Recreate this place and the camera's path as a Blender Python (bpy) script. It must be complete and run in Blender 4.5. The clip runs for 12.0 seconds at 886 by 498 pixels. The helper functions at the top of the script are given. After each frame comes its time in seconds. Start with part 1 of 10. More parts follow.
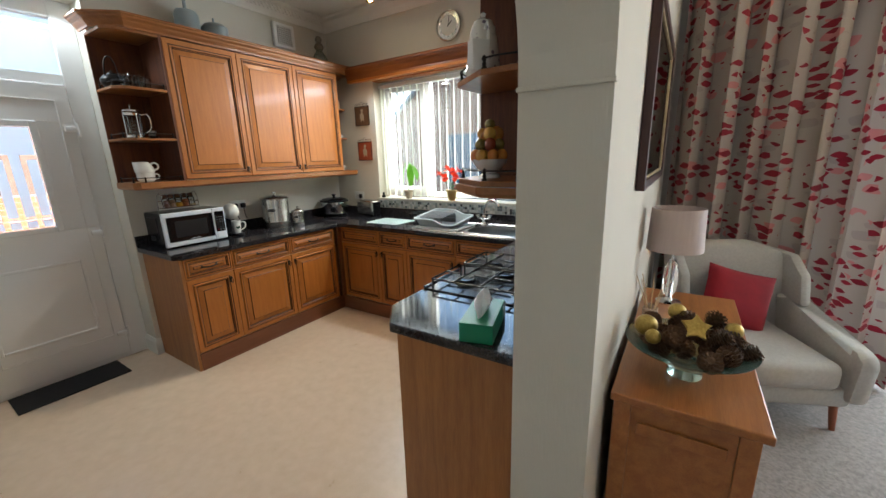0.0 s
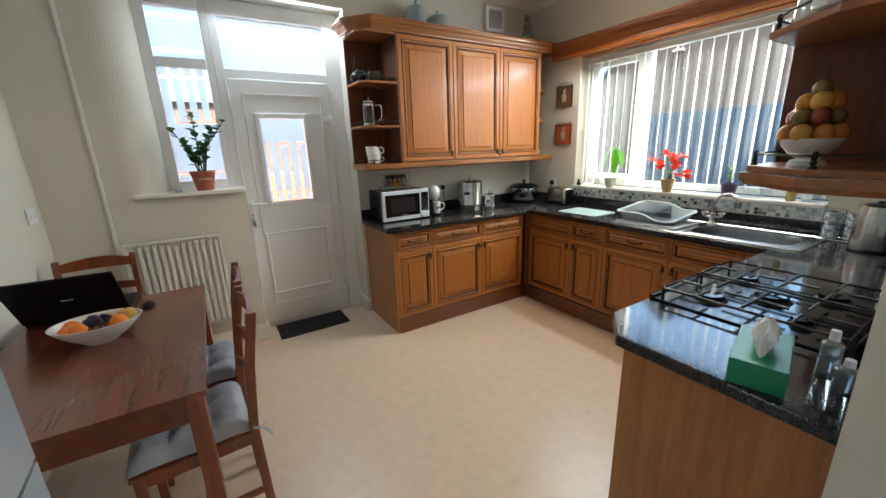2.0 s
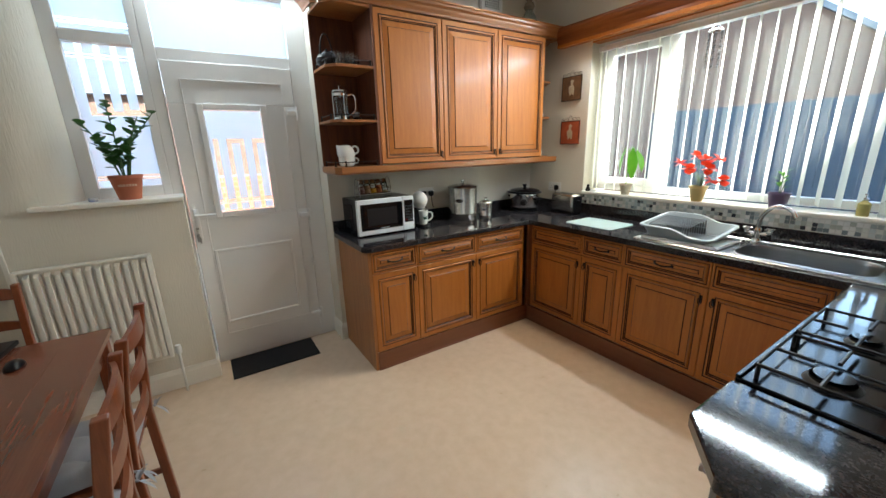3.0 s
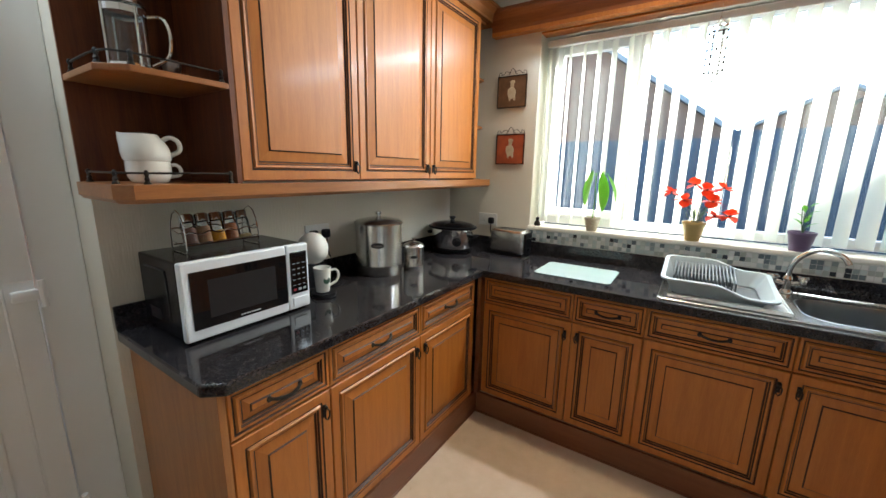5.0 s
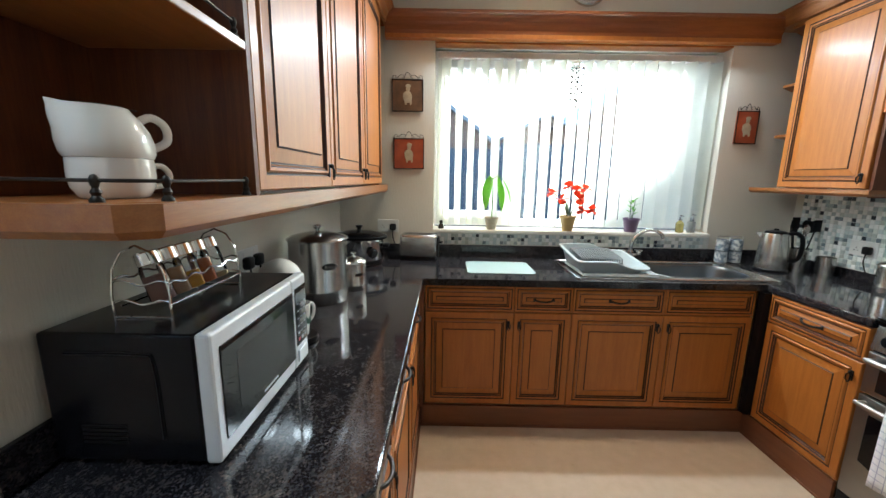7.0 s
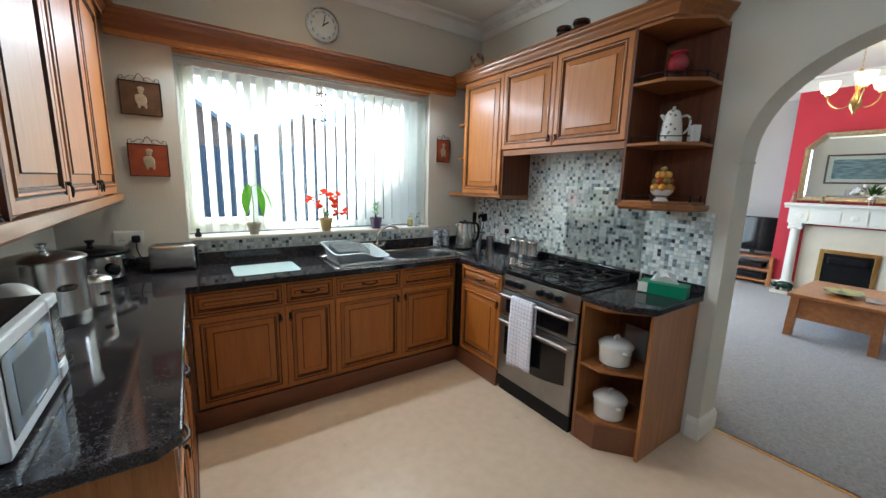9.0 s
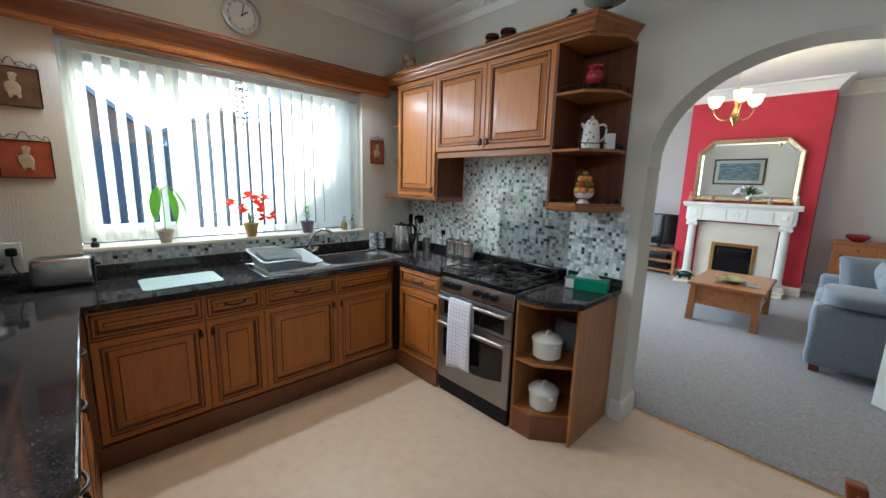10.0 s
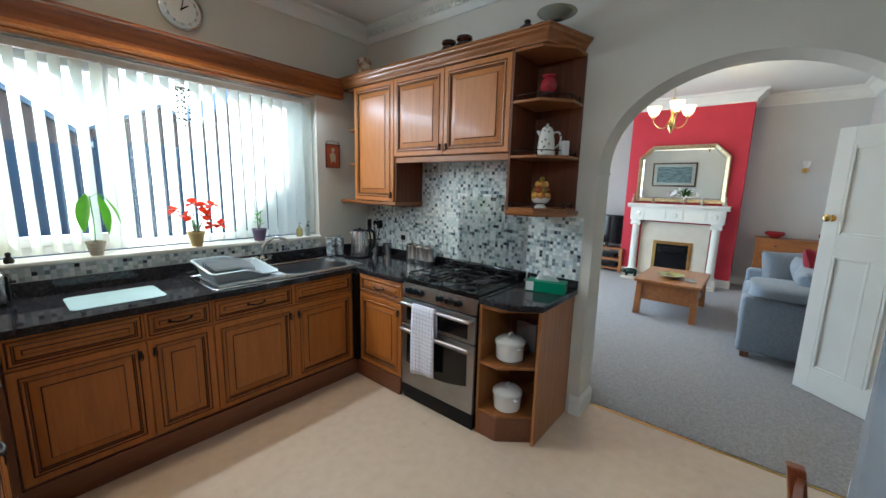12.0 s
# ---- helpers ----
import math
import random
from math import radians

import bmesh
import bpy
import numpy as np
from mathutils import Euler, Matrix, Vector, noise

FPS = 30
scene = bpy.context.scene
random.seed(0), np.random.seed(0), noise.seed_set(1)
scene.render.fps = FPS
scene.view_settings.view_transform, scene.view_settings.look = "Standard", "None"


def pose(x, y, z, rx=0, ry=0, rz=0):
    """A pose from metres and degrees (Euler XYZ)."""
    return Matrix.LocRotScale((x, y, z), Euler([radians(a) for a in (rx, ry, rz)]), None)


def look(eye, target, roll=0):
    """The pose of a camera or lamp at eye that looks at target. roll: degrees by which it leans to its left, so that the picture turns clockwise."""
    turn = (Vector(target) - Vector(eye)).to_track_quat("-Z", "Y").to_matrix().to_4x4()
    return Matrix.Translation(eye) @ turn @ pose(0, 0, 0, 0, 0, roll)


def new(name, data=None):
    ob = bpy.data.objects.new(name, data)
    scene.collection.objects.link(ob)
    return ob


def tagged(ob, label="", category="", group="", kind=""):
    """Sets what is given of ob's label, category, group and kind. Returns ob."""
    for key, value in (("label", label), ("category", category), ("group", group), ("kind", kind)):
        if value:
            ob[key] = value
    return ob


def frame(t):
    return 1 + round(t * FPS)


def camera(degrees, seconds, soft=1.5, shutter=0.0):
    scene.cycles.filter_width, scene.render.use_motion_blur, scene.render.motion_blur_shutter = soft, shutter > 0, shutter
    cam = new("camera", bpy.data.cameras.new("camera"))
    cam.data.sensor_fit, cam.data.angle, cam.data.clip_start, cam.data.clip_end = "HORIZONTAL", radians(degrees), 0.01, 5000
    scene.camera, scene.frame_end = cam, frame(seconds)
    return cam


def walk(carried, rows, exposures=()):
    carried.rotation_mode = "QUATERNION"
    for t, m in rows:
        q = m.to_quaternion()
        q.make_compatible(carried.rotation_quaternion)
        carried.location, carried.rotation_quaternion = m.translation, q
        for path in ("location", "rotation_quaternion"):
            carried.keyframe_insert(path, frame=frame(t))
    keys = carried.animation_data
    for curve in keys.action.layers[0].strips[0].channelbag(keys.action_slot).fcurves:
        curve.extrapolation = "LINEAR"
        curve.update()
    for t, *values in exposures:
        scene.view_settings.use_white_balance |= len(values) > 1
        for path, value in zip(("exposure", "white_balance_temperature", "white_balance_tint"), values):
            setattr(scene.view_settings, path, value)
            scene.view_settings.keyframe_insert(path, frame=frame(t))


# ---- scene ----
# ---- the camera and its walk ----
cam = camera(99.6, 12.0)
PATH = [
    (0, (3.51, -3.169, 1.512), (2.457, -1.537, 1.036), -1.6),
    (0.5, (3.502, -3.318, 1.509), (2.145, -1.932, 1.023), -1.7),
    (1, (3.494, -3.403, 1.502), (1.965, -2.214, 1.004), -1.9),
    (1.5, (3.425, -3.374, 1.498), (1.802, -2.327, 0.979), -2.0),
    (2, (3.259, -3.218, 1.508), (1.613, -2.209, 0.986), -1.9),
    (2.5, (3.061, -3.037, 1.513), (1.413, -2.034, 0.986), -2.0),
    (4.5, (1.882, -2.575, 1.466), (0.595, -1.113, 1.011), 1.1),
    (5, (1.559, -2.459, 1.447), (0.484, -0.822, 1.039), 1.1),
    (5.5, (1.222, -2.34, 1.432), (0.346, -0.583, 1.046), 1.1),
    (6, (0.959, -2.345, 1.423), (0.265, -0.507, 1.049), 1.1),
    (6.5, (0.809, -2.448, 1.424), (0.441, -0.517, 1.055), 1.0),
    (8.5, (0.676, -3.002, 1.5), (1.566, -1.247, 1.145), 1.4),
    (9, (0.678, -3.065, 1.509), (1.78, -1.432, 1.16), 1.5),
    (9.5, (0.673, -3.083, 1.525), (1.943, -1.578, 1.178), 1.6),
    (10, (0.687, -3.054, 1.533), (2.049, -1.631, 1.189), 1.6),
    (10.5, (0.683, -3.036, 1.545), (2.102, -1.668, 1.205), 1.5),
    (11, (0.681, -3.025, 1.551), (2.151, -1.711, 1.217), 1.4),
    (11.5, (0.683, -3.018, 1.549), (2.189, -1.744, 1.221), 1.4),
    (12, (0.678, -3.019, 1.555), (2.198, -1.761, 1.227), 1.4),
]
walk(cam, [(t, look(eye, target, roll)) for t, eye, target, roll in PATH], [(0.0, 3.18, 6050, 4), (0.7, 3.38, 5700, 3), (2.5, 3.28, 6050, 3), (5.0, 3.38, 6050, 3), (6.5, 3.40, 5900, 2), (8.5, 3.15, 5650, 2), (12.0, 3.04, 5400, 0)])

# ---- world, sun, large lights ----
SUN_EL, SUN_AZ = radians(26), radians(47)   # height; turn from +y towards +x
world = bpy.data.worlds.new("world")
scene.world = world
world.use_nodes = True
wn = world.node_tree.nodes
sky = wn.new("ShaderNodeTexSky")
sky.sky_type = "NISHITA"
sky.sun_disc = False
sky.sun_elevation, sky.sun_rotation = SUN_EL, SUN_AZ
world.node_tree.links.new(sky.outputs[0], wn["Background"].inputs[0])
wn["Background"].inputs[1].default_value = 0.15
sun_data = bpy.data.lights.new("sun", "SUN")
sun_data.energy, sun_data.angle, sun_data.color = 3.2, radians(0.6), (1.0, 0.95, 0.88)
sun_way = Vector((math.sin(SUN_AZ) * math.cos(SUN_EL), math.cos(SUN_AZ) * math.cos(SUN_EL), math.sin(SUN_EL)))
sun = new("sun", sun_data)
sun.matrix_world = look(sun_way * 20, (0, 0, 0))


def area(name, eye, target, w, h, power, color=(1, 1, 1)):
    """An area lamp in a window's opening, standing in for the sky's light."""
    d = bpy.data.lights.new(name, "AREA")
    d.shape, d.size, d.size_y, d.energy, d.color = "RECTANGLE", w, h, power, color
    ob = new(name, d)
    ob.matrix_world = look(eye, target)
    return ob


# ---- materials ----
def nodes_of(name):
    m = bpy.data.materials.new(name)
    m.use_nodes = True
    nt = m.node_tree
    return m, nt, nt.nodes["Principled BSDF"]


def mat(name, color, rough=0.5, metal=0.0, color2=None, scale=6.0, stretch=(1, 1, 1), detail=4.0, contrast=1.0,
        bump=0.0, bscale=150.0, bstretch=None, coat=0.0, trans=0.0, ior=1.45, rvar=0.0, sheen=0.0, emit=0.0, alpha=1.0):
    """A noise-varied surface: two colours mixed by stretched noise, a second finer grain, bump and varied gloss."""
    m, nt, p = nodes_of(name)
    N, L = nt.nodes, nt.links
    p.inputs["Roughness"].default_value = rough
    p.inputs["Metallic"].default_value = metal
    p.inputs["Coat Weight"].default_value = coat
    p.inputs["Coat Roughness"].default_value = 0.08
    p.inputs["Transmission Weight"].default_value = trans
    p.inputs["IOR"].default_value = ior
    p.inputs["Sheen Weight"].default_value = sheen
    p.inputs["Alpha"].default_value = alpha
    if color2 is None:
        color2 = tuple(c * 0.88 for c in color)
    tc = N.new("ShaderNodeTexCoord")
    mp = N.new("ShaderNodeMapping")
    mp.inputs["Scale"].default_value = stretch
    L.new(tc.outputs["Object"], mp.inputs["Vector"])
    n = N.new("ShaderNodeTexNoise")
    n.inputs["Scale"].default_value, n.inputs["Detail"].default_value = scale, detail
    L.new(mp.outputs[0], n.inputs["Vector"])
    r = N.new("ShaderNodeValToRGB")
    w = 0.22 / contrast
    r.color_ramp.elements[0].position, r.color_ramp.elements[1].position = 0.5 - w, 0.5 + w
    r.color_ramp.elements[0].color, r.color_ramp.elements[1].color = (*color2, 1), (*color, 1)
    L.new(n.outputs["Fac"], r.inputs[0])
    L.new(r.outputs[0], p.inputs["Base Color"])
    if emit:
        L.new(r.outputs[0], p.inputs["Emission Color"])
        p.inputs["Emission Strength"].default_value = emit
    if bump:
        mp2 = N.new("ShaderNodeMapping")
        mp2.inputs["Scale"].default_value = bstretch or (1, 1, 1)
        L.new(tc.outputs["Object"], mp2.inputs["Vector"])
        n2 = N.new("ShaderNodeTexNoise")
        n2.inputs["Scale"].default_value, n2.inputs["Detail"].default_value = bscale, 3
        L.new(mp2.outputs[0], n2.inputs["Vector"])
        b = N.new("ShaderNodeBump")
        b.inputs["Strength"].default_value, b.inputs["Distance"].default_value = bump, 0.002
        L.new(n2.outputs["Fac"], b.inputs["Height"])
        L.new(b.outputs[0], p.inputs["Normal"])
    if rvar:
        mr = N.new("ShaderNodeMapRange")
        mr.inputs["To Min"].default_value, mr.inputs["To Max"].default_value = rough - rvar, rough + rvar
        L.new(n.outputs["Fac"], mr.inputs["Value"])
        L.new(mr.outputs[0], p.inputs["Roughness"])
    return m


def wood(name, light, dark, axis="z", rough=0.35, scale=5.0, coat=0.25, contrast=1.2, fine=0.35):
    """Timber: long grain along an axis, with fine pores and slow tone changes."""
    m, nt, p = nodes_of(name)
    N, L = nt.nodes, nt.links
    p.inputs["Roughness"].default_value = rough
    p.inputs["Coat Weight"].default_value = coat
    p.inputs["Coat Roughness"].default_value = 0.15
    tc = N.new("ShaderNodeTexCoord")
    info = N.new("ShaderNodeObjectInfo")
    add = N.new("ShaderNodeVectorMath")
    add.operation = "ADD"
    comb = N.new("ShaderNodeCombineXYZ")
    mul = N.new("ShaderNodeMath")
    mul.operation = "MULTIPLY"
    mul.inputs[1].default_value = 7.0
    L.new(info.outputs["Random"], mul.inputs[0])
    for k in range(3):
        L.new(mul.outputs[0], comb.inputs[k])
    L.new(tc.outputs["Object"], add.inputs[0])
    L.new(comb.outputs[0], add.inputs[1])
    st = {"x": (0.6, 9, 9), "y": (9, 0.6, 9), "z": (9, 9, 0.6)}[axis]
    mp = N.new("ShaderNodeMapping")
    mp.inputs["Scale"].default_value = st
    L.new(add.outputs[0], mp.inputs["Vector"])
    a = N.new("ShaderNodeTexNoise")
    a.inputs["Scale"].default_value, a.inputs["Detail"].default_value, a.inputs["Distortion"].default_value = scale, 5, 0.6
    L.new(mp.outputs[0], a.inputs["Vector"])
    b = N.new("ShaderNodeTexNoise")
    b.inputs["Scale"].default_value, b.inputs["Detail"].default_value = scale * 9, 2
    L.new(mp.outputs[0], b.inputs["Vector"])
    mix = N.new("ShaderNodeMix")
    mix.inputs[0].default_value = fine
    L.new(a.outputs["Fac"], mix.inputs[2])
    L.new(b.outputs["Fac"], mix.inputs[3])
    r = N.new("ShaderNodeValToRGB")
    w = 0.2 / contrast
    r.color_ramp.elements[0].position, r.color_ramp.elements[1].position = 0.5 - w, 0.5 + w
    r.color_ramp.elements[0].color, r.color_ramp.elements[1].color = (*dark, 1), (*light, 1)
    L.new(mix.outputs[0], r.inputs[0])
    L.new(r.outputs[0], p.inputs["Base Color"])
    bp = N.new("ShaderNodeBump")
    bp.inputs["Strength"].default_value, bp.inputs["Distance"].default_value = 0.12, 0.001
    L.new(b.outputs["Fac"], bp.inputs["Height"])
    L.new(bp.outputs[0], p.inputs["Normal"])
    return m


M = {}
M["door_wood"] = wood("door_wood", (0.48, 0.172, 0.028), (0.34, 0.106, 0.016), rough=0.45, contrast=0.9, coat=0.12)
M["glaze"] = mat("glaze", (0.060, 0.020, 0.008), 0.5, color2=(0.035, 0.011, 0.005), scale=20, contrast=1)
M["rail_wood"] = wood("rail_wood", (0.34, 0.130, 0.034), (0.23, 0.078, 0.018), "x", rough=0.36)
M["rail_wood_y"] = wood("rail_wood_y", (0.34, 0.130, 0.034), (0.23, 0.078, 0.018), "y", rough=0.36)
M["panel_wood"] = wood("panel_wood", (0.38, 0.155, 0.042), (0.26, 0.095, 0.024), "z", rough=0.42, scale=3.5, contrast=1.4)
# the units' timber with the shade of their recesses put into the colour
M["inner_wood_shaded"] = wood("inner_wood_shaded", (0.16, 0.044, 0.009), (0.080, 0.019, 0.004), "z", rough=0.55, scale=3.5, coat=0.0, contrast=1.5)
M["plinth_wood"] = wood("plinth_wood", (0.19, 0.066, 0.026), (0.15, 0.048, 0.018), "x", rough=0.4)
M["oak"] = wood("oak", (0.42, 0.165, 0.045), (0.28, 0.095, 0.024), "y", rough=0.33, scale=3.0, contrast=1.2)
M["oak_x"] = wood("oak_x", (0.42, 0.165, 0.045), (0.27, 0.092, 0.024), "x", rough=0.35, scale=3.0, contrast=1.2)
M["table_wood"] = wood("table_wood", (0.19, 0.052, 0.022), (0.105, 0.025, 0.011), "x", rough=0.26, scale=2.2, coat=0.5, contrast=1.1)
M["chair_wood"] = wood("chair_wood", (0.25, 0.066, 0.020), (0.14, 0.032, 0.010), "z", rough=0.32, scale=3.0, coat=0.4)


def granite():
    m, nt, p = nodes_of("worktop_laminate")
    N, L = nt.nodes, nt.links
    tc = N.new("ShaderNodeTexCoord")
    v = N.new("ShaderNodeTexVoronoi")
    v.inputs["Scale"].default_value = 260
    n = N.new("ShaderNodeTexNoise")
    n.inputs["Scale"].default_value, n.inputs["Detail"].default_value = 45, 6
    n3 = N.new("ShaderNodeTexNoise")
    n3.inputs["Scale"].default_value, n3.inputs["Detail"].default_value = 5, 2
    for q in (v, n, n3):
        L.new(tc.outputs["Object"], q.inputs["Vector"])
    r = N.new("ShaderNodeValToRGB")
    e = r.color_ramp.elements
    e[0].position, e[0].color = 0.42, (0.010, 0.010, 0.013, 1)
    e[1].position, e[1].color = 0.78, (0.075, 0.060, 0.054, 1)
    k = e.new(0.56)
    k.color = (0.026, 0.025, 0.030, 1)
    mix = N.new("ShaderNodeMix")
    mix.inputs[0].default_value = 0.45
    L.new(n.outputs["Fac"], mix.inputs[2])
    L.new(v.outputs["Color"], mix.inputs[3])
    L.new(mix.outputs[0], r.inputs[0])
    L.new(r.outputs[0], p.inputs["Base Color"])
    mr = N.new("ShaderNodeMapRange")
    mr.inputs["To Min"].default_value, mr.inputs["To Max"].default_value = 0.05, 0.10
    L.new(n3.outputs["Fac"], mr.inputs["Value"])
    L.new(mr.outputs[0], p.inputs["Roughness"])
    return m


M["worktop"] = granite()
M["wall"] = mat("wall_paint", (0.64, 0.605, 0.530), 0.75, color2=(0.61, 0.575, 0.500), scale=2.0, bump=0.8, bscale=48, bstretch=(3, 3, 0.45))
M["wall_living"] = mat("wall_paint_living", (0.565, 0.555, 0.545), 0.8, color2=(0.535, 0.525, 0.515), scale=2, bump=0.3, bscale=60)
M["wall_textured"] = mat("wall_paper_ribbed", (0.62, 0.585, 0.50), 0.7, color2=(0.58, 0.545, 0.465), scale=3, bump=0.8, bscale=40, bstretch=(1, 6, 0.6))
M["wall_red"] = mat("wall_paint_red", (0.50, 0.026, 0.048), 0.7, color2=(0.42, 0.022, 0.038), scale=3, bump=0.4, bscale=60)
M["ceiling"] = mat("ceiling_paint", (0.74, 0.72, 0.68), 0.85, color2=(0.70, 0.68, 0.64), scale=2, bump=0.4, bscale=70)
M["plaster"] = mat("plaster_white", (0.78, 0.76, 0.71), 0.7, color2=(0.74, 0.72, 0.67), scale=5)
M["gloss_white"] = mat("gloss_white", (0.78, 0.76, 0.70), 0.3, color2=(0.74, 0.72, 0.66), scale=4)
M["upvc"] = mat("upvc_white", (0.80, 0.80, 0.80), 0.28, color2=(0.77, 0.77, 0.77), scale=3)
M["vinyl"] = mat("floor_vinyl", (0.61, 0.480, 0.365), 0.30, color2=(0.53, 0.405, 0.290), scale=15, detail=8, contrast=0.8, bump=0.1, bscale=300, rvar=0.06)
M["carpet"] = mat("carpet_grey_brown", (0.300, 0.264, 0.248), 0.95, color2=(0.165, 0.148, 0.142), scale=60, detail=6, contrast=1.2, bump=1.0, bscale=420, sheen=0.3)
M["steel"] = mat("brushed_steel", (0.62, 0.60, 0.58), 0.24, 1.0, color2=(0.50, 0.49, 0.47), scale=8, stretch=(1, 1, 30), bump=0.05, bscale=60)
M["steel_dark"] = mat("brushed_steel_grey", (0.36, 0.36, 0.36), 0.34, 1.0, color2=(0.30, 0.30, 0.30), scale=6, stretch=(30, 1, 1))
M["chrome"] = mat("chrome", (0.80, 0.80, 0.80), 0.07, 1.0, scale=3)
M["iron"] = mat("black_iron", (0.030, 0.026, 0.024), 0.38, 0.6, color2=(0.015, 0.013, 0.012), scale=20)
M["brass"] = mat("polished_brass", (0.70, 0.48, 0.18), 0.22, 1.0, scale=8)
M["gold"] = mat("antique_gold", (0.66, 0.54, 0.34), 0.38, 0.9, color2=(0.44, 0.33, 0.18), scale=30)
M["enamel"] = mat("black_enamel", (0.004, 0.004, 0.005), 0.12, ior=1.35, scale=4, rvar=0.04)
M["black"] = mat("black_plastic", (0.008, 0.008, 0.010), 0.30, color2=(0.005, 0.005, 0.006), scale=12)
M["black"].node_tree.nodes["Principled BSDF"].inputs["Specular IOR Level"].default_value = 0.22
M["black_lacquer"] = mat("black_lacquer", (0.005, 0.005, 0.007), 0.22, ior=1.35, scale=8, bump=0.15, bscale=220)
# the deck's steel, darkened for the room's dim reflection inside the bowl
M["sink_bowl"] = mat("sink_bowl_dimmed_steel", (0.24, 0.25, 0.265), 0.30, 1.0, color2=(0.20, 0.21, 0.225), scale=5)
M["handle_steel"] = mat("satin_warm_steel", (0.46, 0.41, 0.38), 0.40, 0.9, color2=(0.42, 0.38, 0.35), scale=6)
M["black_glass"] = mat("black_glass", (0.006, 0.006, 0.007), 0.05, scale=3)
M["silver"] = mat("silver_plastic", (0.74, 0.78, 0.84), 0.30, 0.15, color2=(0.70, 0.74, 0.80), scale=6)
M["fridge"] = mat("fridge_silver", (0.36, 0.40, 0.44), 0.20, 0.35, color2=(0.33, 0.37, 0.41), scale=3, rvar=0.03)
M["white"] = mat("white_ceramic", (0.74, 0.73, 0.70), 0.14, scale=4, coat=0.4)
M["white_plastic"] = mat("white_plastic", (0.72, 0.72, 0.70), 0.3, scale=4)
M["grey_plastic"] = mat("grey_plastic", (0.26, 0.29, 0.31), 0.35, color2=(0.23, 0.26, 0.28), scale=5)
M["rack_plastic"] = mat("rack_plastic_pale", (0.36, 0.41, 0.43), 0.38, color2=(0.33, 0.37, 0.39), scale=5)
M["rib_plastic"] = mat("rib_plastic_grey", (0.10, 0.11, 0.12), 0.4, scale=5)
M["drip_plastic"] = mat("drip_plastic_clear", (0.62, 0.66, 0.68), 0.12, color2=(0.56, 0.60, 0.62), scale=5)
M["mat_fibre"] = mat("mat_black_fibre", (0.012, 0.011, 0.012), 0.95, scale=60, bump=1.0, bscale=500)
M["cushion"] = mat("cushion_grey_cotton", (0.36, 0.37, 0.40), 0.9, color2=(0.31, 0.32, 0.35), scale=9, bump=0.4, bscale=400, sheen=0.2)
M["sofa"] = mat("sofa_grey_weave", (0.25, 0.28, 0.33), 0.9, color2=(0.19, 0.22, 0.26), scale=70, bump=0.6, bscale=500, sheen=0.3)
M["armchair"] = mat("armchair_pale_linen", (0.46, 0.45, 0.42), 0.9, color2=(0.40, 0.39, 0.36), scale=60, bump=0.5, bscale=500, sheen=0.2)
M["red_cloth"] = mat("red_cloth", (0.30, 0.006, 0.018), 0.8, color2=(0.22, 0.005, 0.014), scale=12, bump=0.4, bscale=300, sheen=0.1)
M["terracotta"] = mat("terracotta", (0.42, 0.13, 0.065), 0.75, color2=(0.34, 0.10, 0.050), scale=14, bump=0.3, bscale=120)
M["soil"] = mat("soil", (0.035, 0.022, 0.014), 0.95, color2=(0.015, 0.010, 0.007), scale=60, bump=1, bscale=200)
M["leaf"] = mat("leaf_dark_green", (0.035, 0.085, 0.020), 0.35, color2=(0.020, 0.055, 0.012), scale=20)
M["orange"] = mat("orange_peel", (0.75, 0.22, 0.02), 0.4, color2=(0.65, 0.16, 0.015), scale=10, bump=0.4, bscale=250)
M["apple"] = mat("apple_skin", (0.55, 0.42, 0.10), 0.3, color2=(0.50, 0.20, 0.05), scale=12)
M["grape"] = mat("dark_grape", (0.020, 0.012, 0.028), 0.3, scale=12)
M["gilt_fruit"] = mat("gilt_fruit", (0.40, 0.24, 0.06), 0.3, 0.3, color2=(0.30, 0.07, 0.03), scale=9)
M["tissue"] = mat("tissue_paper", (0.80, 0.80, 0.80), 0.9, scale=8)
M["green_card"] = mat("green_card", (0.010, 0.22, 0.11), 0.4, color2=(0.008, 0.18, 0.09), scale=8)
M["towel"] = mat("towel_white_cotton", (0.66, 0.65, 0.70), 0.95, scale=40, bump=0.9, bscale=260)
M["stone"] = mat("marble_cream", (0.66, 0.60, 0.50), 0.3, color2=(0.58, 0.51, 0.42), scale=4, detail=6)
M["coal"] = mat("coal", (0.02, 0.02, 0.022), 0.6, scale=30, bump=0.6, bscale=60)
M["red_glaze"] = mat("red_glaze", (0.30, 0.015, 0.025), 0.15, scale=8, coat=0.4)
M["brown_glaze"] = mat("brown_glaze", (0.045, 0.014, 0.008), 0.15, scale=8, coat=0.5)
M["grey_glaze"] = mat("grey_glaze", (0.30, 0.35, 0.36), 0.3, scale=8)
M["glass"] = mat("clear_glass", (0.95, 0.97, 0.97), 0.02, trans=1.0, scale=2, ior=1.45)
M["shade"] = mat("shade_mushroom_silk", (0.50, 0.42, 0.40), 0.7, color2=(0.46, 0.385, 0.365), scale=80, stretch=(1, 1, 0.05))


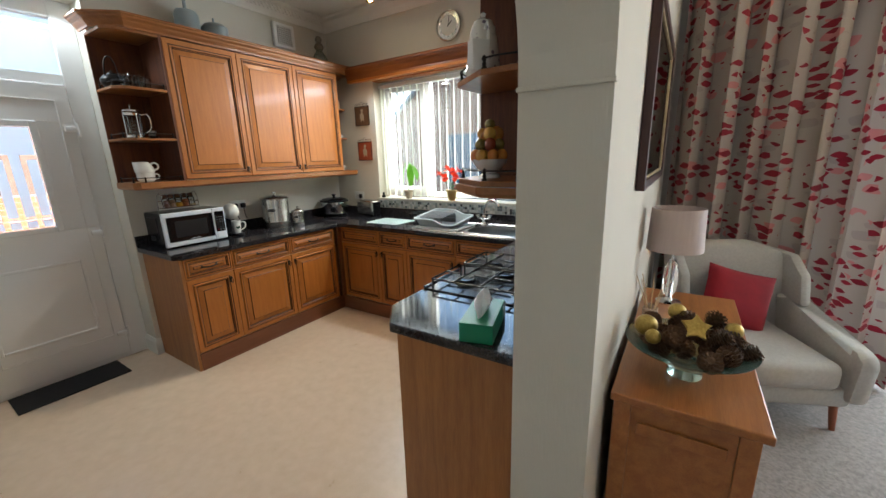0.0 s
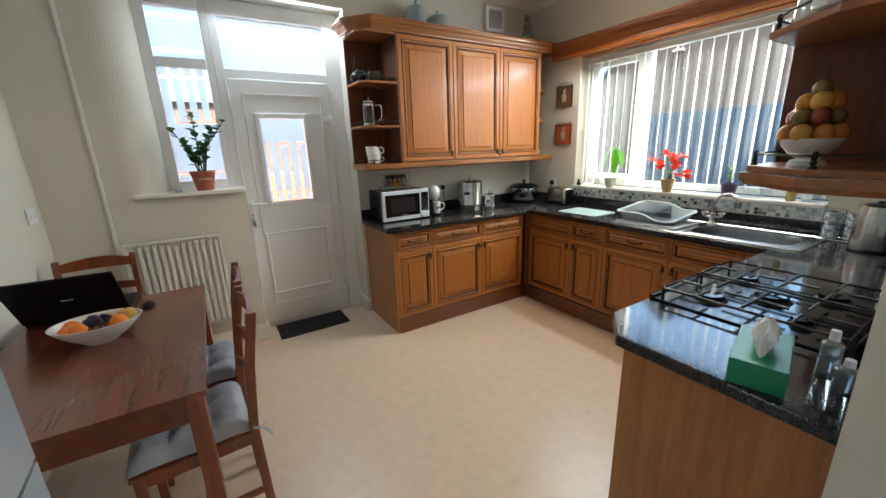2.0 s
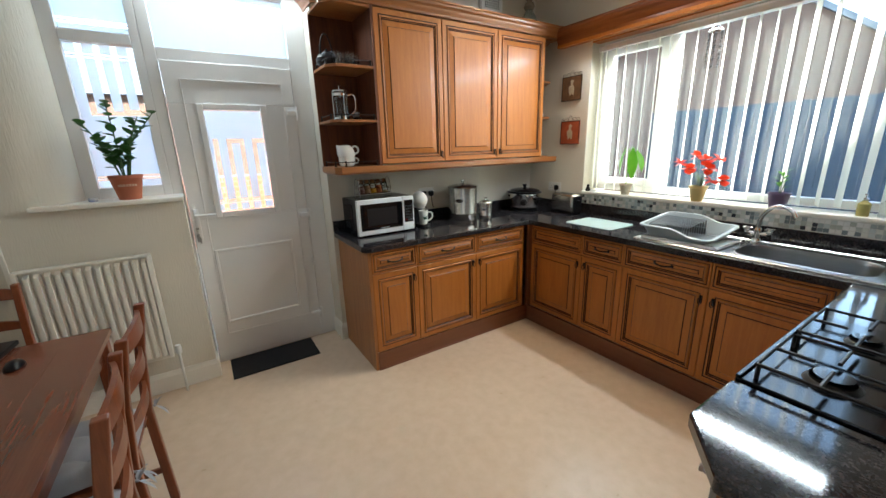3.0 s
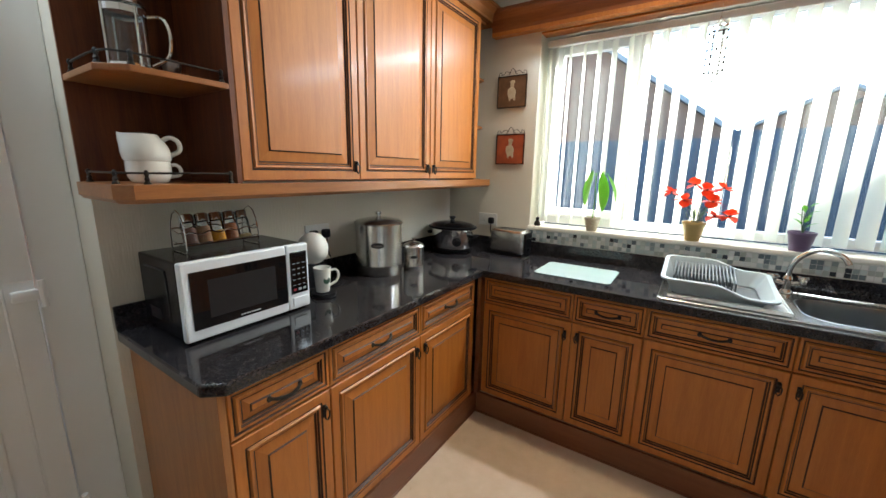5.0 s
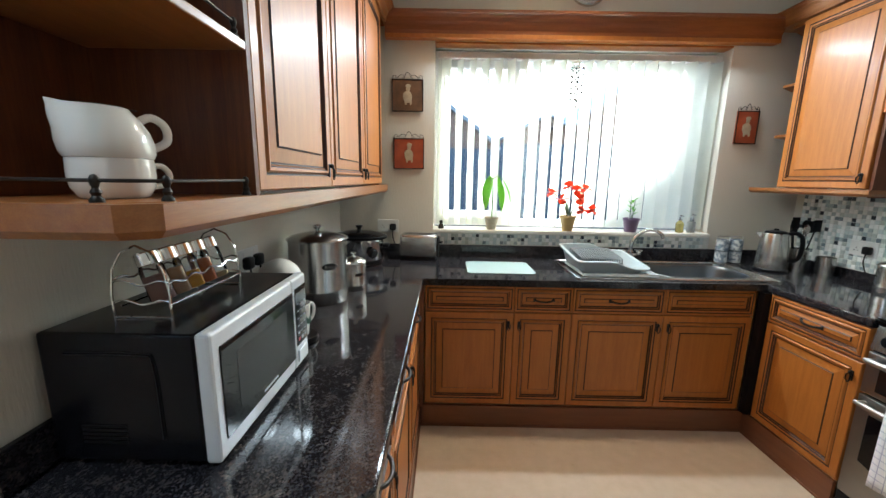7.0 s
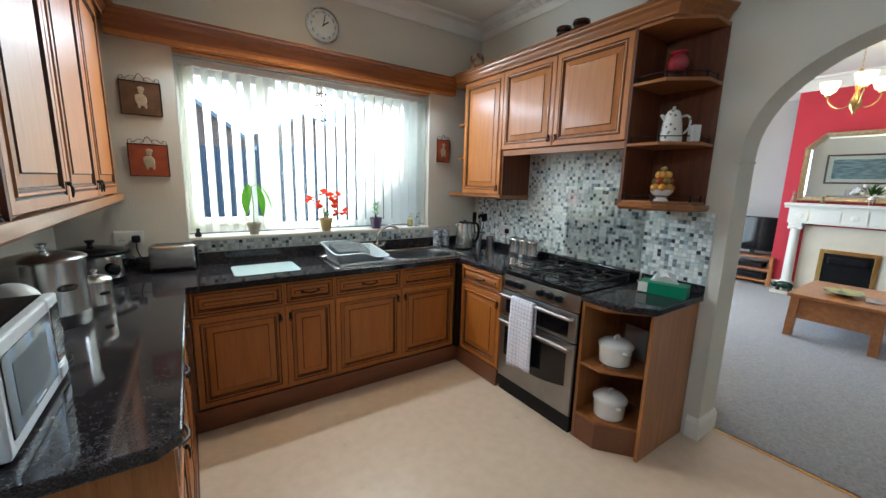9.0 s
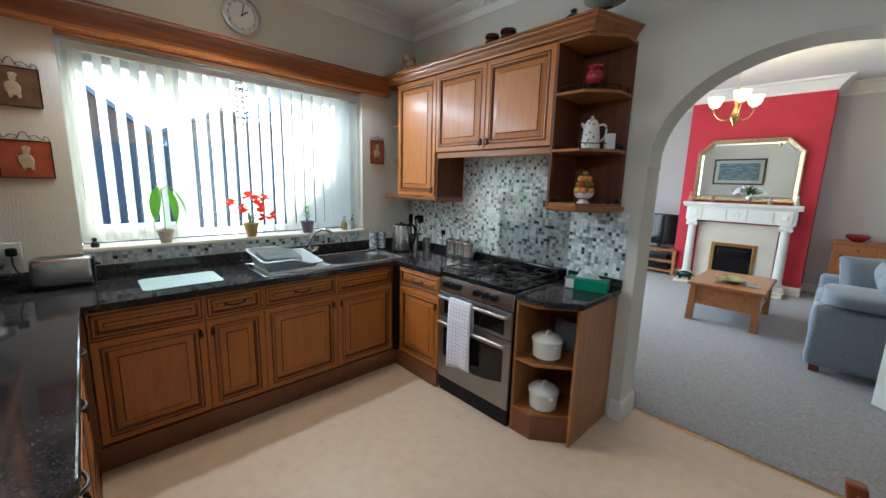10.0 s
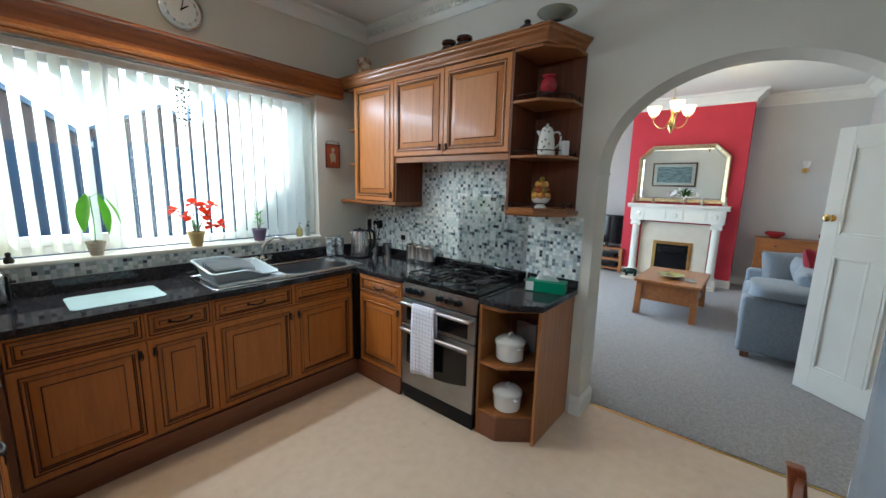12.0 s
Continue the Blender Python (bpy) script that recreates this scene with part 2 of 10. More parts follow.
def blind_fabric():
    m, nt, p = nodes_of("blind_fabric")
    N, L = nt.nodes, nt.links
    out = N["Material Output"]
    n = N.new("ShaderNodeTexNoise")
    n.inputs["Scale"].default_value = 12
    tc = N.new("ShaderNodeTexCoord")
    L.new(tc.outputs["Object"], n.inputs["Vector"])
    r = N.new("ShaderNodeValToRGB")
    r.color_ramp.elements[0].color, r.color_ramp.elements[1].color = (0.74, 0.76, 0.70, 1), (0.82, 0.83, 0.78, 1)
    L.new(n.outputs["Fac"], r.inputs[0])
    d, t, mx = N.new("ShaderNodeBsdfDiffuse"), N.new("ShaderNodeBsdfTranslucent"), N.new("ShaderNodeMixShader")
    L.new(r.outputs[0], d.inputs[0])
    L.new(r.outputs[0], t.inputs[0])
    mx.inputs[0].default_value = 0.5
    L.new(d.outputs[0], mx.inputs[1])
    L.new(t.outputs[0], mx.inputs[2])
    L.new(mx.outputs[0], out.inputs[0])
    return m


M["blind"] = blind_fabric()


def frosted():
    m, nt, p = nodes_of("frosted_film")
    N, L = nt.nodes, nt.links
    d, t, mx = N.new("ShaderNodeBsdfTranslucent"), N.new("ShaderNodeBsdfTransparent"), N.new("ShaderNodeMixShader")
    d.inputs[0].default_value = (0.92, 0.95, 0.97, 1)
    mx.inputs[0].default_value = 0.22
    L.new(d.outputs[0], mx.inputs[1])
    L.new(t.outputs[0], mx.inputs[2])
    L.new(mx.outputs[0], N["Material Output"].inputs[0])
    return m


M["frost"] = frosted()


def pane_glass():
    """Thin window glass: mostly clear with a faint mirror."""
    m, nt, p = nodes_of("window_glass")
    N, L = nt.nodes, nt.links
    tr, gl, mx, fr = (N.new("ShaderNodeBsdfTransparent"), N.new("ShaderNodeBsdfGlossy"), N.new("ShaderNodeMixShader"), N.new("ShaderNodeFresnel"))
    gl.inputs["Roughness"].default_value = 0.01
    fr.inputs[0].default_value = 1.5
    tr.inputs[0].default_value = (0.95, 0.97, 0.97, 1)
    L.new(fr.outputs[0], mx.inputs[0])
    L.new(tr.outputs[0], mx.inputs[1])
    L.new(gl.outputs[0], mx.inputs[2])
    L.new(mx.outputs[0], N["Material Output"].inputs[0])
    return m


M["pane"] = pane_glass()
M["mirror"] = mat("mirror_silver", (0.86, 0.88, 0.87), 0.01, 1.0, scale=2)


def mosaic_material():
    m, nt, p = nodes_of("glass_mosaic")
    N, L = nt.nodes, nt.links
    g = N.new("ShaderNodeNewGeometry")
    r = N.new("ShaderNodeValToRGB")
    r.color_ramp.interpolation = "CONSTANT"
    cols = [(0.0, (0.86, 0.88, 0.87)), (0.30, (0.62, 0.70, 0.70)), (0.48, (0.40, 0.47, 0.49)), (0.62, (0.74, 0.78, 0.74)),
            (0.76, (0.20, 0.25, 0.28)), (0.85, (0.50, 0.55, 0.52)), (0.94, (0.050, 0.060, 0.075))]
    e = r.color_ramp.elements
    e[0].position, e[0].color = cols[0][0], (*cols[0][1], 1)
    e[1].position, e[1].color = cols[1][0], (*cols[1][1], 1)
    for pos, c in cols[2:]:
        k = e.new(pos)
        k.color = (*c, 1)
    L.new(g.outputs["Random Per Island"], r.inputs[0])
    L.new(r.outputs[0], p.inputs["Base Color"])
    p.inputs["Roughness"].default_value = 0.12
    return m


M["mosaic"] = mosaic_material()
M["grout"] = mat("grout_pale", (0.74, 0.75, 0.73), 0.85, scale=40)


# ---- mesh helpers ----
def link(name, bm, mats, parent=None, smooth=False):
    me = bpy.data.meshes.new(name)
    bmesh.ops.recalc_face_normals(bm, faces=bm.faces)
    bm.to_mesh(me)
    bm.free()
    for m in (mats if isinstance(mats, (list, tuple)) else [mats]):
        me.materials.append(m)
    if smooth:
        me.shade_smooth()
        me.set_sharp_from_angle(angle=radians(38))
    ob = new(name, me)
    ob.parent = parent
    return ob


def part(name, bm, mats, parent, label="", smooth=False):
    return tagged(link(name, bm, mats, parent, smooth), label)


def thing(name, loc, label, category, group="", rz=0.0, rx=0.0, ry=0.0):
    """An Empty at the thing's base, which its parts hang from."""
    ob = new(name)
    ob.empty_display_size = 0.05
    ob.matrix_world = pose(*loc, rx, ry, rz)
    return tagged(ob, label, category, group)


def solid(name, bm, mats, label="", category="", group="", kind="", loc=(0, 0, 0), rz=0.0, smooth=False):
    """A thing or a piece of the setting that is one mesh."""
    ob = link(name, bm, mats, None, smooth)
    ob.matrix_world = pose(*loc, 0, 0, rz)
    return tagged(ob, label, category, group, kind)


def B():
    return bmesh.new()


def merge(bm, other, m=None, mi=0):
    """Adds one bmesh to another, moved by m."""
    vs = {}
    for v in other.verts:
        vs[v] = bm.verts.new(m @ v.co if m else v.co)
    for f in other.faces:
        try:
            nf = bm.faces.new([vs[v] for v in f.verts])
            nf.material_index, nf.smooth = mi or f.material_index, f.smooth
        except ValueError:
            pass
    other.free()
    return bm


def box(bm, x0, y0, z0, x1, y1, z1, bev=0.0, seg=2, mi=0):
    t = bmesh.new()
    bmesh.ops.create_cube(t, size=1.0)
    for v in t.verts:
        v.co = Vector(((x0 + x1) / 2 + v.co.x * (x1 - x0), (y0 + y1) / 2 + v.co.y * (y1 - y0), (z0 + z1) / 2 + v.co.z * (z1 - z0)))
    if bev:
        bmesh.ops.bevel(t, geom=list(t.edges), offset=bev, segments=seg, profile=0.5, affect="EDGES")
    return merge(bm, t, None, mi)


def prism(bm, pts, z0, z1, bev=0.0, mi=0, axis="z"):
    """A polygon drawn up from z0 to z1 (or along another axis)."""
    t = bmesh.new()
    def at(a, b, c):
        return {"z": (a, b, c), "y": (a, c, b), "x": (c, a, b)}[axis]
    lo = [t.verts.new(at(a, b, z0)) for a, b in pts]
    hi = [t.verts.new(at(a, b, z1)) for a, b in pts]
    t.faces.new(lo)
    t.faces.new(hi)
    n = len(pts)
    for i in range(n):
        t.faces.new((lo[i], lo[(i + 1) % n], hi[(i + 1) % n], hi[i]))
    if bev:
        bmesh.ops.bevel(t, geom=list(t.edges), offset=bev, segments=2, profile=0.5, affect="EDGES")
    return merge(bm, t, None, mi)


def lathe(bm, prof, c=(0, 0, 0), seg=28, mi=0, m=None, squash=1.0):
    """Turns a profile of (radius, height) round the upright axis."""
    rings = []
    for r, z in prof:
        if r < 1e-5:
            rings.append([bm.verts.new((m @ Vector((0, 0, z)) if m else Vector((0, 0, z))) + Vector(c))])
        else:
            ring = []
            for i in range(seg):
                a = 2 * math.pi * i / seg
                v = Vector((r * math.cos(a), r * squash * math.sin(a), z))
                ring.append(bm.verts.new((m @ v if m else v) + Vector(c)))
            rings.append(ring)
    for a, b in zip(rings, rings[1:]):
        for i in range(seg):
            j = (i + 1) % seg
            f = [a[i % len(a)], a[j % len(a)], b[j % len(b)], b[i % len(b)]]
            f = list(dict.fromkeys(f))
            if len(f) > 2:
                try:
                    bm.faces.new(f).material_index = mi
                except ValueError:
                    pass
    return bm


def curved(pts, k=4):
    """A smooth line through points."""
    q = [pts[0] * 2 - pts[1]] + pts + [pts[-1] * 2 - pts[-2]]
    out = []
    for a, b, c, d in zip(q, q[1:], q[2:], q[3:]):
        for i in range(k):
            t = i / k
            out.append(0.5 * (2 * b + (c - a) * t + (2 * a - 5 * b + 4 * c - d) * t * t + (3 * b - a - 3 * c + d) * t ** 3))
    return out + [pts[-1]]


def tube(bm, pts, r, seg=8, mi=0, taper=1.0):
    """A round bar through points."""
    pts = [Vector(p) for p in pts]
    if 4 <= len(pts) <= 12:
        turns = [(b - a).angle(c - b, 0) for a, b, c in zip(pts, pts[1:], pts[2:])]
        if 0.3 < max(turns) < 1.35:
            pts = curved(pts)
    rings, n = [], len(pts)
    up = None
    for i, p in enumerate(pts):
        d = (pts[min(i + 1, n - 1)] - pts[max(i - 1, 0)]).normalized()
        if up is None:
            up = d.orthogonal().normalized()
        side = d.cross(up)
        side = side.normalized() if side.length > 1e-6 else d.orthogonal().normalized()
        up = side.cross(d).normalized()
        rr = r * (1 + (taper - 1) * i / max(n - 1, 1))
        rings.append([bm.verts.new(p + rr * (math.cos(2 * math.pi * k / seg) * side + math.sin(2 * math.pi * k / seg) * up)) for k in range(seg)])
    for a, b in zip(rings, rings[1:]):
        for k in range(seg):
            bm.faces.new((a[k], a[(k + 1) % seg], b[(k + 1) % seg], b[k])).material_index = mi
    for ring in (rings[0], rings[-1]):
        try:
            bm.faces.new(ring).material_index = mi
        except ValueError:
            pass
    return bm


def ball(bm, c, r, seg=12, sq=(1, 1, 1), mi=0):
    t = bmesh.new()
    bmesh.ops.create_uvsphere(t, u_segments=seg, v_segments=max(6, seg * 2 // 3), radius=1.0)
    for v in t.verts:
        v.co = Vector((c[0] + v.co.x * r * sq[0], c[1] + v.co.y * r * sq[1], c[2] + v.co.z * r * sq[2]))
    return merge(bm, t, None, mi)


def sweep(bm, path, prof, mi=0, closed_ends=True):
    """Carries a profile of (out, up) along a flat path; out points to the right of the way."""
    n = len(path)
    rings = []
    for i in range(n):
        p = Vector((*path[i][:2], 0))
        a = (p - Vector((*path[i - 1][:2], 0))).normalized() if i > 0 else None
        b = (Vector((*path[i + 1][:2], 0)) - p).normalized() if i < n - 1 else None
        a, b = a or b, b or a
        na, nb = Vector((a.y, -a.x, 0)), Vector((b.y, -b.x, 0))
        mdir = (na + nb).normalized()
        k = 1 / max(0.3, mdir.dot(na))
        z = path[i][2] if len(path[i]) > 2 else 0
        rings.append([bm.verts.new(p + mdir * o * k + Vector((0, 0, z + u))) for o, u in prof])
    m = len(prof)
    for a, b in zip(rings, rings[1:]):
        for k in range(m):
            bm.faces.new((a[k], a[(k + 1) % m], b[(k + 1) % m], b[k])).material_index = mi
    if closed_ends:
        bm.faces.new(rings[0])
        bm.faces.new(rings[-1])
    return bm


# ---- the kitchen's shell ----
KX, CEIL = 3.14, 2.98          # inner face of the arch wall; ceiling height
KS = -4.12                     # inner face of the south wall
LW = 3.36                      # the arch wall's face in the living room
ARCH_L, ARCH_R, ARCH_SP, ARCH_TOP = -2.235, -3.585, 1.672, 2.245


def wall(name, bm, m, label=""):
    return solid(name, bm, m, label, kind="structure")


# left wall, with the opening for the door and its side window
D0, D1, DTOP, W0, SILLZ = -2.085, -2.985, 2.60, -3.46, 1.24
bm = B()
box(bm, -0.30, D0, 0, 0, 0.30, CEIL)
box(bm, -0.30, W0, DTOP, 0, D0, CEIL)
box(bm, -0.30, W0, 0, 0, D1, SILLZ)
box(bm, -0.30, KS - 0.2, 0, 0, W0, SILLZ)
prism(bm, [(-0.30, W0), (-0.20, W0)] + [(-0.19 + 0.19 * math.sin(math.pi / 2 * i / 16), W0 - 0.24 * (1 - math.cos(math.pi / 2 * i / 16))) for i in range(17)] + [(0, KS - 0.2), (-0.30, KS - 0.2)], SILLZ, CEIL)
wall("wall_west", bm, M["wall"])
# window wall
WX0, WX1, WZ0, WZ1 = 0.65, 2.56, 1.075, 2.305
bm = B()
box(bm, 0, 0, 0, WX0, 0.30, CEIL)
box(bm, WX1, 0, 0, KX, 0.30, CEIL)
box(bm, WX0, 0, 0, WX1, 0.30, WZ0)
box(bm, WX0, 0, WZ1, WX1, 0.30, CEIL)
wall("wall_north", bm, M["wall"])
bm = B()
box(bm, -0.3, KS - 0.2, 0, LW, KS, CEIL)
wall("wall_south", bm, M["wall"])


def arch_wall():
    """The wall between the rooms, with its flattened arch."""
    bm = B()
    box(bm, KX, ARCH_L, 0, LW, 0.30, CEIL)
    box(bm, KX, KS, 0, LW, ARCH_R, CEIL)
    c, hw, n = (ARCH_L + ARCH_R) / 2, (ARCH_L - ARCH_R) / 2, 32
    pts = [(c + hw * math.cos(math.pi * i / n), ARCH_SP + (ARCH_TOP - ARCH_SP) * math.sin(math.pi * i / n) ** 0.92) for i in range(n + 1)]
    for (ya, za), (yb, zb) in zip(pts, pts[1:]):
        v = [bm.verts.new(p) for p in ((KX, ya, za), (KX, yb, zb), (KX, yb, CEIL), (KX, ya, CEIL), (LW, ya, za), (LW, yb, zb), (LW, yb, CEIL), (LW, ya, CEIL))]
        for f in ((0, 1, 2, 3), (4, 5, 6, 7), (0, 1, 5, 4), (3, 2, 6, 7)):
            bm.faces.new([v[k] for k in f])
    # the small ledge where the arch springs
    box(bm, KX - 0.004, ARCH_L - 0.008, ARCH_SP - 0.012, LW + 0.004, ARCH_L + 0.012, ARCH_SP, 0.003)
    wall("wall_arch", bm, M["wall"])


arch_wall()
bm = B()
box(bm, -0.3, KS - 0.2, CEIL, KX + 0.08, 0.3, CEIL + 0.15)
solid("ceiling_kitchen", bm, M["ceiling"], kind="structure")
bm = B()
box(bm, -0.4, KS - 0.2, -0.12, LW - 0.004, 0.3, 0.0)
solid("floor_kitchen", bm, M["vinyl"], "beige mottled sheet vinyl floor", kind="structure")
bm = B()
box(bm, LW - 0.016, ARCH_R, 0.0, LW + 0.014, ARCH_L, 0.006, 0.003)
solid("threshold_strip", bm, M["brass"], "thin brass threshold strip between vinyl and carpet", "threshold", kind="structure")

SKIRT = [(0, 0), (0.016, 0), (0.016, 0.105), (0.010, 0.122), (0.006, 0.135), (0, 0.135)]


def skirting(name, path, m=None):
    bm = B()
    sweep(bm, path, SKIRT)
    return solid(name, bm, m or M["gloss_white"], kind="structure")


skirting("baseboard_west", [(0.0, KS), (0.0, D1), (-0.12, D1)])
skirting("baseboard_west", [(-0.19, D0), (0.0, D0), (0.0, -2.055)])
skirting("baseboard_pier", [(KX, -2.175), (KX, ARCH_L), (LW, ARCH_L), (LW, 0.3)][::-1][::-1])
skirting("baseboard_jamb", [(LW, -4.12), (LW, ARCH_R), (KX, ARCH_R), (KX, KS)])

CORN = [(0, 0), (0.012, 0), (0.018, 0.02), (0.03, 0.05), (0.06, 0.085), (0.10, 0.10), (0.105, 0.12), (0, 0.12)]


def cornice():
    bm = B()
    sweep(bm, [(0, KS, CEIL - 0.12), (0, 0, CEIL - 0.12), (KX, 0, CEIL - 0.12), (KX, KS, CEIL - 0.12)], CORN)
    # moulded leaf band along the two long walls
    for sx, x in ((1, 0.0), (-1, KX)):
        y = -0.10
        while y > -3.6:
            for dy, dz, r in ((0, 0.0, 0.017), (0.020, -0.012, 0.012), (-0.020, -0.012, 0.012), (0.018, 0.014, 0.011), (-0.018, 0.014, 0.011), (0.038, 0.004, 0.009)):
                ball(bm, (x + sx * (0.052 + dz * 0.9), y + dy, CEIL - 0.052 + dz), r, 6, (0.8, 1.2, 0.8))
            y -= 0.082
    solid("cornice_kitchen", bm, M["plaster"], "moulded plaster cornice with a leaf band", kind="structure")


cornice()


# ---- kitchen units ----
def front_face(bm, x0, x1, z0, z1, y, fw=0.055, t=0.020):
    """A mitred door or drawer front with a raised, dark-glazed moulding; it faces -y and its back is at y."""
    fw = min(fw, (z1 - z0) * 0.24)
    big = (z1 - z0) > 0.25
    rise = 0.034 if big else 0.018
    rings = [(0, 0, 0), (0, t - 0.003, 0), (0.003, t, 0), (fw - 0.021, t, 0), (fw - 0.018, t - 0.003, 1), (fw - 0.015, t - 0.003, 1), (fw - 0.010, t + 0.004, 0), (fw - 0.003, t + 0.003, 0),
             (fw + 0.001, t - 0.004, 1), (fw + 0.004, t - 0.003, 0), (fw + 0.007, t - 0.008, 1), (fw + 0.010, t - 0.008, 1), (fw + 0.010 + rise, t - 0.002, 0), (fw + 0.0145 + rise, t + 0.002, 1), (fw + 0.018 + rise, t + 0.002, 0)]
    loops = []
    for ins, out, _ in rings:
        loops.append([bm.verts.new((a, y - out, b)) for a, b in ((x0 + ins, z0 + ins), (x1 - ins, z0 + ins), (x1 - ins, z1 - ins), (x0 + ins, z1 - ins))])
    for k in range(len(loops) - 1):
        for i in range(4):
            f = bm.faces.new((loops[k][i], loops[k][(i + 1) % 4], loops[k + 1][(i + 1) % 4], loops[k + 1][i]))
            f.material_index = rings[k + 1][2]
    bm.faces.new(loops[-1])
    bm.faces.new(loops[0])
    return bm


def bow_handle(bm, cx, cz, y, length=0.104, upright=False):
    """A cast bow handle with leaf ends."""
    pts = []
    for i in range(9):
        u = i / 8
        s = (u - 0.5) * length
        o = 0.022 * math.sin(math.pi * u) ** 0.6
        dz = -0.006 * math.sin(math.pi * u)
        pts.append((cx + (0 if upright else s), y - 0.003 - o, cz + (s if upright else dz)))
    tube(bm, pts, 0.0056, 8)
    for s in (-0.5, 0.5):
        a, b = (cx, cz + s * length) if upright else (cx + s * length, cz)
        ball(bm, (a, y - 0.004, b), 0.010, 8, (0.9, 0.5, 1.1) if not upright else (0.8, 0.5, 1.3))
    return bm


def drop_handle(bm, cx, cz, y):
    """A small back plate with a hanging ring handle."""
    box(bm, cx - 0.007, y - 0.004, cz - 0.020, cx + 0.007, y, cz + 0.026, 0.002)
    ball(bm, (cx, y - 0.010, cz + 0.018), 0.008, 8)
    tube(bm, [(cx, y - 0.012, cz + 0.018), (cx - 0.009, y - 0.017, cz + 0.004), (cx - 0.008, y - 0.017, cz - 0.016), (cx, y - 0.016, cz - 0.026),
              (cx + 0.008, y - 0.017, cz - 0.016), (cx + 0.009, y - 0.017, cz + 0.004), (cx, y - 0.012, cz + 0.018)], 0.0030, 6)
    return bm


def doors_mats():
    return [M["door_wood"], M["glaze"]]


def add_door(parent, x0, x1, z0, z1, y, hx=None, hz=None, gap=0.002):
    d = part("door", front_face(B(), x0 + gap, x1 - gap, z0 + gap, z1 - gap, y), doors_mats(), parent)
    if hx is not None:
        part("handle", drop_handle(B(), hx, hz, y - 0.020), M["iron"], d, "black iron drop handle", smooth=True)
    return d


def add_drawer(parent, x0, x1, z0, z1, y, handle=True, gap=0.002):
    d = part("drawer_front", front_face(B(), x0 + gap, x1 - gap, z0 + gap, z1 - gap, y, 0.032), doors_mats(), parent)
    if handle:
        part("handle", bow_handle(B(), (x0 + x1) / 2, (z0 + z1) / 2, y - 0.020), M["iron"], d, "black iron bow handle", smooth=True)
    return d


def base_unit(loc, rz, w, depth, side, drawer_handle=True, label="", top=0.862):
    """A base unit with a drawer over a door; its back left corner stands at loc. side: where the door's handle is (-1 left, 1 right)."""
    u = thing("base_unit", loc, label, "kitchen cabinet", "kitchen base units", rz)
    b = B()
    box(b, 0.0, -depth, 0.132, w, -0.005, top)
    if top < 0.8:
        box(b, 0.0, -depth, top, w, -depth + 0.018, 0.862)
    part("carcass", b, M["panel_wood"], u)
    add_drawer(u, 0, w, 0.708, 0.858, -depth, drawer_handle)
    add_door(u, 0, w, 0.135, 0.704, -depth, w - 0.030 if side > 0 else 0.030, 0.630)
    return u


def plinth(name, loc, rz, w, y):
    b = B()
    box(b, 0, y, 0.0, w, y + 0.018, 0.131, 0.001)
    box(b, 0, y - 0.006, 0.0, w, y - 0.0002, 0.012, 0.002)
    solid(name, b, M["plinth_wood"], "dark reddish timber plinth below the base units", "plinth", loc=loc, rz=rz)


BD = 0.578   # carcass depth to the door's back
OR = "honey-coloured raised-panel timber base cabinet,"
# left run, facing +x: local x runs towards +y
base_unit((0, -2.030, 0), 90, 0.340, BD, 1, True, OR + " by the end panel")
base_unit((0, -1.690, 0), 90, 0.520, BD, 1, True, OR + " under the dark worktop")
base_unit((0, -1.170, 0), 90, 0.510, BD, -1, True, OR + " in the inner corner")
b = B()
box(b, 0.0, -2.052, 0, 0.60, -2.032, 0.862, 0.001)
solid("end_panel", b, M["panel_wood"], "plain timber end panel of the base cabinets by the door", "cabinet panel")
plinth("plinth", (0, -2.031, 0), 90, 2.031 - 0.60, -0.604)
# window run, facing -y
base_unit((0.628, 0, 0), 0, 0.502, BD, 1, False, OR + " with blank drawer front")
base_unit((1.130, 0, 0), 0, 0.325, BD, -1, True, "narrow honey-coloured base cabinet with drawer and raised-panel door")
base_unit((1.455, 0, 0), 0, 0.515, BD, 1, True, OR + " under the drainer")
base_unit((1.970, 0, 0), 0, 0.500, BD, -1, False, OR + " under the sink", 0.66)
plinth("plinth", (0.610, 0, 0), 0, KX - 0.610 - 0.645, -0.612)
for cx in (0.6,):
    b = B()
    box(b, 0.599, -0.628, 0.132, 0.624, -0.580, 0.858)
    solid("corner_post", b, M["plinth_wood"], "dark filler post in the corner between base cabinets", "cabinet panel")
b = B()
box(b, 2.472, -0.645, 0.132, 2.516, -0.602, 0.858)
solid("corner_post", b, M["black"], "dark filler post in the corner by the cooker cabinet", "cabinet panel")
# cooker run, facing -x: local x runs towards -y
base_unit((KX, -0.650, 0), -90, 0.480, 0.618, 1, True, OR + " beside the cooker")
plinth("plinth", (KX, -0.610, 0), -90, 0.52, -0.646)


